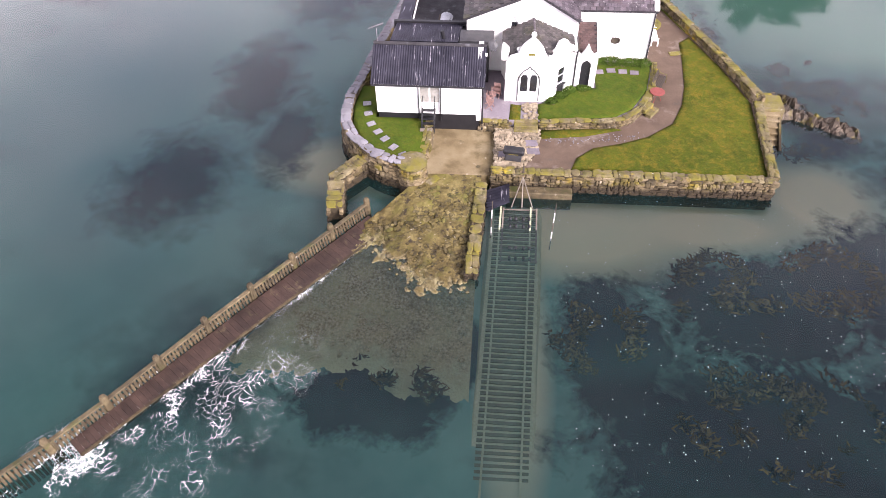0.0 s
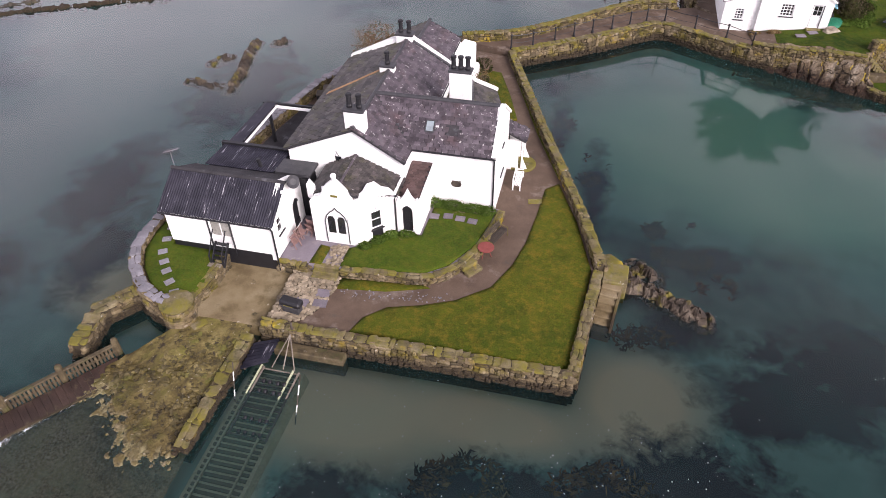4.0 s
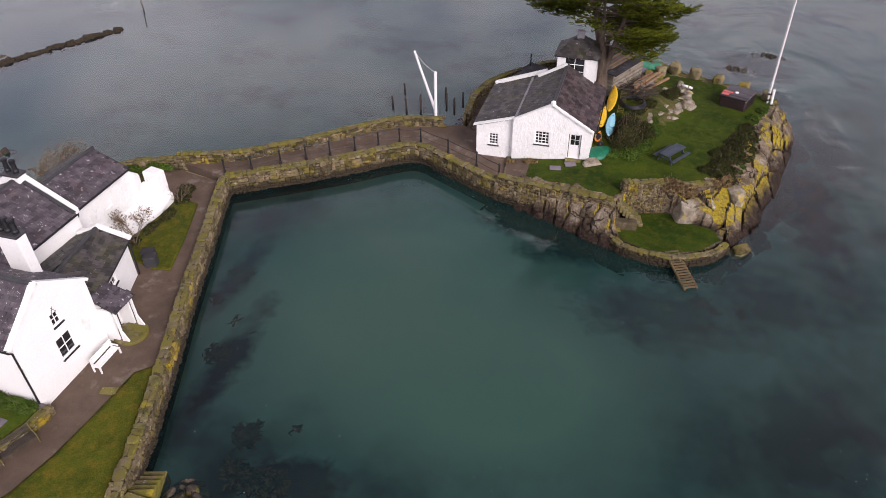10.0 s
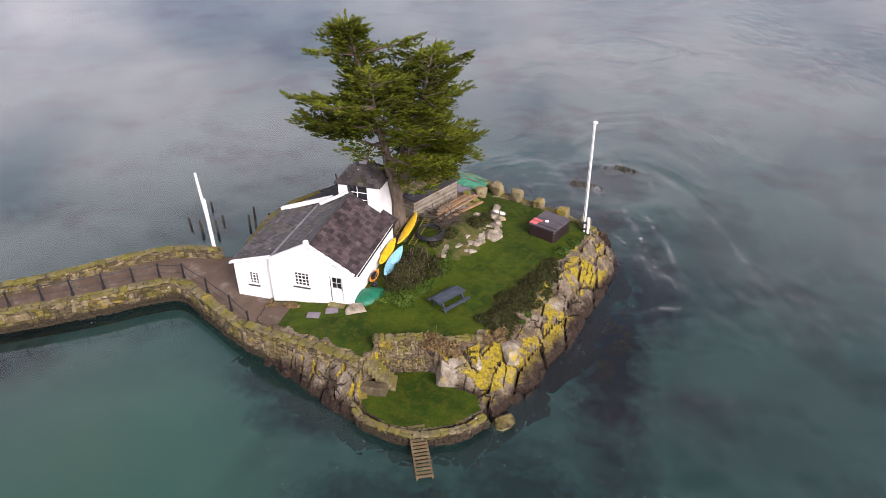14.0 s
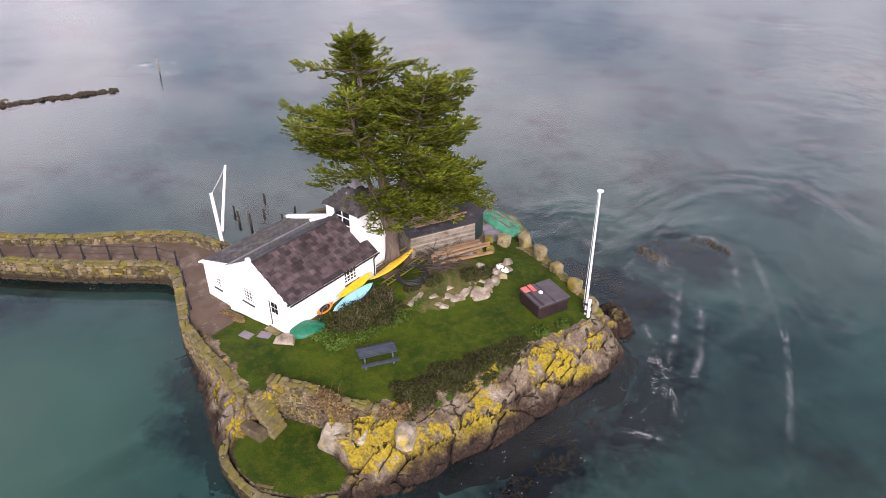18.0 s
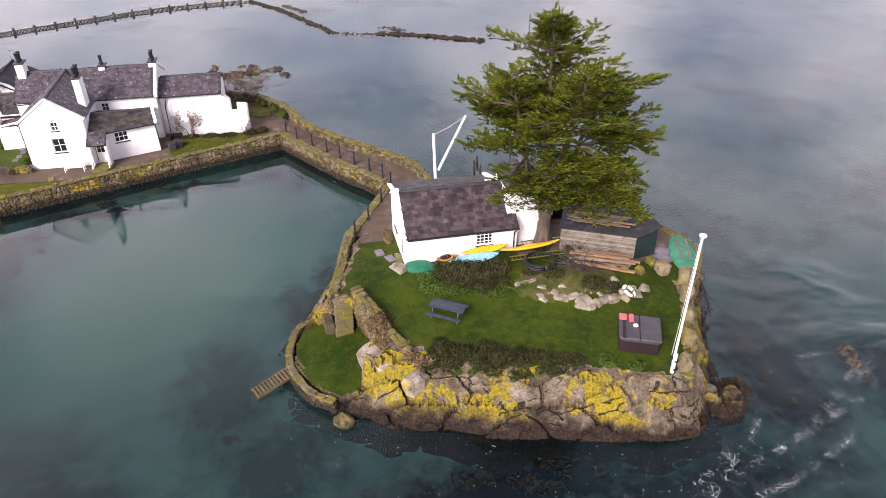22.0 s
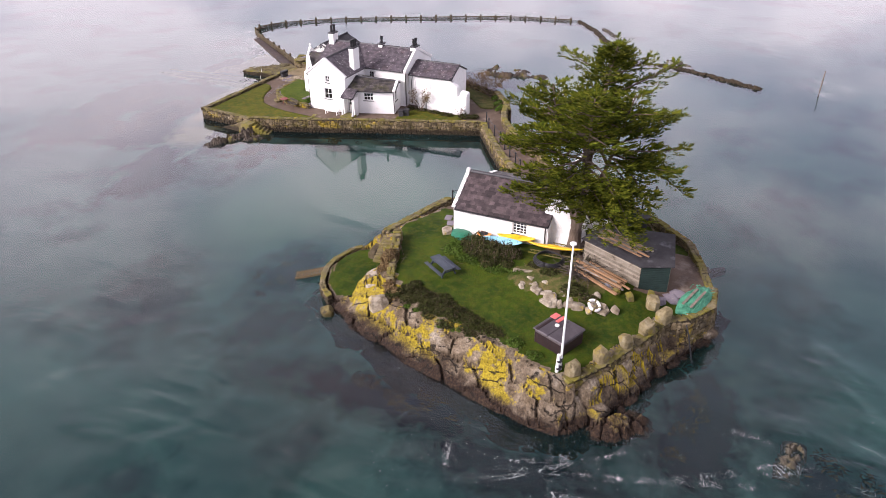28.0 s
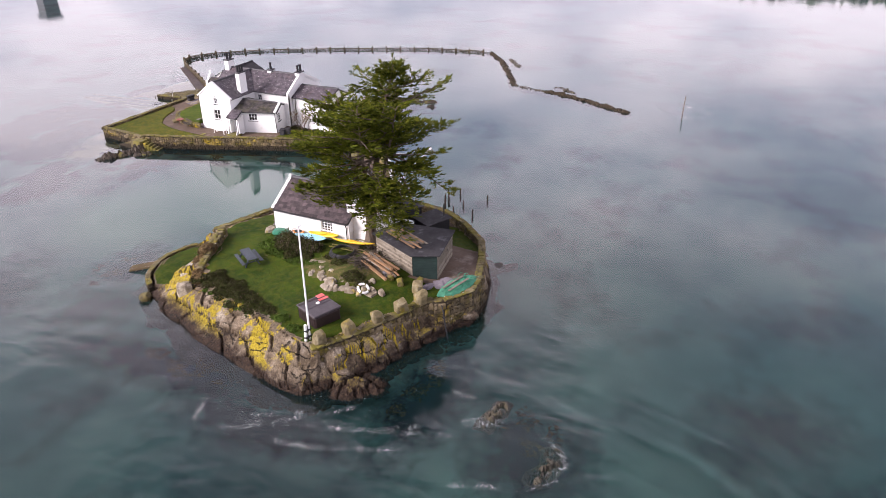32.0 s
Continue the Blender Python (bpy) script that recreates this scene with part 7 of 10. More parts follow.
def islet_ground():
    step = 0.125
    gx, gy = np.meshgrid(np.arange(21.5, 54.2, step), np.arange(65.3, 99.0, step))
    wob = np.array([noise.noise((px * 0.5, py * 0.5, 2.0)) for px, py in zip(gx.ravel(), gy.ravel())]).reshape(gx.shape)
    fine = np.array([noise.noise((px * 1.7, py * 1.7, 8.0)) + 0.5 * noise.noise((px * 4.3, py * 4.3, 1.0)) for px, py in zip(gx.ravel(), gy.ravel())]).reshape(gx.shape)
    ins, top, low = inside(SHORE, gx, gy), inside(TOP, gx, gy), inside(LOW, gx, gy)
    dw, dt = dist_to(SHORE, gx, gy), dist_to(TOP, gx, gy)
    s = dw / (dw + dt + 1e-6)
    zt = islet_height(gx, gy)
    # low east cliffs lean back, the north ones are steep
    lean = np.clip((gy - 90.0) / 1.5, 0, 1)
    ease = 1 - (1 - np.clip(s, 0, 1)) ** 1.7
    prof = (1 - lean) * (0.06 + 0.94 * ease) + lean * np.clip(0.22 + s * 1.05, 0, 1)
    warp = 0.28
    b1, who = islet_blocks(gx + warp * wob + 0.05 * fine, gy + warp * np.roll(wob, 40, 1) + 0.05 * fine)
    amp = np.clip(dt / 0.45, 0, 1)
    # every block keeps one flat face of its own
    z0 = zt * prof
    rk = random.Random(31)
    flat = z0.copy()
    region = ins & ~top & ~low
    for k in np.unique(who[region]):
        m = region & (who == k)
        if m.sum() < 8:
            continue
        A = np.stack([np.ones(m.sum()), gx[m] - gx[m].mean(), gy[m] - gy[m].mean()], -1)
        c = np.linalg.lstsq(A, z0[m], rcond=None)[0]
        f = rk.uniform(0.65, 1.1)
        flat[m] = A @ np.array([c[0], c[1] * f, c[2] * f])
    flat = np.clip(flat, z0 - 0.45, z0 + 0.4)
    z = z0 + amp * (flat - z0 + b1 + 0.06 * wob + 0.015 * fine)
    z = np.where(top, zt + 0.07 * wob + 0.03 * fine, z)
    z = np.where(low & ~top, 1.12 + 0.06 * wob + 0.02 * fine, z)
    out = -0.12 - 0.32 * dw + 0.30 * wob + 0.3 * b1
    z = np.where(ins, np.maximum(z, -0.1), np.minimum(out, np.maximum(-1.3, out)))
    z = np.maximum(z, -1.4)
    # rockery mound and bramble bank beside the cottage
    bank = np.exp(-(((gx - 37.6) / 1.7) ** 2 + ((gy - 80.2) / 3.6) ** 2)) * 0.45 + np.exp(-(((gx - 39.9) / 2.0) ** 2 + ((gy - 86.2) / 2.8) ** 2)) * 0.5
    z = np.where(top, z + bank, z)
    ny, nx = gx.shape
    verts = np.stack([gx, gy, z], -1).reshape(-1, 3)
    idx = np.arange(ny * nx).reshape(ny, nx)
    quads = np.stack([idx[:-1, :-1], idx[:-1, 1:], idx[1:, 1:], idx[1:, :-1]], -1).reshape(-1, 4)
    cx, cy, cz = (verts[quads][:, :, k].mean(1) for k in range(3))
    keep = (cz > -1.35)
    jig = 0.12 * np.sin(cx * 5.1 + cy * 3.3) + 0.1 * np.sin(cy * 7.7)
    t_in = inside(TOP, cx, cy) & (dist_to(TOP, cx, cy) > 0.08 + jig)
    l_in = inside(LOW, cx, cy) & ~inside(TOP, cx, cy) & (dist_to(LOW, cx, cy) > 0.16)
    rocky = (((cx - 40.0) / (2.0 + jig)) ** 2 + ((cy - 86.0) / (3.6 + jig)) ** 2 < 1)
    track = t_in & ((cx < 29.2) | ((cy > 91.3) & (cx < 38.6)) | ((cx < 31.0) & (cy < 75.6)) | ((cx < 36.2) & (cy > 83.8)))
    north_grass = t_in & (cx < 30.8) & (cy > 88.0) & (cx > 26.2)
    kinds = {"islet_lawn": (t_in & ~rocky & ~track) | l_in | north_grass, "islet_track": track & ~north_grass, "islet_rockery": t_in & rocky & ~track}
    used = np.zeros(len(quads), bool)
    for m in kinds.values():
        used |= m
    kinds["islet_rock"] = ~used & keep
    look_of = {"islet_lawn": ("islet_lawn", "lush green lawn on the islet", "lawn"), "islet_track": ("path", "worn brown track round the cottage", "path"),
               "islet_rockery": ("rough_grass", "rough grassy rockery mound", "ground"), "islet_rock": ("rock", "cracked grey rock cliffs with bright yellow lichen above dark weed", "rock")}
    qw = who.ravel()[quads[:, 0]]
    cliff = thing("cliff_rocks", (50.0, 84.0, 0), "cracked blocks of tan rock with bright yellow lichen above dark weed", "rock", kind="structure")
    face = kinds["islet_rock"]
    zone = face & (cz > -0.35)
    counts = {k: n for k, n in zip(*np.unique(qw[zone], return_counts=True))}
    blocks = [k for k, n in counts.items() if n >= 14]
    blocks = sorted(blocks, key=lambda k: -counts[k])[:295]
    chosen = np.isin(qw, blocks) & zone
    kinds["islet_rock"] = face & ~chosen

    def sheet(name, q, mat, smooth=True):
        u, inv = np.unique(q, return_inverse=True)
        me = bpy.data.meshes.new(name)
        me.from_pydata(verts[u].tolist(), [], inv.reshape(-1, 4).tolist())
        me.update()
        me.materials.append(M[mat])
        me.polygons.foreach_set("use_smooth", [smooth] * len(me.polygons))
        return me

    for k in blocks:
        ob = new("rock_block", sheet("rock_block", quads[chosen & (qw == k)], "rock", False))
        ob.parent = cliff
        ob.matrix_parent_inverse = cliff.matrix_basis.inverted()
    for name, m in kinds.items():
        mat, label, cat = look_of[name]
        tagged(new("ground_" + name, sheet(name, quads[m], mat)), label, cat, kind="structure")
    return cliff


cliff = islet_ground()


# broken slabs of rock lying along the cliffs
def angular_rock(seed):
    r = random.Random(seed)
    bm = bmesh.new()
    bmesh.ops.create_icosphere(bm, subdivisions=3, radius=1.0)
    planes = [(Vector(d).normalized(), q) for d, q in (((1, 0.15, 0.1), 0.62), ((-1, 0.1, 0.2), 0.62), ((0.1, 1, 0), 0.6), ((0, -1, 0.15), 0.6), ((0.1, -0.1, 1), 0.5))] + \
             [(Vector((r.uniform(-1, 1), r.uniform(-1, 1), r.uniform(-0.2, 1))).normalized(), r.uniform(0.6, 0.78)) for _ in range(7)]
    for v in bm.verts:
        for nrm, d in planes:
            over = v.co.dot(nrm) - d
            if over > 0:
                v.co -= nrm * over * 0.97
        v.co *= 1 + 0.05 * noise.noise(v.co * 2.7 + Vector((seed, 0, 0)))
    me = bpy.data.meshes.new("rock_slab")
    bm.to_mesh(me)
    bm.free()
    me.materials.append(M["rock"])
    return me


SLABS = [angular_rock(500 + k) for k in range(9)]
r3 = random.Random(77)
for line, zc in (([(50.0, 92.9), (47.6, 92.9), (45.4, 93.7), (43.2, 94.7), (41.2, 95.7), (38.6, 97.1), (35.8, 97.3)], 0.15), ([(49.4, 91.6), (47.2, 92.3), (45.2, 93.2), (43.0, 94.2), (41.0, 95.3), (38.4, 96.9)], 0.95)):
    for p, d in along([Vector((*q, 0)) for q in line], 0.6):
        k = r3.uniform(0.55, 1.1)
        piece("rock_slab", r3.choice(SLABS), cliff, pose(p.x, p.y, zc + r3.gauss(0, 0.25), r3.gauss(14, 10), r3.gauss(0, 8), math.degrees(math.atan2(d.y, d.x)) + r3.gauss(0, 12)) @ Matrix.Diagonal((0.95 * k, 0.75 * k, 0.36 * k, 1)))
for line, zc in (([(30.0, 71.7), (32.4, 70.8), (34.6, 70.1), (36.6, 69.0)], 0.15), ([(32.6, 71.3), (34.8, 70.7), (36.8, 69.9)], 1.0)):
    for p, d in along([Vector((*q, 0)) for q in line], 0.9):
        k = r3.uniform(0.5, 0.95)
        piece("rock_slab", r3.choice(SLABS), cliff, pose(p.x, p.y, zc + r3.gauss(0, 0.15), r3.gauss(0, 12), r3.gauss(0, 12), math.degrees(math.atan2(d.y, d.x)) + r3.gauss(0, 14)) @ Matrix.Diagonal((0.8 * k, 0.6 * k, 0.8 * k, 1)))


def ground_z(x, y):
    return float(islet_height(np.array(x), np.array(y)))


# single rocks on and round the islet
ROCKS = [(43.6, 72.6, 1.65, 1.75, 0.85, 1.15, 30, "pale grey boulder above the low lawn", "pale_rock"), (46.25, 74.5, 2.15, 0.72, 1.0, 1.15, 24, "pale upright slab of rock on the cliff", "pale_rock"),
         (37.6, 69.6, 0.9, 0.9, 0.9, 0.9, 30, "rounded grey rock at the end of the islet wall", "rock"), (36.3, 69.4, 0.4, 0.8, 0.7, 0.7, 10, "dark weedy rock under the islet wall", "rock"),
         (34.6, 70.3, 0.4, 0.9, 0.6, 0.7, -20, "dark weedy rock under the islet wall", "rock"), (35.6, 75.2, 2.95, 0.75, 0.5, 0.3, 30, "pale rock slab beside the cottage corner", "pale_rock"), (33.0, 71.2, 0.5, 0.9, 0.6, 0.7, -25, "brown rock under the islet wall", "rock"),
         (29.2, 95.2, 0.1, 0.9, 1.3, 0.45, 40, "dark rock tip below the north wall", "wet_stone"), (28.2, 96.4, -0.05, 0.5, 1.1, 0.25, 40, "dark rock tip awash below the north wall", "wet_stone")]
M["pale_rock"] = surface("pale_limestone", [(0.115, 0.090, 0.060), (0.245, 0.208, 0.155), (0.43, 0.385, 0.31)], 1.5, 0.9, grain=8, bump=1.0, depth=0.08,
                         stains=[((0.36, 0.27, 0.03), 0.8, 0.58, 0.68), ((0.10, 0.085, 0.07), 1.8, 0.60, 0.70)])
for k, (x, y, z, a, b, c, t, label, mat) in enumerate(ROCKS):
    g = G()
    src = SLABS[(3 * k + 1) % 9] if k != 1 else STONES[5]
    mx = pose(x, y, z, 6, -4, t) @ Matrix.Diagonal((a * 1.35, b * 1.35, c * 1.2, 1))
    g.add([mx @ v.co for v in src.vertices], [tuple(f.vertices) for f in src.polygons])
    single("boulder", g, M[mat], label, "rock", fix=False)
margin = curve_through([(42.1, 90.0), (42.8, 88.9), (43.0, 87.6), (42.7, 86.3), (41.9, 85.2), (40.7, 84.2), (39.4, 83.2)], 4)
for k in range(46):
    edge = k < 20
    if edge:
        # broken ledges along the lawn's side of the mound
        x, y = margin[int(k / 20 * len(margin))]
        x, y, a, tall = x + r3.gauss(-0.30, 0.38), y + r3.gauss(0, 0.4), r3.uniform(0.35, 0.85), r3.uniform(0.26, 0.48)
    else:
        x, y, a, tall = r3.uniform(39.2, 42.2), r3.uniform(83.6, 89.4), r3.uniform(0.22, 0.5), r3.uniform(0.22, 0.36)
    g = G()
    src = SLABS[k % 9]
    mx = pose(x, y, ground_z(x, y) + 0.3 * tall, r3.uniform(-16, 16), r3.uniform(-16, 16), r3.uniform(20, 110)) @ Matrix.Diagonal((a * 1.3, a * r3.uniform(0.6, 0.9), tall, 1))
    g.add([mx @ v.co for v in src.vertices], [tuple(f.vertices) for f in src.polygons])
    single("rockery_stone", g, M["pale_rock"], "pale limestone rock in the rockery", "rock", "rockery stones", fix=False)

# weedy rocks awash in the tide race east of the islet
crag("point_rock", [(50.2, 92.2), (49.7, 93.0), (49.0, 93.7)], 0.95, [0.75, 1.05, 0.6], "split yellow-lichened rocks off the islet's point", 311, 0.75, "rock")
crag("tide_rock", [(46.4, 103.0), (47.6, 102.7), (48.6, 102.5)], 0.42, [0.12, 0.2, 0.1], "dark rocks awash in the tide race", 301, 0.4, "wet_stone", (0.7, -0.1))
crag("tide_rock", [(49.3, 107.3), (50.6, 107.6), (51.7, 106.9)], 0.42, [0.15, 0.2, 0.12], "dark rocks awash in the tide race", 302, 0.4, "wet_stone", (0.7, -0.1))

# walls of the islet
stone_wall("wall_islet_west", [(29.0, 72.5), (31.6, 71.8), (34.4, 71.3), (37.7, 70.5)], 0.28, 0.0, (2.5, 3.1), "rubble wall along the islet's edge with flat mossy coping", parts=220, lead=(34, 71, 2), size=(0.30, 0.18))
stone_wall("wall_islet_inner", [(38.2, 71.95), (39.8, 72.6), (41.4, 73.15)], 0.28, 0.9, (3.75, 3.55), "broken rubble wall above the low lawn", parts=220, lead=(39, 72, 2), size=(0.26, 0.15))
stone_wall("wall_islet_inner_end", [(41.7, 73.3), (43.0, 73.85), (44.4, 74.5)], 0.25, 1.6, (3.3, 3.1), "low end of the broken rubble wall", parts=40)
stone_wall("wall_low_lawn", curve_through([(37.8, 69.2), (38.6, 68.0), (40.3, 67.45), (42.3, 67.4), (44.5, 68.4), (45.7, 69.8)], 4), 0.18, -0.8, 1.22, "low stone kerb round the small lower lawn", parts=110, lead=(42, 67, 0.5), size=(0.4, 0.22))
stone_wall("wall_islet_north", [(35.6, 96.3), (32.3, 95.3), (29.3, 94.1), (26.8, 91.6), (24.6, 88.6), (23.9, 85.2), (24.2, 81.4)], 0.24, -0.6, (2.95, 2.65), "rubble wall along the back of the islet", parts=120, lead=(32, 95, 1))
stone_wall("wall_battlement", [(49.9, 89.5), (47.3, 91.2), (45.2, 92.2), (43.2, 93.2), (41.2, 93.9), (40.4, 95.2), (38.2, 96.6), (35.8, 96.5)], 0.32, -0.3, 3.15, "rubble retaining wall round the islet's north-east edge", parts=200, lead=(45, 93, 1), size=(0.5, 0.3), batter=0.1)
for k, (x, y, a) in enumerate([(49.1, 89.75, -32), (47.2, 91.0, -30), (45.1, 92.1, -28), (43.1, 93.1, -26), (41.3, 93.9, -35), (40.0, 92.9, 10)]):
    g = G()
    add_stone(g, pose(x, y, 3.45, 0, 0, a) @ Matrix.Diagonal((0.95, 0.82, 1.1, 1)), k)
    single("battlement_block", g, M["mossy_block"], "square lichened stone block on the islet's edge", "stone block", "battlement blocks on the islet's edge", fix=False, bevel=0.03)
# stone stairs between the two lawns
root = thing("garden_steps", (38.6, 70.8, 1.2), "mossy stone steps between the upper and lower lawn", "steps")
for k in range(8):
    part("step", G().box((-0.6, -0.16, -0.6), (0.6, 0.16, 0.0), pose(38.05 + 0.24 * k, 71.1 - 0.02 * k, 2.75 - 0.2 * k, 0, 0, -78)), M["coping"], root, bevel=0.03)
part("cheek", G().box((-0.9, -0.35, -1.2), (0.9, 0.35, 0.0), pose(38.7, 70.0, 1.75, 0, 0, 6)), M["stone_piece"], root, bevel=0.1)
slab_things("flagstone", [(33.05, 74.2, 2.72, 10), (34.1, 74.85, 2.82, 20)], M["paving"], "grey slate flagstone in the grass before the cottage", 0.85, 0.6, "flagstones before the cottage")

# timber landing ramp and stone block at the water
ramp = thing("landing_ramp", (41.4, 68.0, 0), "weathered timber ramp with crosswise slats into the water", "ramp")
A, B = Vector((42.05, 68.1, 1.06)), Vector((43.5, 65.1, 0.46))
side = Vector((0.90, 0.435, 0)) * 0.42
for s in (-1, 1):
    part("stringer", G().beam(A + s * side, B + s * side, 0.09, 0.16), M["ramp_wood"], ramp)
for k in range(15):
    p = A.lerp(B, (k + 0.5) / 15)
    part("slat", G().beam(p - side * 1.15 + Vector((0, 0, 0.09)), p + side * 1.15 + Vector((0, 0, 0.09)), 0.14, 0.04), M["ramp_wood"], ramp)
g = G()
add_stone(g, pose(46.75, 70.2, 0.45, 0, 0, 35) @ Matrix.Diagonal((1.3, 0.95, 0.9, 1)), 2)
single("mooring_block", g, M["slip"], "brown weathered concrete block at the corner of the low lawn", "block", fix=False, bevel=0.04)
# narrow steps cut down the cliff
root = thing("cliff_steps", (50.3, 85.6, 0.2), "lichened narrow steps cut down the cliff", "steps")
for k in range(9):
    part("step", G().box((-0.35, -0.2, -0.5), (0.35, 0.2, 0.0), pose(49.2 + 0.29 * k, 85.2 + 0.05 * k, 2.6 - 0.28 * k, 0, 0, -78)), M["rock"], root, bevel=0.04)

# ---- the cottage ----
cot = thing("cottage", (31.0, 79.5, 1.95), "small white rubble cottage with brown slate roof and a stubby tower", "cottage")
wall("wall", cot, 29.35, 75.7, 0, 6.0, 1.6, 5.25, [(1.75, 2.85, 3.75, 4.85), (4.35, 5.3, 2.9, 4.95)], [(0.12, 5.6), (2.9, 7.05)], "rubble_white", 0.4)
window(cot, 31.1, 75.7, 3.75, 0, 1.1, 1.1, 4, 4, surround="lead")
door(cot, 33.7, 75.7, 2.9, 0, 0.95, 2.05, "white_paint", glazed=2)
wall("wall", cot, 26.4, 76.05, 0, 2.97, 1.6, 4.65, [(1.0, 1.75, 3.0, 4.0)], [(2.96, 5.5)], "rubble_white", 0.4)
window(cot, 27.4, 76.05, 3.0, 0, 0.75, 1.0, 3, 4, surround="lead")
wall("wall", cot, 35.35, 75.72, 90, 8.1, 1.6, 5.25, [(5.15, 6.35, 3.9, 4.95)], None, "rubble_white", 0.4)
window(cot, 35.35, 80.87, 3.9, 90, 1.2, 1.05, 4, 4, surround="lead")
wall("wall", cot, 35.3, 83.8, 180, 8.9, 1.6, 4.65, (), [(0, 5.25), (3.0, 7.0), (6.0, 5.5)], "rubble_white", 0.4)
wall("wall", cot, 26.4, 83.78, 270, 7.7, 1.6, 4.65, (), None, "rubble_white", 0.4)
slates(cot, [(35.6, 75.85, 5.2), (35.6, 83.9, 5.2), (32.3, 83.9, 7.15), (32.3, 75.85, 7.15)], SB, 0.46, 0.33)
slates(cot, [(29.5, 83.8, 5.62), (29.5, 75.85, 5.62), (32.3, 75.85, 7.15), (32.3, 83.8, 7.15)], SG, 0.46, 0.34)
slates(cot, [(26.15, 83.8, 4.62), (26.15, 76.0, 4.62), (29.5, 76.0, 5.62), (29.5, 83.8, 5.62)], SG, 0.46, 0.34)
ridge(cot, (32.3, 75.8, 7.2), (32.3, 83.3, 7.2), "lead", 0.15)
part("joint_flashing", G().beam((29.5, 75.9, 5.68), (29.5, 83.6, 5.68), 0.22, 0.04), M["slate_coping"], cot)
part("parapet", G().beam((26.2, 75.98, 4.66), (29.4, 75.98, 5.60), 0.34, 0.1), M["rubble_white"], cot)
part("parapet", G().beam((29.4, 75.72, 5.62), (32.25, 75.72, 7.18), 0.3, 0.1), M["rubble_white"], cot)
part("parapet", G().beam((35.5, 75.72, 5.24), (32.25, 75.72, 7.18), 0.3, 0.1), M["rubble_white"], cot)
part("parapet", G().beam((26.2, 83.8, 4.75), (30.6, 83.8, 6.3), 0.3, 0.26), M["rubble_white"], cot)
part("parapet", G().beam((30.0, 82.9, 6.15), (32.3, 82.9, 7.4), 0.2, 0.2), M["rubble_white"], cot)
gutter(cot, (35.72, 75.9, 5.14), (35.72, 83.9, 5.14))
pipe(cot, [(35.72, 83.7, 5.1), (35.45, 83.6, 4.7), (35.45, 83.6, 3.2)])
part("ball_finial", G().lathe([(0.12, 7.1), (0.2, 7.22), (0.18, 7.4), (0.06, 7.46)], 10, (32.3, 75.75, 0)), M["rubble_white"], cot, smooth=True)
part("step", G().box((33.6, 75.2, 2.6), (34.8, 75.7, 2.9)), M["coping"], cot, bevel=0.02)
# tower
wall("tower_wall", cot, 31.4, 83.25, 0, 3.2, 4.0, 8.0, [(0.62, 2.28, 6.05, 7.82)], None, "rubble_white", 0.35)
window(cot, 32.02, 83.25, 6.05, 0, 1.66, 1.77, 2, 3, surround="white_paint")
wall("tower_wall", cot, 34.6, 83.27, 90, 2.75, 2.6, 8.0, (), None, "rubble_white", 0.35)
wall("tower_wall", cot, 34.6, 86.0, 180, 3.2, 2.6, 8.0, (), None, "rubble_white", 0.35)
wall("tower_wall", cot, 31.4, 85.98, 270, 2.7, 2.6, 8.0, (), None, "rubble_white", 0.35)
for q in ([(31.2, 83.05, 7.95), (34.8, 83.05, 7.95), (33.2, 84.6, 9.2), (32.8, 84.6, 9.2)], [(34.8, 83.05, 7.95), (34.8, 86.2, 7.95), (33.2, 84.8, 9.2), (33.2, 84.6, 9.2)],
          [(34.8, 86.2, 7.95), (31.2, 86.2, 7.95), (32.8, 84.8, 9.2), (33.2, 84.8, 9.2)], [(31.2, 86.2, 7.95), (31.2, 83.05, 7.95), (32.8, 84.6, 9.2), (32.8, 84.8, 9.2)]):
    slates(cot, q, SG, 0.42, 0.30)
part("chimney", G().box((32.7, 84.4, 9.0), (33.3, 85.0, 9.65)), M["slate_coping"], cot, bevel=0.05)

# black lean-to sheds behind the tower
sh = thing("black_shed", (29.0, 87.5, 1.95), "black tarred shed with a flat felt roof", "shed")
part("hut", G().prism([(27.6, 85.6), (30.4, 84.4), (31.3, 86.2), (28.5, 87.6)], 1.8, 4.7), M["black"], sh)
part("roof", G().prism([(27.3, 85.5), (30.4, 84.1), (31.6, 86.3), (28.4, 87.9)], 4.7, [4.75, 4.95, 4.95, 4.75]), M["felt"], sh, bevel=0.02)
part("white_panel", G().box((30.9, 85.6, 3.3), (31.38, 88.0, 4.3)), M["white_paint"], sh)
sh = thing("black_shed", (29.3, 89.0, 1.95), "small black tarred shed with a mono-pitch felt roof", "shed")
part("hut", G().prism([(27.5, 88.6), (29.8, 87.6), (30.6, 89.3), (28.3, 90.4)], 1.8, [4.0, 4.0, 3.8, 3.8]), M["black"], sh)
part("roof", G().prism([(27.2, 88.5), (29.9, 87.3), (30.9, 89.4), (28.2, 90.7)], 4.0, [4.12, 4.12, 3.95, 3.95]), M["felt"], sh, bevel=0.02)
part("flue", G().tube([(28.2, 89.8, 4.0), (28.2, 89.8, 5.2)], 0.06, 8), M["black"], sh)

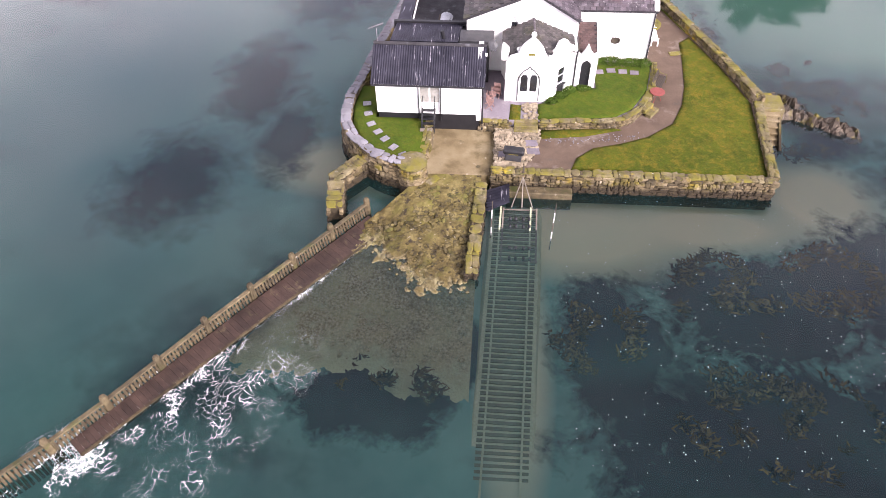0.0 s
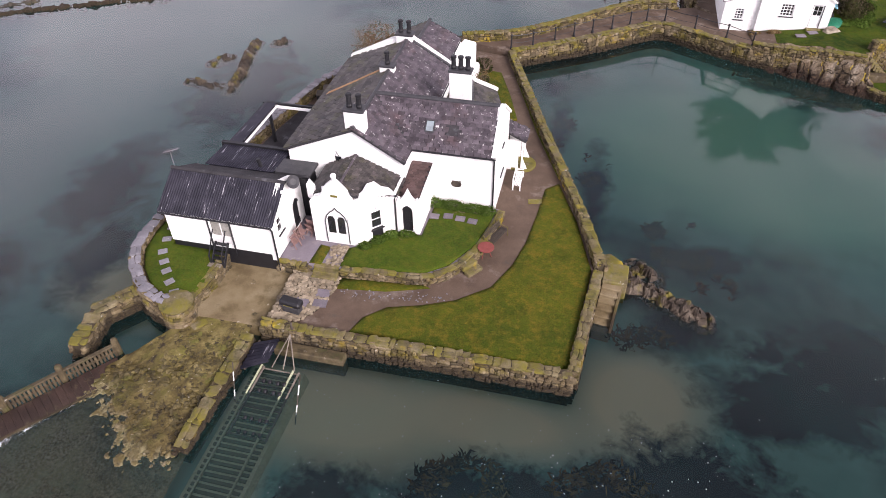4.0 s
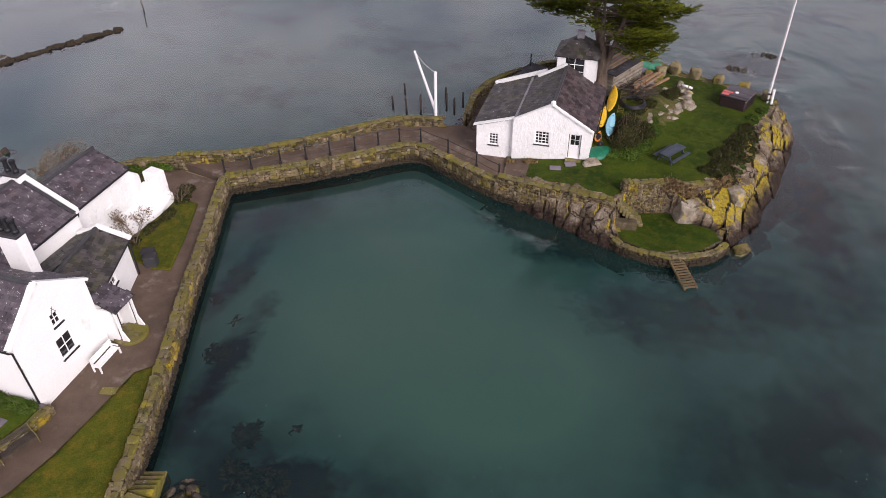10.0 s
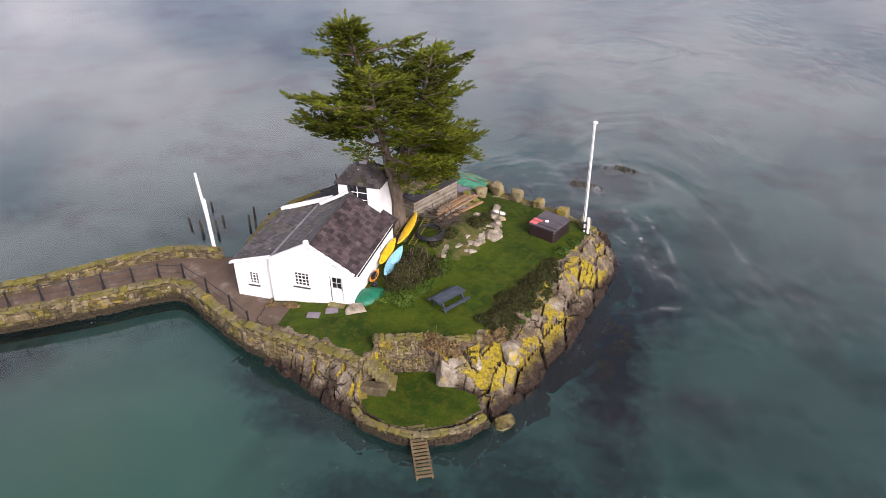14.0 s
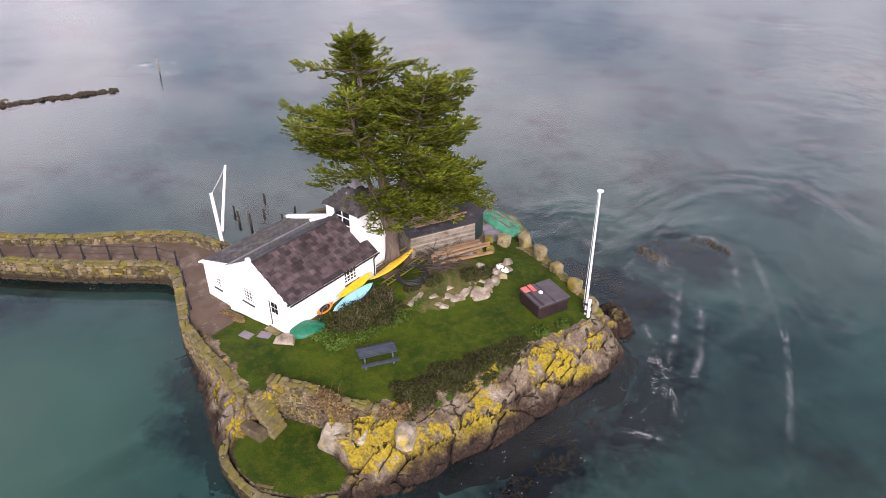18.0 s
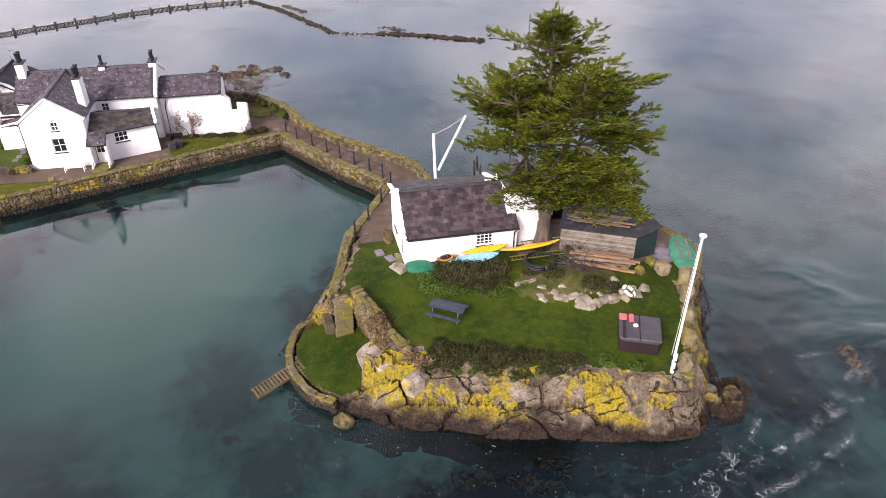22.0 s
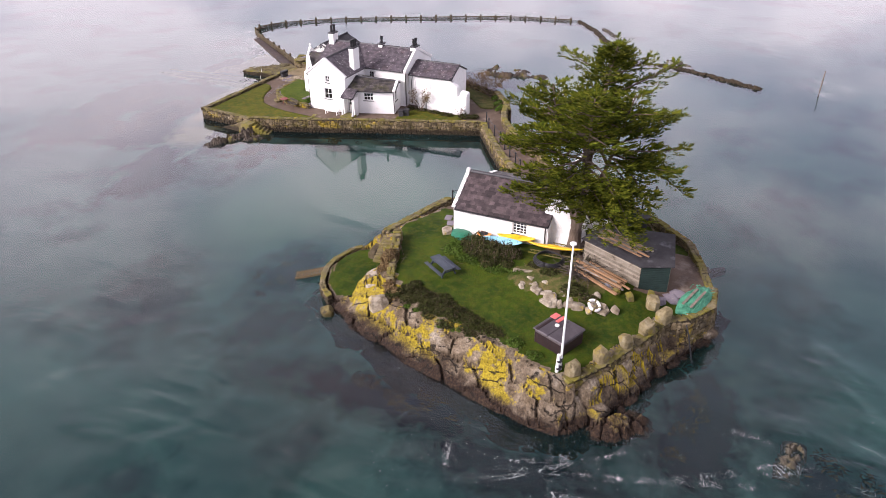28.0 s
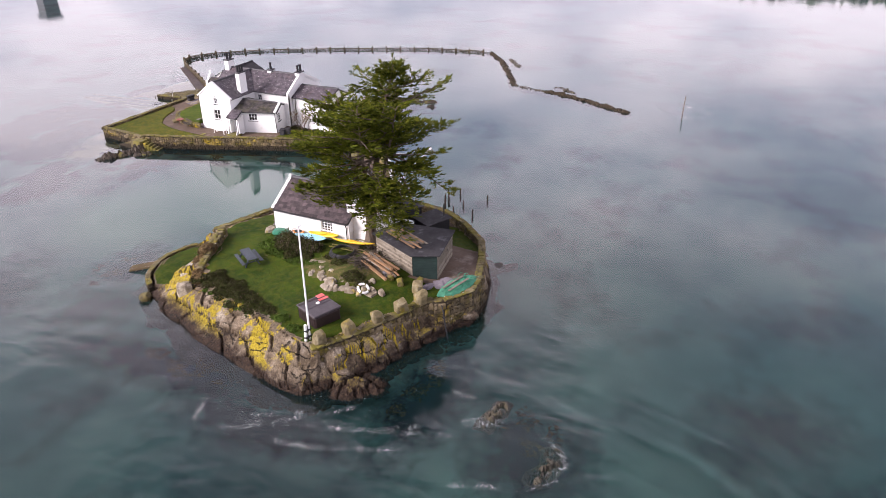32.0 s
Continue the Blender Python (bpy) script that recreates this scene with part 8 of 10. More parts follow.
# long shed of weathered boards with planks stored on its roof
shed = thing("board_shed", (36.3, 90.2, 3.2), "long shed of weathered boards with a dark green end wall", "shed")
SA, SBp, SC, SE, SD = (Vector((*p, 0)) for p in ((35.95, 86.95), (38.25, 91.6), (37.6, 93.5), (33.3, 92.9), (33.9, 88.05)))
mid = (SA + SBp + SC + SE + SD) / 5
part("frame", G().prism([p.lerp(mid, 0.02)[:2] for p in (SA, SBp, SC, SE, SD)], 2.6, 5.12), M["wood_dark"], shed)
for (P0, P1, mat, n) in ((SA, SBp, "shed_board", 12), (SBp, SC, "green_paint", 14), (SC, SE, "shed_board", 12), (SE, SD, "shed_board", 12), (SD, SA, "shed_board", 12)):
    for k in range(n):
        h = 2.15 / n
        z = 3.0 + k * h
        nr = Vector(((P1 - P0).y, -(P1 - P0).x, 0)).normalized()
        part("board", G().beam(P0 + nr * 0.03 + Vector((0, 0, z + h / 2)), P1 + nr * 0.03 + Vector((0, 0, z + h / 2)), 0.035, h * 0.88), M[mat], shed)
rv = [SA + Vector((0.25, -0.3, 5.2)), SBp + Vector((0.3, -0.05, 5.2)), SC + Vector((0.1, 0.3, 5.28)), SE + Vector((-0.25, 0.2, 5.36)), SD + Vector((-0.3, -0.15, 5.32))]
part("roof", G().slab(rv, 0.08), M["felt"], shed)
along_v = (SBp - SA).normalized()
for k in range(11):
    t = 0.18 + 0.055 * k
    p = SA.lerp(SD, t + 0.1)
    ln = rng.uniform(3.4, 4.6)
    o = rng.uniform(0.0, 0.7)
    single("stored_plank", G().beam(p + along_v * o + Vector((0, 0, 5.36 + 0.02 * (k % 2))), p + along_v * (o + ln) + Vector((0, 0, 5.37 + 0.02 * (k % 2))), 0.16, 0.05), M["wood_tan" if k % 3 == 0 else "wood"], "weathered plank stored on the shed roof", "plank", "planks on the shed roof")

# ---- the big cypress ----
def cypress(root, base, seed=5):
    r = random.Random(seed)
    wood, leaves = G(), G()
    b = Vector(base)
    fork = b + Vector((-0.15, 0.05, 3.2))
    stems = [[b, fork, b + Vector((-0.9, 0.2, 6.4)), b + Vector((-1.9, 0.3, 10.0)), Vector((31.5, 86.8, 18.5))],
             [fork - Vector((0, 0, 1)), b + Vector((0.5, 0.2, 4.6)), b + Vector((1.3, 0.5, 8.0)), b + Vector((2.6, 1.0, 13.6))],
             [fork - Vector((0, 0, 1)), b + Vector((0.0, 0.9, 5.2)), b + Vector((0.2, 1.9, 8.0)), b + Vector((0.3, 3.2, 13.2))],
             [fork - Vector((0, 0, 1)), b + Vector((-0.3, -0.9, 5.0)), b + Vector((-0.4, -1.7, 7.5)), b + Vector((-0.6, -2.8, 13.0))]]
    lines = []
    for i, s in enumerate(stems):
        c = curve_through(s, 8)
        n = len(c)
        r0 = 0.52 if i == 0 else 0.30
        wood.tube(c, [r0 * (1 - 0.92 * k / (n - 1)) + 0.02 for k in range(n)], 10)
        lines.append([Vector(p) for p in c])
    for k in range(6):
        a = 2 * math.pi * k / 6 + 0.3
        wood.tube([b + Vector((0.8 * math.cos(a), 0.8 * math.sin(a), -0.35)), b + Vector((0.36 * math.cos(a), 0.36 * math.sin(a), 0.5)), b + Vector((0.1 * math.cos(a), 0.1 * math.sin(a), 2.4))], [0.2, 0.26, 0.2], 7)

    def tuft(p, d, size, n):
        """A tapering sprig of scale leaves at p along d, flat with upturned tips."""
        d = d.normalized()
        s = d.cross(Vector((0, 0, 1))).normalized()
        for _ in range(n):
            u, v = r.random(), r.uniform(-1, 1)
            q = p + d * (u * size) + s * (v * 0.26 * size * (1 - 0.75 * u)) + Vector((0, 0, r.gauss(0, 0.035) + 0.16 * size * u * u))
            dirv = (d * r.uniform(0.7, 1.0) + s * v * r.uniform(0.3, 0.9) + Vector((0, 0, r.uniform(0.0, 0.55)))).normalized()
            w = dirv.cross(Vector((r.uniform(-0.6, 0.6), r.uniform(-0.6, 0.6), 1))).normalized() * r.uniform(0.028, 0.058)
            ln = r.uniform(0.15, 0.33)
            leaves.add([q - w, q + w, q + dirv * ln * 0.6 + w * 0.8, q + dirv * ln, q + dirv * ln * 0.55 - w * 0.9], [(0, 1, 2, 3, 4)])

    def limb(p, a, reach, rise, droop, dense=1.0):
        d = Vector((math.cos(a), math.sin(a), 0))
        side = Vector((-d.y, d.x, 0))
        sway = r.gauss(0, 0.10) * reach

        def at(u):
            return p + d * (reach * u) + side * (sway * u * u) + Vector((0, 0, reach * (rise * u - droop * u * u) + 0.05 * reach * max(0, u - 0.75) * 4))
        n = max(3, int(reach * 2))
        wood.tube([at(k / n) for k in range(n + 1)], [max(0.012, (0.03 + 0.014 * reach) * (1 - 0.85 * k / n)) for k in range(n + 1)], 5)
        u = 0.26 if reach > 2.5 else 0.08
        sgn = r.choice((-1, 1))
        while u < 1.0:
            q = at(u)
            ln = min(1.9, 0.35 + 0.34 * reach * (1.06 - u)) * r.uniform(0.7, 1.2)
            ba = a + sgn * r.uniform(0.5, 1.05)
            bd = Vector((math.cos(ba), math.sin(ba), r.uniform(-0.10, 0.16) - 0.35 * droop))
            m = max(2, int(ln / 0.34))
            for j in range(m):
                t = (j + 0.5) / m
                qa = ba + r.gauss(0, 0.45)
                tuft(q + bd * (ln * t) + Vector((0, 0, r.gauss(0, 0.05))), Vector((math.cos(qa), math.sin(qa), r.uniform(-0.1, 0.25) - 0.4 * droop)), r.uniform(0.55, 0.85), int(19 * dense))
            sgn = -sgn
            u += 0.21 / max(1.0, reach) * r.uniform(0.8, 1.3)
        tuft(at(0.93), d + Vector((0, 0, 0.25)), 0.9, int(32 * dense))

    def spread(z):
        """How far the crown reaches at a height over the sea."""
        pts = ((6.0, 3.6), (8.0, 5.6), (10.0, 6.3), (12.0, 6.7), (14.4, 6.6), (15.6, 6.1), (16.6, 5.0), (17.4, 3.2), (18.6, 0.5))
        for (z0, v0), (z1, v1) in zip(pts, pts[1:]):
            if z <= z1:
                return v0 + (v1 - v0) * max(0, (z - z0) / (z1 - z0))
        return 0.4

    axis = Vector((34.5, 86.3, 0))
    for k in range(215):
        line = lines[(0, 1, 2, 0, 3, 1, 0, 2, 3)[k % 9]]
        t = 0.30 + 0.70 * r.random() ** 0.85
        p = line[min(len(line) - 1, int(t * (len(line) - 1)))]
        out = (p.xy - axis.xy.lerp(lines[0][-1].xy, min(1.0, max(0.0, (p.z - 14.5) / 3.0))))
        a = r.uniform(0, 2 * math.pi) if out.length < 0.8 or r.random() < 0.35 else math.atan2(out.y, out.x) + r.gauss(0, 0.95)
        east = math.cos(a - 0.5)          # most towards the east, where the crown hangs low
        if p.z < 10.2 - 3.2 * max(0, east) or (p.z + 0.5 * k % 0.4) % 1.25 > 0.72:
            continue
        rise = r.uniform(0.0, 0.20) + (0.25 if p.z > 14.5 else 0)
        full = spread(min(18.4, p.z + 0.6))
        away = out.x * math.cos(a) + out.y * math.sin(a)
        rim = math.sqrt(max(0.05, full * full - out.length_squared + away * away)) - away
        limb(p, a, min(full * 1.25, max(0.5, rim * r.choice((0.6, 0.78, 0.88, 0.95, 1.0)))), rise, r.uniform(0.0, 0.06))
    # leader
    tip = lines[0]
    for k in range(46):
        u = k / 45
        p = tip[-1].lerp(tip[int(len(tip) * 0.70)], u)
        limb(p, 2.4 * k, 0.35 + 1.6 * u ** 0.9, 0.45 - 0.2 * u, 0.0)
    tuft(tip[-1], Vector((0.02, 0, 1)), 0.8, 40)
    top2 = lines[1]
    for k in range(22):
        u = k / 21
        limb(top2[-1].lerp(top2[int(len(top2) * 0.72)], u), 2.4 * k + 1, 0.5 + 2.4 * u, 0.4, 0.0)
    tuft(top2[-1], Vector((0.3, 0.1, 1)), 0.9, 40)
    for line in lines[2:]:
        for k in range(16):
            u = k / 15
            limb(line[-1].lerp(line[int(len(line) * 0.74)], u), 2.4 * k + 2, 0.5 + 2.3 * u, 0.4, 0.0)
    # boughs that hang down on the north-east side
    for k in range(12):
        a = 0.75 + r.gauss(0, 0.55)
        p = lines[1 + k % 2][int(len(lines[1]) * r.uniform(0.45, 0.8))]
        limb(p, a, r.uniform(3.6, 5.6), r.uniform(-0.1, 0.1), r.uniform(0.35, 0.8), 0.9)
    for k in range(4):
        a = 0.1 + r.gauss(0, 0.5)
        p = lines[(1, 3)[k % 2]][int(len(lines[1]) * r.uniform(0.35, 0.6))]
        limb(p, a, r.uniform(2.0, 3.4), 0.0, r.uniform(0.3, 0.8), 0.9)
    part("trunk", wood, M["bark"], root, smooth=True)
    part("crown", leaves, M["cypress"], root, fix=False)
    return len(leaves.f)


tree = thing("cypress_tree", (35.1, 85.9, 3.1), "tall spreading cypress with layered dark green foliage and forked trunk", "tree")
cypress(tree, (35.1, 85.9, 3.1))


# ---- plants ----
def leafy(g, blobs, count, size, seed, flat=0.5, upright=0.3):
    """Small leaves scattered over and in lumpy ellipsoids: blobs of (x, y, z, rx, ry, rz)."""
    r = random.Random(seed)
    vol = [b[3] * b[4] for b in blobs]
    for _ in range(count):
        x, y, z, a, b, c = r.choices(blobs, vol)[0]
        d = Vector((r.gauss(0, 1), r.gauss(0, 1), abs(r.gauss(0, 0.8)))).normalized()
        k = r.uniform(0.72, 1.06) * (1 + 0.28 * noise.noise((x + d.x * a * 1.3, y + d.y * b * 1.3, seed)))
        p = Vector((x + d.x * a * k, y + d.y * b * k, z + d.z * c * k))
        t = Vector((r.gauss(0, 1), r.gauss(0, 1), r.gauss(upright, flat))).normalized()
        s = t.cross(d + Vector((r.gauss(0, 0.4), r.gauss(0, 0.4), r.gauss(0, 0.4))))
        s = s.normalized() * size * r.uniform(0.25, 0.5)
        ln = size * r.uniform(0.7, 1.4)
        g.add([p - s, p + s, p + t * ln * 0.7 + s * 0.6, p + t * ln], [(0, 1, 2, 3)])


def twigs(g, x, y, z, spread, height, n, seed, rad=0.014):
    r = random.Random(seed)
    for _ in range(n):
        a = r.uniform(0, 2 * math.pi)
        q = Vector((x + r.gauss(0, spread * 0.45), y + r.gauss(0, spread * 0.45), z))
        d = Vector((math.cos(a) * spread * r.uniform(0.2, 0.7), math.sin(a) * spread * r.uniform(0.2, 0.7), height * r.uniform(0.5, 1.0)))
        g.tube([q, q + d * 0.5 + Vector((r.gauss(0, 0.08), r.gauss(0, 0.08), 0.05)), q + d], [rad, rad * 0.8, rad * 0.4], 4, False)


def bush(name, blobs, count, size, mat, label, seed, twig=0):
    x, y, z = blobs[0][:3]
    root = thing(name, (x, y, z), label, "bush")
    g = G()
    leafy(g, blobs, count, size, seed)
    part("foliage", g, M[mat], root, fix=False)
    t = G()
    for k, b in enumerate(blobs):
        twigs(t, b[0], b[1], b[2] - 0.1, max(b[3], b[4]), b[5] * 1.25, 10 + twig, seed + k)
    tagged(part("undergrowth", t, M["twig"], root, fix=False), kind="stuff")
    return root


def thicket(line, width, n, size, height, z, seed):
    """Many small uneven clumps along a line, as (x, y, z, rx, ry, rz)."""
    r = random.Random(seed)
    out = []
    for k in range(n):
        t = (k + r.random()) / n * (len(line) - 1)
        i = min(int(t), len(line) - 2)
        a, b = Vector(line[i]), Vector(line[i + 1])
        p = a.lerp(b, t - i)
        o = r.gauss(0, width * 0.5)
        d = (b - a).normalized()
        q = size * r.uniform(0.5, 1.15)
        out.append((p.x - d.y * o, p.y + d.x * o, z + r.uniform(-0.12, 0.06), q, q * r.uniform(0.7, 1.3), height * r.uniform(0.5, 1.1) * max(0.45, 1 - abs(o) / (width * 1.3))))
    return out


gz = ground_z
bush("bramble_bush", thicket([(37.4, 78.3), (37.8, 79.6), (38.1, 80.8), (38.3, 82.2)], 1.1, 52, 0.70, 1.25, 3.2, 71), 19000, 0.13, "bush", "dense dark bramble bush beside the cottage", 21, 4)
bush("low_ivy_bank", [(38.3, 77.2, 3.0, 0.9, 0.9, 0.28), (39.2, 79.0, 3.0, 0.8, 1.3, 0.3), (39.6, 81.2, 3.05, 0.8, 1.3, 0.32), (39.9, 83.2, 3.1, 0.6, 1.0, 0.3), (36.9, 76.9, 3.0, 1.0, 0.7, 0.25)], 5200, 0.13, "ivy", "low leafy green bank below the brambles", 22)
bush("cliff_bramble", thicket([(44.7, 75.6), (45.3, 77.4), (45.9, 79.4), (46.6, 81.4), (47.0, 83.0), (47.4, 84.4)], 0.9, 95, 0.62, 0.55, 2.9, 72), 30000, 0.12, "bush", "long dark bramble thicket along the cliff edge", 23, 2)
bush("cliff_grass", thicket([(46.2, 77.0), (47.0, 79.4), (47.7, 82.0), (48.1, 84.0), (48.6, 86.0)], 0.4, 26, 0.3, 0.3, 2.75, 73), 4200, 0.12, "ivy", "tufts of green growth at the cliff edge", 75, 2)
bush("dead_bracken", [(41.6, 73.0, 3.0, 0.9, 0.6, 0.75), (42.8, 73.2, 2.6, 0.7, 0.6, 0.6)], 2600, 0.16, "bracken", "rust-brown dead bracken over the broken wall", 24, 40)
bush("dead_bracken", [(45.4, 75.3, 2.7, 0.6, 0.6, 0.5), (44.6, 74.6, 2.7, 0.5, 0.4, 0.5)], 1500, 0.15, "bracken", "rust-brown dead bracken on the cliff top", 25, 34)
bush("dry_tuft", [(29.6, 75.2, 2.0, 0.7, 0.35, 0.3), (31.0, 75.1, 2.35, 0.7, 0.3, 0.3)], 900, 0.12, "bracken", "dry tuft at the foot of the cottage wall", 26)
bush("ivy_clump", [(47.9, 85.6, 3.1, 0.6, 0.6, 0.35), (48.6, 87.1, 3.1, 0.5, 0.6, 0.3)], 1200, 0.12, "ivy", "green shrubby clump by the cliff edge", 27)
bush("rockery_scrub", [(39.4, 85.4, 3.4, 0.7, 0.9, 0.5), (40.9, 87.4, 3.5, 0.7, 0.9, 0.5), (41.4, 88.6, 3.4, 0.5, 0.6, 0.4), (38.6, 84.0, 3.3, 0.6, 0.7, 0.4)], 3200, 0.12, "bush", "scrubby growth among the rockery stones", 28, 10)
bush("trunk_ivy", [(36.0, 87.6, 3.3, 0.5, 0.5, 0.6), (35.6, 85.6, 3.2, 0.6, 0.6, 0.4)], 1100, 0.12, "bush", "dark scrub under the cypress", 29)
# house island
bush("clipped_hedge", [(6.9, 44.45, 2.1, 0.8, 0.4, 0.45), (8.2, 44.4, 2.1, 0.9, 0.42, 0.45), (9.5, 44.35, 2.1, 0.9, 0.42, 0.42), (10.4, 44.3, 2.1, 0.6, 0.4, 0.35)], 4200, 0.09, "ivy", "low clipped green hedge under the oval window", 31)
bush("border_plants", [(3.8, 39.5, 2.1, 0.45, 0.35, 0.22), (4.4, 40.2, 2.1, 0.5, 0.4, 0.25), (5.0, 40.9, 2.1, 0.5, 0.4, 0.3), (6.0, 41.1, 2.1, 0.6, 0.3, 0.22)], 2200, 0.1, "ivy", "leafy green border at the foot of the gothic bay", 32)
bush("shrub_border", [(6.4, 57.0, 1.6, 0.5, 0.5, 0.25), (6.4, 58.6, 1.6, 0.4, 0.8, 0.28), (6.6, 60.4, 1.6, 0.4, 0.9, 0.32), (6.8, 62.2, 1.6, 0.45, 0.9, 0.36), (6.6, 64.4, 1.6, 0.6, 0.8, 0.40), (6.2, 65.6, 1.6, 0.7, 0.6, 0.35)], 3200, 0.11, "bush", "straggling low border against the north block", 33, 16)
bush("wall_ivy", [(0.8, 66.7, 1.9, 1.1, 0.4, 0.26), (2.6, 67.6, 1.9, 1.2, 0.4, 0.26), (-1.2, 65.6, 1.8, 0.9, 0.5, 0.26)], 2200, 0.12, "ivy", "mossy ivy on the north garden wall", 34)
lawn("lawn_northwest", [(-5.6, 58.0), (-2.4, 56.6), (-0.4, 57.0), (-0.4, 62.5), (2.5, 65.0), (2.2, 66.6), (0.2, 66.4), (-2.2, 64.2), (-4.4, 60.7)], 1.3, 1.62, M["rough_grass"], "rough grass behind the north block")


def bare_tree(name, base, height, spread, seed, label, trunk=0.09, levels=4, buds=None):
    r = random.Random(seed)
    wood, bits = G(), G()

    def grow(p, d, ln, rad, lev):
        q = p + d * ln * 0.5 + Vector((r.gauss(0, 0.06), r.gauss(0, 0.06), 0)) * ln
        e = p + d * ln
        wood.tube([p, q, e], [rad, rad * 0.8, rad * 0.6], 5 if lev > 1 else 3, False)
        if lev == 0:
            if buds:
                for _ in range(3):
                    o = e + Vector((r.gauss(0, 0.08), r.gauss(0, 0.08), r.gauss(0, 0.08)))
                    s = Vector((r.gauss(0, 1), r.gauss(0, 1), r.gauss(0, 1))).normalized() * 0.05
                    t = Vector((r.gauss(0, 1), r.gauss(0, 1), r.gauss(0, 1))).normalized() * 0.09
                    bits.add([o - s, o + s, o + t], [(0, 1, 2)])
            return
        for k in range(3 if lev > 1 else 4):
            a = r.uniform(0, 2 * math.pi)
            nd = (d + Vector((math.cos(a), math.sin(a), r.uniform(-0.1, 0.45))) * r.uniform(0.45, 0.9) * spread).normalized()
            grow(e if k else q, nd, ln * r.uniform(0.6, 0.85), rad * 0.55, lev - 1)

    b = Vector(base)
    for k in range(3):
        a = 2 * math.pi * k / 3 + 0.4
        grow(b, Vector((math.cos(a) * 0.55 * spread, math.sin(a) * 0.55 * spread, 1)).normalized(), height * 0.38, trunk, levels)
    root = thing(name, base, label, "tree")
    tagged(part("bough", wood, M["twig"], root, fix=False), kind="stuff")
    if buds:
        tagged(part("leaves", bits, M[buds], root, fix=False), kind="stuff")


bare_tree("bare_tree", (-3.0, 63.8, 1.5), 3.6, 1.85, 41, "wide bare winter tree at the north wall", 0.10, 5, "bracken")
bare_tree("bare_shrub", (6.6, 58.6, 1.55), 2.6, 0.8, 42, "small bare shrub against the white wall", 0.05, 4, "bracken")
bare_tree("bare_shrub", (6.7, 63.9, 1.6), 1.5, 0.8, 43, "thin bare shrub by the buttresses", 0.04, 4)

# ---- things on the house island ----
# cobbled patch with slate slabs, beside the apron
COB = [(0.15, 33.3), (1.95, 33.4), (2.65, 34.4), (3.05, 36.0), (3.05, 37.2), (1.2, 37.25), (0.15, 37.2)]
cob = thing("cobbled_patch", (1.5, 35.3, 1.48), "patch of pale cobbles bedded in earth beside the apron", "paving")
part("bed", G().prism(COB, 1.3, 1.50), M["mortar"], cob)
pos, tries = [], 0
while len(pos) < 330 and tries < 9000:
    tries += 1
    x, y = rng.uniform(0.1, 3.1), rng.uniform(33.3, 37.3)
    if inside(COB, np.array([x]), np.array([y]))[0] and all((x - a) ** 2 + (y - b) ** 2 > 0.021 for a, b in pos):
        if not any(abs(x - a) < 0.42 and abs(y - b) < 0.34 for a, b in ((2.5, 35.7), (2.6, 34.9), (1.55, 34.75), (0.75, 34.5))):
            pos.append((x, y))
STONE_PALE = []
for me in STONES[:4]:
    c = me.copy()
    c.materials.clear()
    c.materials.append(M["cobble"])
    STONE_PALE.append(c)
for x, y in pos[:300]:
    s = rng.uniform(0.16, 0.27)
    piece("cobble", rng.choice(STONE_PALE), cob, pose(x, y, 1.53, 0, 0, rng.uniform(0, 360)) @ Matrix.Diagonal((s * 1.1, s * 0.82, 0.12, 1)))
slab_things("slate_slab", [(2.5, 35.7, 1.53, 4), (2.6, 34.9, 1.53, 8), (1.55, 34.75, 1.53, -5), (0.75, 34.5, 1.53, 10)], M["paving"], "mauve slate slab set among cobbles", 0.8, 0.62, "slate slabs in the cobbles")
steps = thing("terrace_steps", (2.2, 37.2, 1.5), "rough stone steps up to the terrace", "steps")
for k in range(3):
    part("step", G().box((1.35, 36.75 + 0.28 * k, 1.4), (2.9, 37.1 + 0.28 * k, 1.68 + 0.17 * k)), M["coping"], steps, bevel=0.03)
for k in range(60):
    x, y = 1.9 + rng.uniform(0, 0.95), 37.6 + rng.uniform(0, 1.7)
    s = rng.uniform(0.16, 0.26)
    piece("cobble", rng.choice(STONE_PALE), cob, pose(x, y, 2.02, 0, 0, rng.uniform(0, 360)) @ Matrix.Diagonal((s * 1.15, s * 0.85, 0.14, 1)))
pebbles = G()
for k in range(70):
    x, y = rng.uniform(3.4, 9.5), 0
    y = 36.15 + 0.02 * (x - 3.4) ** 2 + rng.gauss(0, 0.22)
    s = rng.uniform(0.03, 0.075)
    add_stone(pebbles, pose(x, y, 1.50, 0, 0, rng.uniform(0, 360)) @ Matrix.Diagonal((s * 1.4, s, s, 1)))
single("pebbles", pebbles, M["slate_coping"], "pale pebbles strewn on the path", "pebbles", kind="stuff", fix=False)

# black barbecue under its cover
bbq = thing("barbecue", (1.35, 34.0, 1.5), "black covered barbecue beside the south wall", "barbecue")
part("cover", G().box((-0.65, -0.3, 0.55), (0.65, 0.3, 0.95), pose(1.35, 34.0, 1.5, 0, 0, -8)), M["black"], bbq, bevel=0.1)
part("body", G().box((-0.5, -0.25, 0.1), (0.5, 0.25, 0.55), pose(1.35, 34.0, 1.5, 0, 0, -8)), M["lead"], bbq, bevel=0.03)
for a in (-0.45, 0.45):
    for b in (-0.2, 0.2):
        p = pose(1.35, 34.0, 1.5, 0, 0, -8) @ Vector((a, b, 0))
        part("leg", G().tube([p, p + Vector((0, 0, 0.5))], 0.025, 6), M["lead"], bbq)
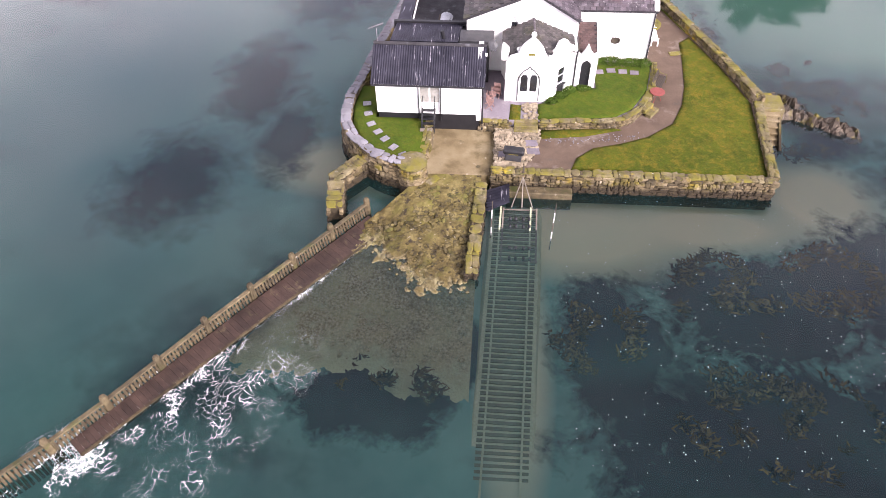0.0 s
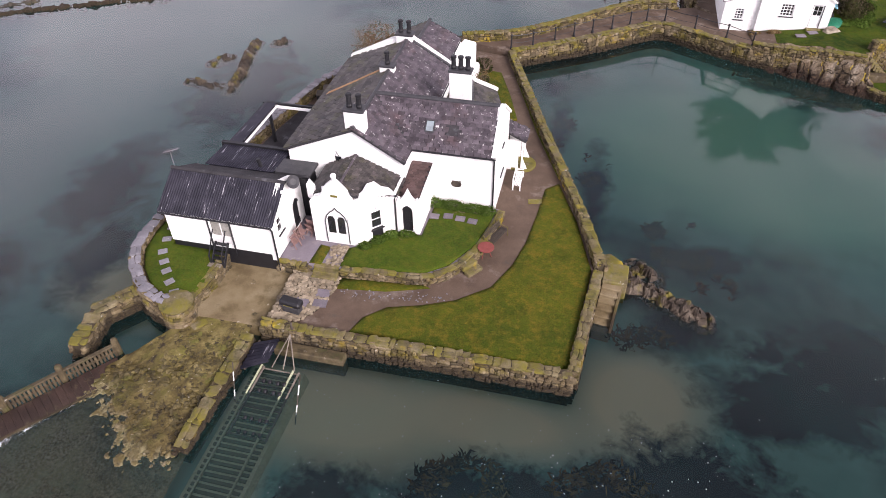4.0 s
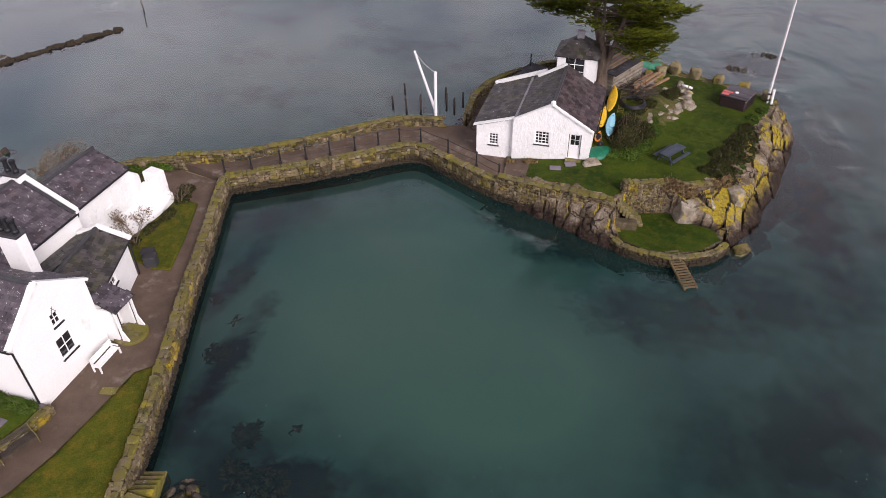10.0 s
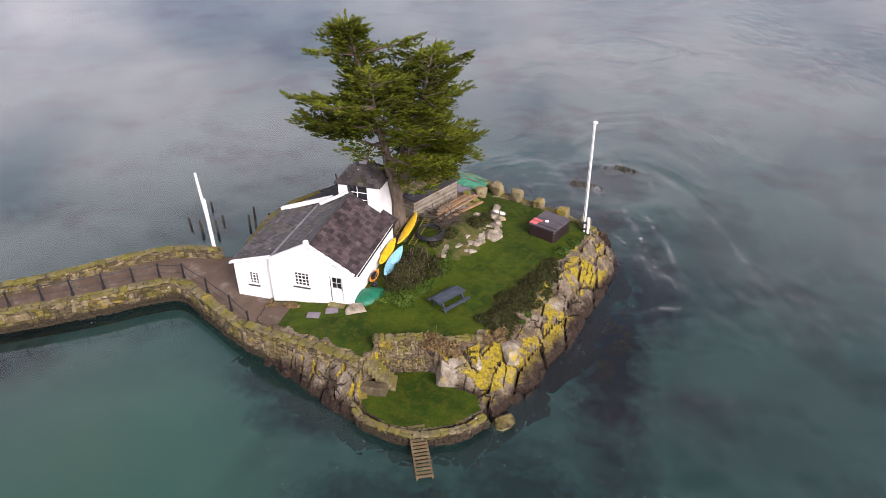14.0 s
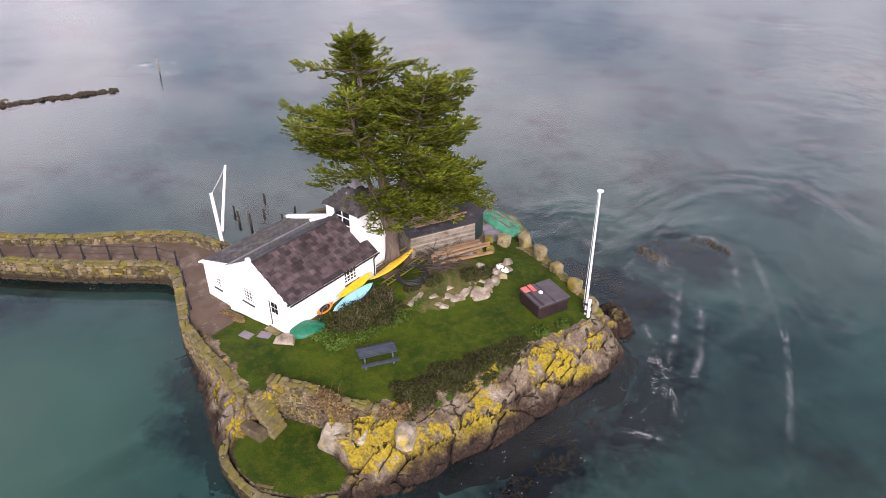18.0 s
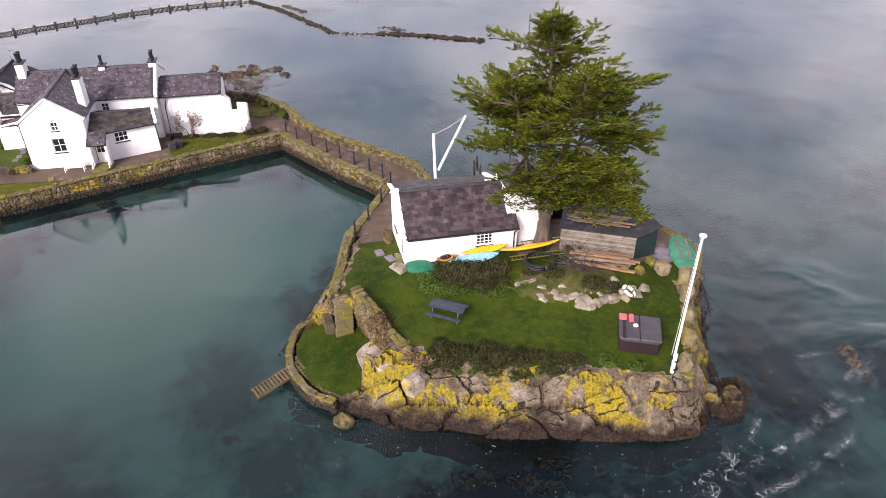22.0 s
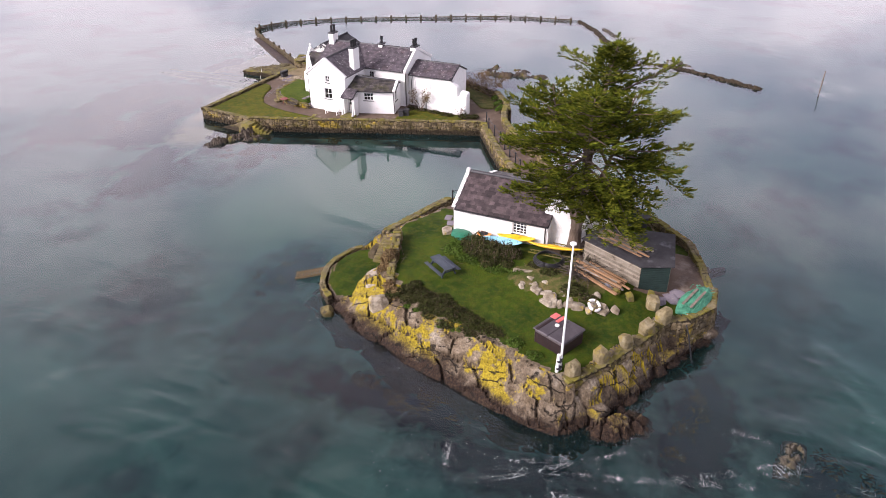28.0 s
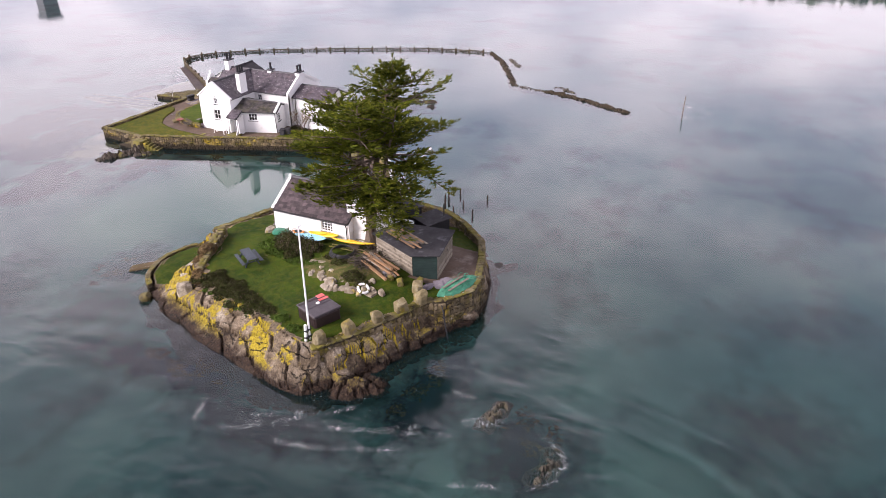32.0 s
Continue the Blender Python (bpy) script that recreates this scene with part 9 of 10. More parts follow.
part("handle", G().beam(pose(1.35, 34.0, 1.5, 0, 0, -8) @ Vector((-0.3, -0.34, 0.72)), pose(1.35, 34.0, 1.5, 0, 0, -8) @ Vector((0.3, -0.34, 0.72)), 0.03), M["coping"], bbq)

# folded wooden chairs stacked on the terrace
def slat_chair():
    root = thing("garden_chair", (0, 0, 0), "faded slatted wooden folding chair on the slate terrace", "chair", "chairs on the terrace")
    for x in (-0.22, 0.22):
        part("leg", G().beam((x, -0.25, 0), (x, 0.2, 0.85), 0.035, 0.045), M["wood_red"], root)
        part("leg", G().beam((x * 0.9, 0.25, 0), (x * 0.9, -0.22, 0.45), 0.035, 0.045), M["wood_red"], root)
    for k in range(5):
        part("seat_slat", G().box((-0.22, -0.22 + 0.09 * k, 0.43), (0.22, -0.15 + 0.09 * k, 0.455)), M["wood_red"], root)
    for k in range(3):
        part("back_slat", G().box((-0.22, 0.10 + 0.035 * k, 0.58 + 0.09 * k), (0.22, 0.125 + 0.035 * k, 0.65 + 0.09 * k)), M["wood_red"], root)
    return root


M["wood_red"] = surface("faded_red_wood", [(0.17, 0.095, 0.085), (0.28, 0.18, 0.16)], 2.0, 0.8, grain=18, bump=0.3)
ch = slat_chair()
spots = [pose(-0.3, 38.7, 2.0, 0, 0, 70), pose(-0.35, 39.3, 2.0, 0, 0, 82), pose(-0.3, 39.35, 2.3, 20, 0, 95), pose(0.15, 40.0, 2.0, 0, 0, 160), pose(0.15, 40.0, 2.25, 15, 0, 170)]
ch.matrix_basis = spots[0]
for m in spots[1:]:
    copy_thing(ch, m)

# black ladder stair with landing to the annexe door
st = thing("ladder_stair", (-4.3, 36.6, 1.3), "steep black timber stair up to the annexe door", "stairs")
for x in (-4.6, -3.8):
    part("stringer", G().beam((x, 36.1, 1.9), (x, 37.1, 3.0), 0.06, 0.2), M["black"], st)
    part("handrail", G().beam((x, 36.1, 2.7), (x, 37.12, 3.9), 0.05, 0.07), M["black"], st)
    part("newel", G().beam((x, 36.1, 1.9), (x, 36.1, 2.75), 0.07), M["black"], st)
for k in range(5):
    part("tread", G().box((-4.57, 36.1 + 0.2 * k, 2.08 + 0.2 * k), (-3.83, 36.32 + 0.2 * k, 2.12 + 0.2 * k)), M["black"], st)
part("plank", G().box((-4.7, 35.8, 2.1), (-3.9, 36.1, 2.16)), M["wood"], st)

# seats and small table by the path
seat = thing("garden_bench", (11.35, 42.4, 1.48), "dark slatted iron-ended garden bench by the path", "bench")
bm_ = pose(11.35, 42.4, 1.48, 0, 0, 68)
for k in range(5):
    part("seat_slat", G().box((-0.95, -0.30 + 0.11 * k, 0.42), (0.95, -0.21 + 0.11 * k, 0.45), bm_), M["wood_dark"], seat)
for k in range(4):
    part("back_slat", G().box((-0.95, 0.26 + 0.03 * k, 0.52 + 0.11 * k), (0.95, 0.29 + 0.03 * k, 0.60 + 0.11 * k), bm_), M["wood_dark"], seat)
for x in (-0.9, 0.9):
    part("iron_end", G().tube([bm_ @ Vector((x, -0.32, 0)), bm_ @ Vector((x, -0.3, 0.62)), bm_ @ Vector((x, 0.2, 0.66)), bm_ @ Vector((x, 0.36, 0.95))], 0.03, 6), M["coping"], seat)
    part("iron_end", G().tube([bm_ @ Vector((x, 0.3, 0)), bm_ @ Vector((x, 0.22, 0.45))], 0.03, 6), M["coping"], seat)
tab = thing("round_table", (11.0, 40.9, 1.48), "small round faded red metal table by the terrace wall", "table")
part("top", G().lathe([(0.46, 0.68), (0.5, 0.70), (0.5, 0.73), (0.46, 0.735)], 22, (11.0, 40.9, 1.48)), M["red"], tab)
for k in range(3):
    a = 2.1 * k
    part("leg", G().tube([(11.0 + 0.1 * math.cos(a), 40.9 + 0.1 * math.sin(a), 2.17), (11.0 + 0.36 * math.cos(a), 40.9 + 0.36 * math.sin(a), 1.48)], 0.02, 6), M["red"], tab)
stp = thing("stone_step", (10.3, 39.4, 1.5), "two worn stone steps in the terrace wall", "steps")
for k in range(2):
    part("step", G().box((-0.55, -0.22, -0.3), (0.55, 0.22, 0.0), pose(10.55 - 0.35 * k, 39.35 + 0.25 * k, 1.72 + 0.22 * k, 0, 0, 52)), M["coping"], stp, bevel=0.03)
wb = thing("white_bench", (11.75, 48.6, 1.48), "white painted slatted bench against the gable wall", "bench")
m = pose(11.55, 48.7, 1.48, 0, 0, 90)
for k in range(5):
    part("seat_slat", G().box((-0.85, -0.5 + 0.1 * k, 0.42), (0.85, -0.42 + 0.1 * k, 0.45), m), M["white_paint"], wb)
for k in range(4):
    part("back_slat", G().box((-0.85, 0.02, 0.52 + 0.11 * k), (0.85, 0.05, 0.60 + 0.11 * k), m), M["white_paint"], wb)
for x in (-0.82, 0.82):
    for y in (-0.48, 0.0):
        part("leg", G().box((x - 0.04, y - 0.04, 0), (x + 0.04, y + 0.04, 0.42 if y < 0 else 0.95), m), M["white_paint"], wb)
    part("armrest", G().box((x - 0.04, -0.5, 0.60), (x + 0.04, 0.02, 0.64), m), M["white_paint"], wb)
for x, y, z0 in ((9.0, 57.0, 1.48), (8.5, 57.5, 1.48)):
    bx = thing("storage_box", (x, y, z0), "grey lidded storage box by the low wing", "box")
    part("body", G().box((-0.4, -0.3, 0), (0.4, 0.3, 0.75), pose(x, y, z0, 0, 0, 20)), M["lead"], bx, bevel=0.03)
    part("lid", G().box((-0.43, -0.33, 0.75), (0.43, 0.33, 0.83), pose(x, y, z0, 0, 0, 20)), M["felt"], bx, bevel=0.03)
slab_things("doorstep_slab", [(13.2, 46.9, 1.5, 12)], M["coping"], "pale stone slab let into the path", 0.9, 0.5, "slab in the path")
# west-side bench and black bin by the wall
bn = thing("wall_bench", (-4.6, 60.0, 1.5), "dark timber bench beside the west wall", "bench")
for k in range(4):
    part("slat", G().box((-0.8, -0.25 + 0.13 * k, 0.42), (0.8, -0.15 + 0.13 * k, 0.46), pose(-4.2, 58.4, 1.6, 0, 0, 65)), M["table"], bn)
for x in (-0.7, 0.7):
    part("leg", G().box((x - 0.05, -0.22, 0), (x + 0.05, 0.22, 0.42), pose(-4.2, 58.4, 1.6, 0, 0, 65)), M["wood_dark"], bn)
for k, (x, y) in enumerate(((-5.0, 57.2), (-5.2, 56.2))):
    b2 = thing("log_box", (x, y, 1.5), "black timber box beside the west wall", "box")
    part("body", G().box((-0.4, -0.4, 0), (0.4, 0.4, 0.8), pose(x, y, 1.55, 0, 0, 15)), M["black"], b2, bevel=0.03)
    part("lid", G().box((-0.45, -0.45, 0.8), (0.45, 0.45, 0.88), pose(x, y, 1.55, 0, 0, 15)), M["wood_dark"], b2, bevel=0.02)

# ---- boat cradle on its rails beside the slip ----
M["sleeper"] = surface("silted_sleeper", [(0.10, 0.115, 0.072), (0.16, 0.18, 0.115)], 1.5, 0.9, grain=10, bump=0.4)
M["silty"] = surface("silted_timber", [(0.36, 0.39, 0.245), (0.50, 0.53, 0.355)], 0.6, 0.9, grain=10, bump=0.4)
rails = thing("slip_rails", (1.6, 22.0, -0.6), "sunken sleeper track of the boat slip under water", "rails")
for x in (0.55, 2.35):
    part("rail", G().beam((x + 0.15, 31.2, 0.04), (x - 0.5, 11.0, -0.80), 0.1, 0.12), M["silty"], rails)
bed = G().add([(x + sx, y, z) for y, z, x in ((31.3, -0.20, 1.6), (20.0, -0.67, 1.25), (10.8, -1.02, 0.95)) for sx in (-1.45, 1.45)] + [(x + sx, y, -1.2) for y, x in ((31.3, 1.6), (20.0, 1.25), (10.8, 0.95)) for sx in (-1.75, 1.75)],
              [(0, 2, 3, 1), (2, 4, 5, 3), (0, 6, 8, 2), (2, 8, 10, 4), (1, 3, 9, 7), (3, 5, 11, 9), (0, 1, 7, 6), (4, 10, 11, 5)])
part("bed", bed, M["silty"], rails, "silted bed of the boat track")
for k in range(64):
    y = 31.0 - 0.31 * k
    z = 0.12 - 0.0416 * (31.2 - y)
    part("sleeper", G().box((-1.25, -0.08, -0.16), (1.25, 0.08, -0.05), pose(1.6 - 0.032 * (31 - y), y, z - 0.19, 0, 0, rng.uniform(-1, 1))), M["sleeper"], rails)
afloat(rails, 0.0, -0.35, 0.40)
cr = thing("boat_cradle", (1.9, 29.0, 0.1), "dark steel boat cradle on wheels at the top of its track", "cradle")
for x in (0.85, 2.85):
    part("side_beam", G().beam((x, 31.1, 0.06), (x - 0.1, 26.9, -0.16), 0.09, 0.1), M["wood"], cr)
for y in (31.0, 30.0, 29.5, 28.6, 27.9, 27.0):
    part("cross_beam", G().beam((0.8, y, 0.02 - 0.045 * (31 - y)), (2.85, y, 0.02 - 0.045 * (31 - y)), 0.06, 0.06), M["wood"], cr)
for y in (30.2, 29.6, 27.9, 27.1):
    for x in (1.25, 1.6, 2.05, 2.4):
        part("roller", G().lathe([(0.11, -0.07), (0.13, -0.03), (0.13, 0.03), (0.11, 0.07)], 10).mesh("roller"), M["black"], cr).matrix_basis = pose(x, y, 0.09 - 0.045 * (31 - y), 0, 90, 0)
for x in (1.3, 1.95, 2.6):
    part("tow_bar", G().tube([(1.95, 32.55, 1.3), (x, 31.1, 0.1)], 0.035, 6), M["wood"], cr)
afloat(cr, 0.0, -0.35, 0.40)
part("winch_post", G().tube([(1.95, 32.5, 0.3), (1.95, 32.5, 2.3)], 0.06, 7), M["wood_dark"], cr)
for x, y, dx, dy in ((0.15, 28.6, 0.0, 0.9), (3.6, 28.3, 0.2, 1.2)):
    mp_ = thing("marker_pole", (x, y, 0), "thin marker pole banded white and dark beside the slip", "pole", "marker poles by the slip")
    for k in range(5):
        a, b = k / 5, (k + 1) / 5
        part("band", G().tube([(x + dx * a, y + dy * a, -0.6 + 2.6 * a), (x + dx * b, y + dy * b, -0.6 + 2.6 * b)], 0.03, 6), M["white_paint" if k % 2 else "wood_dark"], mp_)
    afloat(mp_, 0.0, -0.2, 0.35)
dr_ = thing("dark_ramp", (0.5, 31.2, 0.5), "dark slatted metal ramp beside the slip wall", "ramp")
for k in range(7):
    part("plank", G().beam((-0.2, 30.2 + 0.27 * k, 0.75), (1.15, 30.85 + 0.24 * k, 0.95), 0.2, 0.06), M["corrugated"], dr_)
part("bearer", G().beam((0.0, 30.2, 0.66), (0.0, 32.2, 0.72), 0.1, 0.12), M["wood_dark"], dr_)
part("bearer", G().beam((1.0, 30.8, 0.80), (1.0, 32.3, 0.86), 0.1, 0.12), M["wood_dark"], dr_)
rust_sill = G().box((1.0, 31.7, -0.5), (5.0, 32.35, 0.86))
single("timber_sill", rust_sill, M["weir_wood"], "dark timber sill along the foot of the south wall", "sill", bevel=0.05)

# ---- things on the islet ----
fp = thing("flagpole", (49.2, 89.0, 3.1), "tall white flagpole on the islet's point", "flagpole")
part("pole", G().tube([(49.15, 88.95, 3.0), (49.08, 88.97, 12.1)], [0.08, 0.05], 12), M["white_paint"], fp)
part("truck", G().lathe([(0.05, 0), (0.19, 0.03), (0.19, 0.11), (0.05, 0.16)], 12, (49.08, 88.97, 12.08)), M["white_paint"], fp)
part("heel_post", G().tube([(49.45, 88.8, 3.0), (49.4, 88.85, 4.5)], 0.11, 10), M["white_paint"], fp)
part("bracket", G().box((48.98, 88.78, 4.0), (49.55, 89.06, 4.1)), M["black"], fp)
part("bracket", G().box((48.98, 88.78, 3.45), (49.58, 89.06, 3.55)), M["black"], fp)
part("halyard", G().tube([(49.0, 88.85, 3.9), (48.98, 88.95, 12.0)], 0.012, 4), M["white_paint"], fp)

tub = thing("hot_tub", (46.5, 88.0, 3.2), "square dark brown hot tub under a folded grey vinyl cover", "hot tub")
tm = pose(46.55, 88.05, 3.1, 0, 0, 67) @ Matrix.Diagonal((1.02, 1.0, 1.22, 1))
part("cabinet", G().box((-1.15, -1.12, 0), (1.15, 1.12, 0.86), tm), M["tub"], tub, bevel=0.12)
for k in range(9):
    for s in (-1, 1):
        part("panel_rib", G().box((-1.0 + 0.25 * k - 0.012, s * 1.125 - 0.008, 0.08), (-1.0 + 0.25 * k + 0.012, s * 1.125 + 0.008, 0.8), tm), M["black"], tub)
cv = part("cover", G().box((-1.2, -1.17, 0.86), (-0.01, 1.17, 0.98), tm), M["tub_cover"], tub, bevel=0.05)
part("cover", G().box((0.01, -1.17, 0.86), (1.2, 1.17, 0.985), tm), M["tub_cover"], tub, bevel=0.05)
part("strap", G().box((-1.0, -1.18, 0.98), (-0.8, 1.0, 0.995), tm), M["tub"], cv)
tw = thing("towel", (45.5, 87.9, 4.1), "faded red cloth lying on the hot tub cover", "towel")
part("cloth", G().box((-0.62, 0.35, 0.995), (-0.35, 1.15, 1.02), tm).box((-1.18, 0.5, 0.985), (-0.75, 1.1, 1.025), tm), M["pink"], tw, bevel=0.01)
pn = thing("plastic_bowl", (46.2, 87.9, 4.1), "small white plastic bowl on the hot tub cover", "bowl")
part("bowl", G().lathe([(0.16, 0), (0.14, 0.06), (0.05, 0.09)], 12, tuple(tm @ Vector((-0.25, 0.1, 0.985)))), M["white_paint"], pn)

pt = thing("picnic_table", (41.5, 77.4, 3.0), "dark blue-grey slatted picnic table with fixed benches", "table")
pm = pose(41.45, 77.45, ground_z(41.45, 77.45) + 0.03, 0, 0, 57)
for k in range(6):
    part("top_slat", G().box((-1.15, -0.42 + 0.145 * k, 0.74), (1.15, -0.295 + 0.145 * k, 0.78), pm), M["table"], pt)
for s in (-1, 1):
    for k in range(2):
        part("seat_slat", G().box((-1.15, s * 0.78 - 0.14 + 0.145 * k, 0.43), (1.15, s * 0.78 - 0.015 + 0.145 * k, 0.47), pm), M["table"], pt)
for x in (-0.85, 0.85):
    part("crossbeam", G().box((x - 0.04, -0.9, 0.36), (x + 0.04, 0.9, 0.43), pm), M["table"], pt)
    part("top_batten", G().box((x - 0.04, -0.4, 0.67), (x + 0.04, 0.42, 0.74), pm), M["table"], pt)
    for s in (-1, 1):
        part("leg", G().beam(pm @ Vector((x, s * 0.62, 0)), pm @ Vector((x, s * 0.28, 0.70)), 0.08, 0.1), M["table"], pt)


def kayak(name, a, b, width, mat, label, deck=None, tilt=0.0):
    """A closed boat hull between two ends, with a cockpit rim."""
    a, b = Vector(a), Vector(b)
    root = thing(name, tuple((a + b) / 2), label, "kayak")
    d = b - a
    u = d.normalized()
    s0 = u.cross(Vector((0, 0, 1))).normalized()
    up0 = s0.cross(u)
    ct, sn = math.cos(radians(tilt)), math.sin(radians(tilt))
    s, up = s0 * ct + up0 * sn, up0 * ct - s0 * sn
    vs, n, k = [], 18, 12
    for i in range(n + 1):
        t = i / n
        w = width / 2 * max(0.03, math.sin(math.pi * t) ** 0.65)
        h = 0.17 * max(0.12, math.sin(math.pi * t) ** 0.5)
        rise = 0.16 * abs(2 * t - 1) ** 3
        for j in range(k):
            q = 2 * math.pi * j / k
            vs.append(a + d * t + s * w * math.cos(q) + up * (h * math.sin(q) * (0.7 if math.sin(q) > 0 else 1.0) + rise))
    fs = [(i * k + j, i * k + (j + 1) % k, (i + 1) * k + (j + 1) % k, (i + 1) * k + j) for i in range(n) for j in range(k)]
    part("hull", G().add(vs, fs + [tuple(range(k)), tuple(reversed(range(n * k, n * k + k)))]), M[mat], root, smooth=True)
    m = a + d * 0.48 + up * 0.12
    part("cockpit", G().add([m + u * 0.42 * math.cos(q) + s * 0.2 * math.sin(q) + up * z for z in (0.0, 0.05) for q in [2 * math.pi * i / 14 for i in range(14)]], [tuple(range(14, 28)), tuple(reversed(range(14)))] + [(i, (i + 1) % 14, 14 + (i + 1) % 14, 14 + i) for i in range(14)]), M[deck or "black"], root)
    for t in (0.12, 0.88):
        q = a + d * t + up * 0.12
        part("grab_loop", G().tube([q - s * 0.08, q + up * 0.06, q + s * 0.08], 0.015, 5), M["black"], root)


kayak("kayak", (36.2, 82.4, 3.75), (36.25, 86.9, 4.1), 0.85, "yellow", "bright yellow upturned kayak on ladders beside the cottage", "yellow", 20)
kayak("kayak", (35.72, 79.7, 3.6), (35.75, 83.0, 3.9), 0.7, "yellow", "yellow kayak leaning along the cottage wall", "yellow", -15)
kayak("kayak", (36.45, 78.6, 3.5), (36.55, 82.2, 3.8), 0.8, "paleblue", "pale blue kayak beside the brambles", "paleblue", -25)
kayak("kayak", (35.65, 77.9, 3.3), (35.75, 79.3, 3.5), 0.5, "orange", "small orange play boat by the cottage corner", "black", -20)


def ladder(a, b, width, rungs, label):
    a, b = Vector(a), Vector(b)
    root = thing("ladder", tuple(a), label, "ladder")
    u = (b - a).normalized()
    s = u.cross(Vector((0, 0, 1))).normalized() * width / 2
    for k in (-1, 1):
        part("stile", G().beam(a + s * k, b + s * k, 0.05, 0.07), M["coping"], root)
    for k in range(rungs):
        p = a.lerp(b, (k + 0.5) / rungs)
        part("rung", G().beam(p - s, p + s, 0.035), M["coping"], root)


ladder((35.2, 84.2, 3.55), (35.4, 88.0, 3.75), 0.45, 13, "weathered ladder lying beside the tower")
ladder((37.05, 82.9, 3.65), (37.1, 87.0, 3.75), 0.45, 14, "weathered ladder lying under the yellow kayak")
tr = thing("barrow", (36.0, 77.3, 3.0), "small two-wheeled trolley by the cottage wall", "trolley")
part("wheel", G().lathe([(0.2, -0.05), (0.24, -0.02), (0.24, 0.02), (0.2, 0.05)], 14).mesh("wheel"), M["black"], tr).matrix_basis = pose(36.0, 77.9, 3.25, 90, 0, 10)
part("frame", G().tube([(36.0, 77.8, 3.2), (36.0, 78.2, 3.8), (35.95, 78.6, 3.85), (35.9, 78.7, 3.5)], 0.03, 6), M["rust"], tr)

# green tarpaulin board by the door; its rounded boat form is made up
tp = thing("covered_dinghy", (36.2, 76.5, 2.9), "green tarpaulin board modelled as a rounded cover", "boat")
n, k, vs = 14, 10, []
for i in range(n + 1):
    t = i / n
    for j in range(k + 1):
        q = math.pi * j / k
        w = 0.85 * max(0.12, math.sin(math.pi * (0.12 + 0.8 * t)) ** 0.6)
        vs.append(pose(35.3, 75.9, 2.88, 0, 0, 52) @ Vector((2.3 * t, w * math.cos(q), 0.03 + 0.48 * math.sin(q) ** 0.8 * (0.55 + 0.45 * math.sin(math.pi * t)) + 0.03 * noise.noise((4 * t, j, 0)))))
part("tarpaulin", G().add(vs, [(i * (k + 1) + j, i * (k + 1) + j + 1, (i + 1) * (k + 1) + j + 1, (i + 1) * (k + 1) + j) for i in range(n) for j in range(k)] + [tuple(range(k + 1)), tuple(reversed(range(n * (k + 1), (n + 1) * (k + 1))))]), M["tarp_green"], tp, smooth=True)

# coil of black hose, timber and brushwood
hs = thing("hose_coil", (37.9, 84.7, 3.5), "loose coil of thick black hose on the rockery", "hose")
for k in range(4):
    part("turn", G().tube([(37.95 + (1.12 - 0.06 * k) * math.cos(0.3 * i), 84.75 + (1.15 - 0.05 * k) * math.sin(0.3 * i), 3.74 + 0.07 * k + 0.04 * math.sin(0.9 * i + k)) for i in range(22)], 0.055, 7), M["black"], hs, smooth=True)
lg = Vector((39.2, 91.0, 0)) - Vector((37.2, 87.2, 0))
for k in range(22):
    o = Vector((37.4, 87.2, 0)) + Vector((0.9, -0.35, 0)) * rng.uniform(0, 1.3) + lg * rng.uniform(-0.05, 0.2)
    e = o + lg * rng.uniform(0.55, 0.95) + Vector((rng.uniform(-0.3, 0.3), rng.uniform(-0.2, 0.2), 0))
    z = 3.55 + 0.11 * (k % 7) + rng.uniform(0, 0.05)
    single("timber_length", G().beam((o.x, o.y, z), (e.x, e.y, z + rng.uniform(-0.1, 0.15)), rng.uniform(0.1, 0.24), rng.uniform(0.08, 0.16)), M["wood_tan" if k % 3 else "wood"], "sawn length of salvaged orange-brown timber in a heap", "timber", "timber heap beside the shed", bevel=0.012)
g = G()
r2 = random.Random(9)
for k in range(320):
    x, y = 38.3 + r2.gauss(0, 0.55), 87.5 + r2.gauss(0, 0.6)
    a, ln = r2.uniform(0, 6.28), r2.uniform(0.5, 1.5)
    z = 3.5 + abs(r2.gauss(0, 0.28))
    g.tube([(x, y, z), (x + 0.5 * ln * math.cos(a), y + 0.5 * ln * math.sin(a), z + r2.uniform(0, 0.25)), (x + ln * math.cos(a), y + ln * math.sin(a), z + r2.uniform(-0.1, 0.25))], [0.03, 0.025, 0.012], 4, False)
single("brushwood_heap", g, M["wood_dark"], "tangled heap of dark brushwood beside the shed", "brushwood", kind="stuff", fix=False)
for k, (x, y, a, c) in enumerate(((39.6, 90.3, 20, "coping"), (39.2, 89.6, 50, "slate_coping"), (39.9, 91.3, 30, "coping"), (38.9, 92.6, 10, "coping"))):
    gg = G()
    add_stone(gg, pose(x, y, gz(x, y) + 0.22, 0, 0, a) @ Matrix.Diagonal((0.6, 0.5, 0.5, 1)))
    single("dressed_block", gg, M[c], "pale squared stone block by the timber heap", "stone block", fix=False)
by = thing("lifebuoy", (42.35, 89.3, 3.5), "white ring lifebuoy lying on the rockery", "lifebuoy")
ring = [pose(42.35, 89.35, 3.72, -28, 12, 0) @ Vector((0.42 * math.cos(q), 0.42 * math.sin(q), 0)) for q in [2 * math.pi * i / 24 for i in range(25)]]
part("ring", G().tube(ring, 0.105, 9, False), M["white_paint"], by, smooth=True)
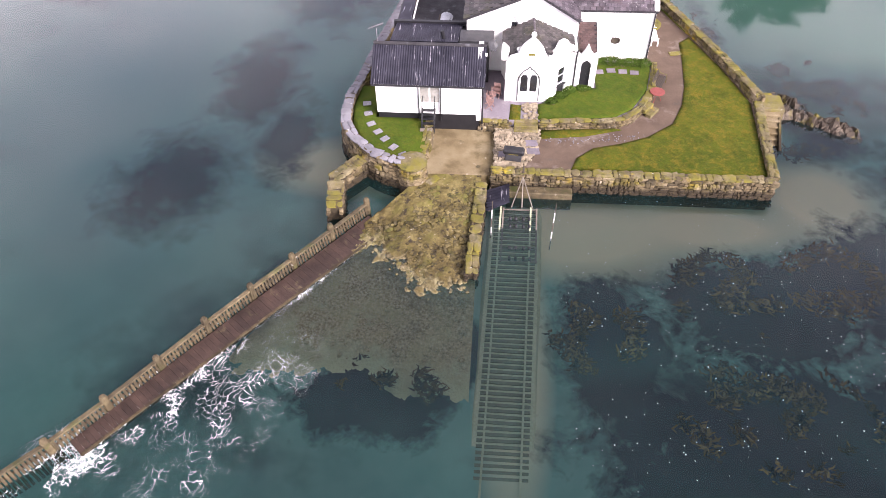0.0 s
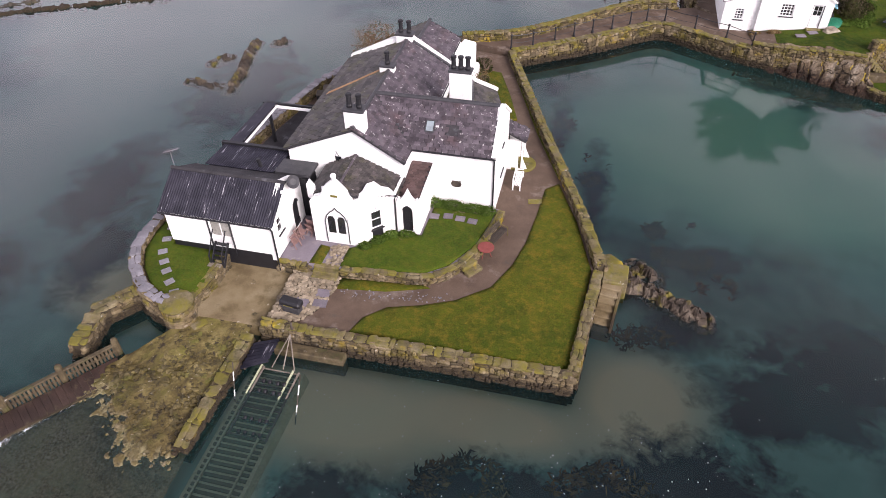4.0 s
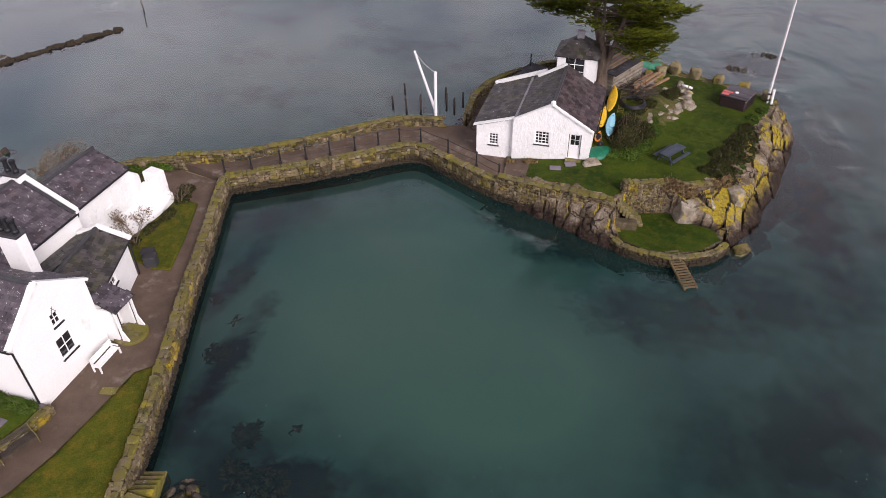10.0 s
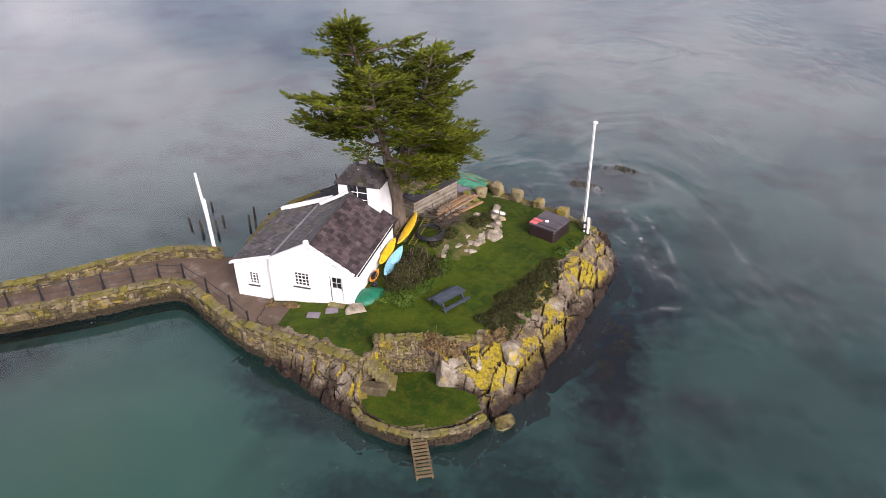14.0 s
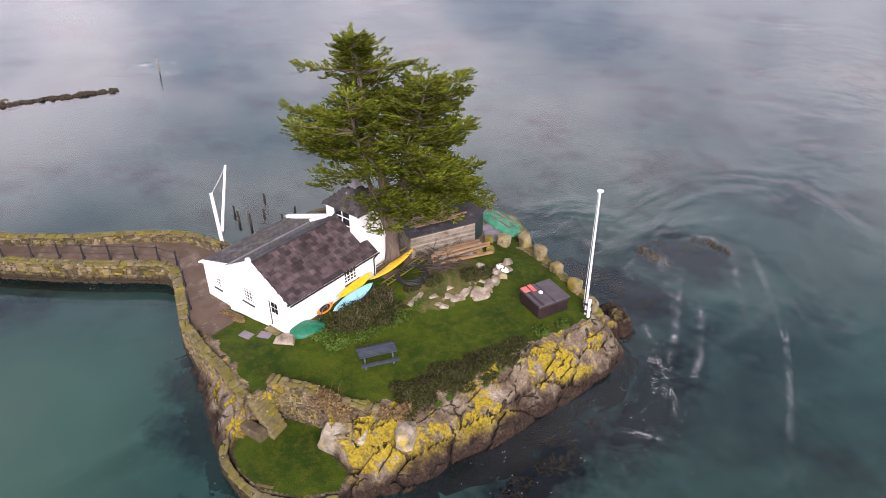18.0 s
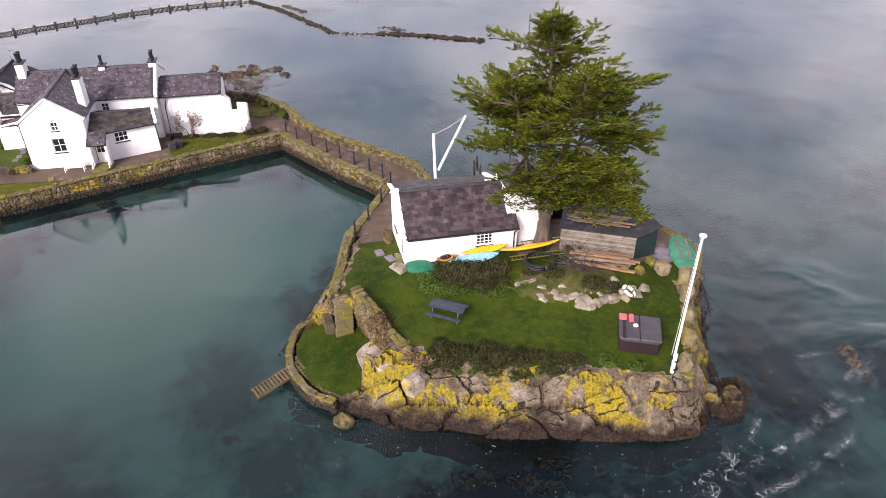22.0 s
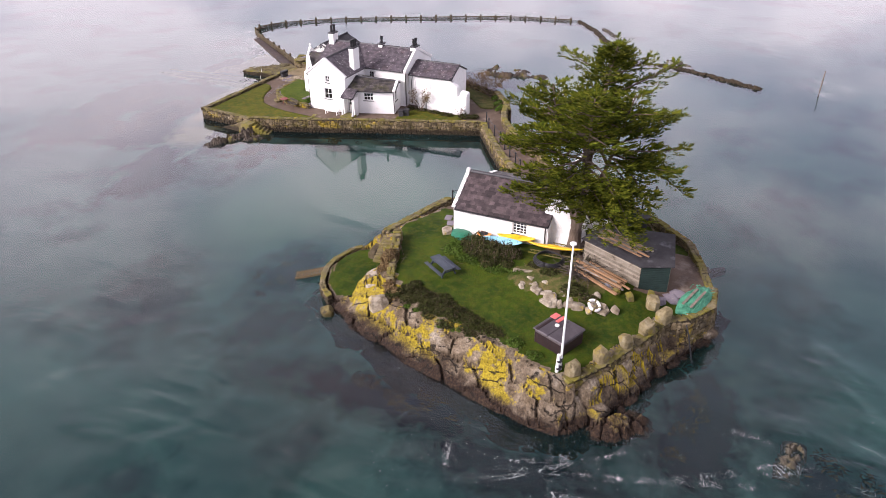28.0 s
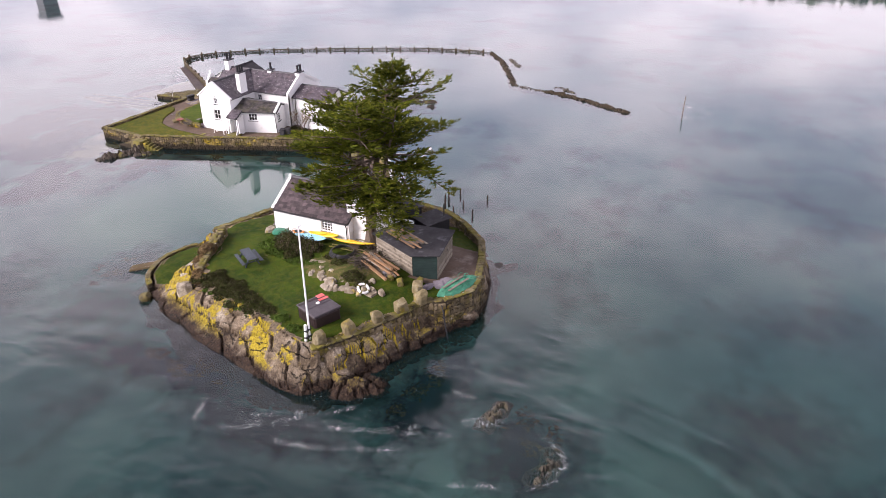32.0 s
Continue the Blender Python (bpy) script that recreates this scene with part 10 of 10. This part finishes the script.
for i in (0, 6, 12, 18):
    part("band", G().tube([ring[i], ring[i + 1]], 0.112, 9), M["coping"], by)

# green netting over boards at the islet's back
nt_ = thing("netted_boat", (38.0, 95.6, 2.8), "upturned boat under green netting held by planks", "boat")
n, k, vs = 16, 12, []
for i in range(n + 1):
    t = i / n
    for j in range(k + 1):
        q = math.pi * j / k
        w = 0.95 * max(0.15, math.sin(math.pi * (0.1 + 0.82 * t)) ** 0.6)
        vs.append(pose(40.0, 94.95, 2.9, 0, 0, 163) @ Vector((4.1 * t, w * math.cos(q), 0.02 + 0.55 * math.sin(q) ** 0.7 * (0.5 + 0.5 * math.sin(math.pi * t)) + 0.09 * noise.noise((7 * t, j * 0.9, 2)))))
part("netting", G().add(vs, [(i * (k + 1) + j, i * (k + 1) + j + 1, (i + 1) * (k + 1) + j + 1, (i + 1) * (k + 1) + j) for i in range(n) for j in range(k)] + [tuple(range(k + 1)), tuple(reversed(range(n * (k + 1), (n + 1) * (k + 1))))]), M["net_green"], nt_, smooth=True)
for s in (-0.28, 0.3):
    m = pose(40.0, 94.95, 2.9, 0, 0, 163)
    part("plank", G().beam(m @ Vector((0.6, s, 0.55)), m @ Vector((3.0, s, 0.60)), 0.18, 0.05), M["wood"], nt_)
g = G()
r2 = random.Random(4)
for k in range(26):
    q = [pose(40.0, 94.95, 2.9, 0, 0, 163) @ Vector((r2.uniform(0, 4), r2.uniform(-0.9, 0.9), 0.45)) for _ in range(2)]
    g.tube([q[0], (q[0] + q[1]) / 2 + Vector((0, 0, 0.16)), q[1]], 0.022, 4, False)
part("ropes", g, M["net_green"], nt_, fix=False)
hp = thing("drain_hose", (40.9, 95.6, 1.0), "black hose hanging down the rocks to the water", "hose")
part("hose", G().tube(curve_through([(40.3, 94.9, 3.2), (40.9, 95.5, 2.6), (41.4, 96.0, 1.2), (41.6, 96.3, 0.3), (41.5, 96.6, -0.2)], 5), 0.05, 7), M["black"], hp, smooth=True)
g = G()
for k, (x, y) in enumerate(((38.9, 93.3), (38.2, 94.0), (37.4, 94.3))):
    add_stone(g, pose(x, y, 2.95, 0, 0, 30 * k) @ Matrix.Diagonal((1.2, 0.9, 0.2, 1)))
single("slate_paving", g, M["paving"], "grey slate paving behind the shed", "paving", fix=False)

# old mooring stakes beyond the davit
for k, (x, y, h) in enumerate(((15.7, 86.1, 1.1), (15.8, 89.4, 1.0), (17.3, 85.4, 1.5), (18.7, 85.5, 1.6), (20.0, 89.3, 1.1), (21.6, 86.8, 1.3), (22.0, 88.5, 1.2), (20.6, 87.4, 1.4), (18.0, 87.5, 1.0))):
    single("mooring_stake", G().tube([(x, y, -1.0), (x + rng.uniform(-0.1, 0.1), y + rng.uniform(-0.1, 0.1), h)], [0.13, 0.09], 8), M["wood_dark"], "dark weathered mooring stake standing in the water", "stake", "mooring stakes by the davit")
single("channel_stake", G().tube([(-25.2, 104.5, -1.0), (-25.6, 104.6, 3.2)], [0.1, 0.07], 8), M["wood"], "leaning pale stake marking the end of the rubble bank", "stake")


# ---- foam, weed and the far shore ----
def foam(name, lines, label, width, peak=1.0, cells=6):
    """Sheets of foam lace lying on the water along lines, densest along their middle."""
    vs, fs, dens = [], [], []
    for line in lines:
        pts = [Vector((p[0], p[1], 0)) for p in curve_through([(*p, 0) for p in line], 8)]
        n, b = len(pts), len(vs)
        for i, p in enumerate(pts):
            d = (pts[min(i + 1, n - 1)] - pts[max(i - 1, 0)]).normalized()
            nr = Vector((-d.y, d.x, 0))
            ends = min(1.0, 4.0 * i / (n - 1), 4.0 * (n - 1 - i) / (n - 1))
            for k in range(cells + 1):
                o = 2 * k / cells - 1
                vs.append(p + nr * width * o + Vector((0, 0, SEA + 0.012)))
                dens.append(peak * ends * (1 - abs(o)) ** 0.8)
        fs += [(b + i * (cells + 1) + k, b + i * (cells + 1) + k + 1, b + (i + 1) * (cells + 1) + k + 1, b + (i + 1) * (cells + 1) + k) for i in range(n - 1) for k in range(cells)]
    me = G().add(vs, fs).mesh(name)
    at = me.attributes.new("froth", 'FLOAT', 'POINT')
    at.data.foreach_set("value", dens)
    me.materials.append(M["lace"])
    return tagged(new(name, me), label, "foam", kind="stuff")


foam("weir_foam", [[(-10.8, 22.4), (-13.6, 18.9), (-16.8, 14.9), (-19.6, 11.9), (-23.0, 9.2), (-26.5, 8.6)]], "white foam pouring through the weir", 2.3, 1.35, 10)
foam("weir_foam_drift", [[(-9.0, 21.5), (-11.4, 17.0), (-13.6, 12.0), (-15.0, 6.0)]], "thin drifting foam below the weir", 2.6, 0.5, 10)
foam("weir_foam_edge", [[(-5.9, 28.8), (-7.4, 27.0), (-9.4, 24.0), (-11.6, 21.0)]], "thin foam line along the weir apron", 0.25, 0.8)
TIDE = [[(49.3, 94.9), (50.9, 94.2), (52.8, 92.2), (54.4, 90.2), (56.3, 87.8), (57.6, 85.0)], [(48.3, 104.3), (50.0, 101.3), (51.6, 98.0), (53.0, 95.8)], [(51.1, 109.3), (53.4, 106.7), (54.6, 103.3), (56.8, 99.0)], [(54.6, 83.9), (56.1, 84.4), (57.2, 84.9)],
        [(53.3, 99.6), (54.9, 95.2), (55.9, 92.6), (56.6, 87.9)], [(47.3, 98.9), (47.2, 100.9), (47.9, 103.3)], [(48.4, 103.6), (49.5, 101.2), (51.3, 98.6), (53.2, 96.0)], [(48.5, 105.3), (49.3, 107.1), (50.6, 108.2), (52.0, 107.4)], [(51.0, 93.4), (52.4, 92.0), (53.8, 90.0), (55.1, 87.6)],
        [(49.2, 105.3), (51.1, 100.9), (52.9, 95.9), (54.9, 90.0), (56.2, 84.9)], [(53.4, 109.2), (55.6, 105.7), (59.1, 99.6), (61.1, 94.2), (63.5, 85.5)], [(56.4, 75.9), (58.8, 75.0), (60.2, 76.3)]]
foam("tide_foam", TIDE, "broken foam streaks where the tide runs past the islet", 0.30, 0.50)
foam("far_foam", [[(-29.0, 100.5), (-26.0, 103.8), (-22.0, 106.5)], [(-31.0, 102.6), (-28.5, 106.6), (-25.0, 109.0)], [(-54.0, 90.0), (-48.0, 97.0), (-42.0, 99.0)], [(-62.0, 82.0), (-55.0, 90.0)], [(-55.5, 62.0), (-56.4, 53.0), (-53.6, 45.0), (-48.5, 36.0), (-43.5, 26.0), (-37.5, 17.5), (-30.0, 10.4)]],
     "white water beyond the weir and the rubble bank", 1.2, 0.75, 8)
g = G()
r = random.Random(6)
for k in range(1500):
    x, y = r.uniform(6, 62), r.uniform(12, 110)
    if k > 800:
        c = r.uniform(0, 1)
        x, y = 47 + 12 * c + r.gauss(0, 2.2), 48 + 50 * r.random() + r.gauss(0, 1.0)
    if r.random() < 0.3:
        x, y = r.uniform(4, 26), r.uniform(14, 32)
    s = r.uniform(0.012, 0.035)
    g.add([(x + s * math.cos(q), y + s * math.sin(q), SEA + 0.010) for q in (0, 1.26, 2.5, 3.77, 5.0)], [(0, 1, 2, 3, 4)])
single("drifting_flecks", g, M["foam"], "small flecks of foam drifting on the water", "foam", kind="stuff", fix=False)


def kelp(beds, label, seed):
    r = random.Random(seed)
    g = G()
    for x, y, rx, ry, n in beds:
        for _ in range(int(n * 1.7)):
            a, q = r.uniform(0, 6.28), 0.8 * r.random() ** 0.6
            px, py = x + rx * q * math.cos(a), y + ry * q * math.sin(a)
            if noise.noise((px * 0.55, py * 0.55, seed)) < 0.10:
                continue
            fa = r.gauss(0.9, 1.2)
            ln, w = r.uniform(0.18, 0.6), r.uniform(0.025, 0.065)
            z = SEA - 0.22 + r.uniform(-0.16, 0.19)
            d, s = Vector((math.cos(fa), math.sin(fa), 0)), Vector((-math.sin(fa), math.cos(fa), 0))
            p = Vector((px, py, z))
            b = s * r.gauss(0, 0.12)
            g.add([p - s * w, p + s * w, p + d * ln * 0.5 + b + s * w * 1.2 + Vector((0, 0, 0.02)), p + d * ln, p + d * ln * 0.5 + b - s * w * 1.2 + Vector((0, 0, 0.02))], [(0, 1, 2, 3, 4)])
    return single("kelp_bed", g, M["kelp"], label, "seaweed", kind="stuff", fix=False)


kelp([(5.8, 22.5, 3.2, 4.0, 1560), (13.0, 25.0, 3.6, 4.2, 1920), (20.5, 26.0, 5.5, 4.0, 1920), (14.0, 17.5, 6.0, 4.0, 2040), (-4.5, 18.3, 3.6, 2.0, 780), (22.5, 20.0, 4.0, 4.0, 900)], "brown kelp fronds just under the surface", 1)
kelp([(23.0, 46.2, 3.6, 2.6, 2600), (23.5, 42.5, 3.0, 2.5, 720), (16.8, 52.5, 1.2, 4.5, 540), (14.0, 59.0, 1.0, 4.0, 420), (20.5, 37.5, 2.0, 2.0, 300)], "brown kelp along the foot of the sea wall", 2)
kelp([(44.0, 63.5, 3.5, 2.5, 540), (52.5, 79.0, 1.4, 7.0, 660), (47.5, 96.5, 4.5, 1.8, 540), (48.5, 105.0, 3.0, 3.0, 420)], "dark weed round the islet's rocks", 3)


def far_shore(name, x0, y0, x1, y1, h, label, seed, depth=40):
    """A wooded bank far across the strait, trees as ragged clumps on a rising slope."""
    r = random.Random(seed)
    root = thing(name, ((x0 + x1) / 2, (y0 + y1) / 2, 0), label, "woodland", kind="structure")
    a, b = Vector((x0, y0, 0)), Vector((x1, y1, 0))
    d = (b - a)
    nr = Vector((d.y, -d.x, 0)).normalized()
    n = 60
    vs = []
    for i in range(n + 1):
        p = a + d * i / n
        k = 0.8 + 0.3 * noise.noise((i * 0.22, seed, 0))
        vs += [p + Vector((0, 0, -1)), p + nr * 6 + Vector((0, 0, 2)), p + nr * depth + Vector((0, 0, h * k)), p + nr * depth * 2.5 + Vector((0, 0, h * 1.4 * k))]
    g = G().add(vs, [(4 * i + j, 4 * i + 4 + j, 4 * i + 5 + j, 4 * i + 1 + j) for i in range(n) for j in range(3)])
    part("bank", g, M["rough_grass"], root)
    g = G()
    for k in range(5200):
        t, u = r.random(), r.random()
        p = a + d * t + nr * (4 + depth * 1.6 * u)
        z = h * 0.75 * min(1, u * 1.6) + r.uniform(1, 8)
        s = r.uniform(1.5, 4.0)
        q = [Vector((r.gauss(0, 1), r.gauss(0, 1), r.gauss(0, 0.8))).normalized() * s for _ in range(3)]
        c = p + Vector((0, 0, z))
        g.add([c + q[0], c + q[1], c + q[2], c - q[0] * 0.8 - q[1] * 0.4], [(0, 1, 2), (0, 2, 3), (1, 2, 3)])
    tagged(part("trees", g, M["far_trees"], root, fix=False), kind="stuff")


far_shore("backdrop_shore_west", -330, 360, -330, 80, 30, "dark wooded bank across the strait", 1)
far_shore("backdrop_shore_south", -330, -330, 380, -330, 14, "distant wooded bank to the south", 2)
far_shore("backdrop_shore_east", 480, -330, 480, 500, 14, "distant wooded bank to the east", 3)
far_shore("backdrop_shore_north", 380, 560, -330, 560, 14, "distant wooded bank to the north", 4)

# masonry bridge tower far down the strait
bt = thing("backdrop_tower", (-142, -184, 0), "pale masonry bridge tower far down the strait", "tower", kind="structure")
part("shaft", G().prism([(-145, -186), (-138.6, -187.2), (-137.4, -181), (-143.8, -180)], -1.0, 22.0), M["slate_coping"], bt)
part("cornice", G().prism([(-145.8, -186.8), (-138, -188.2), (-136.6, -180.2), (-144.2, -179)], 22.0, 24.0), M["slate_coping"], bt, bevel=0.3)
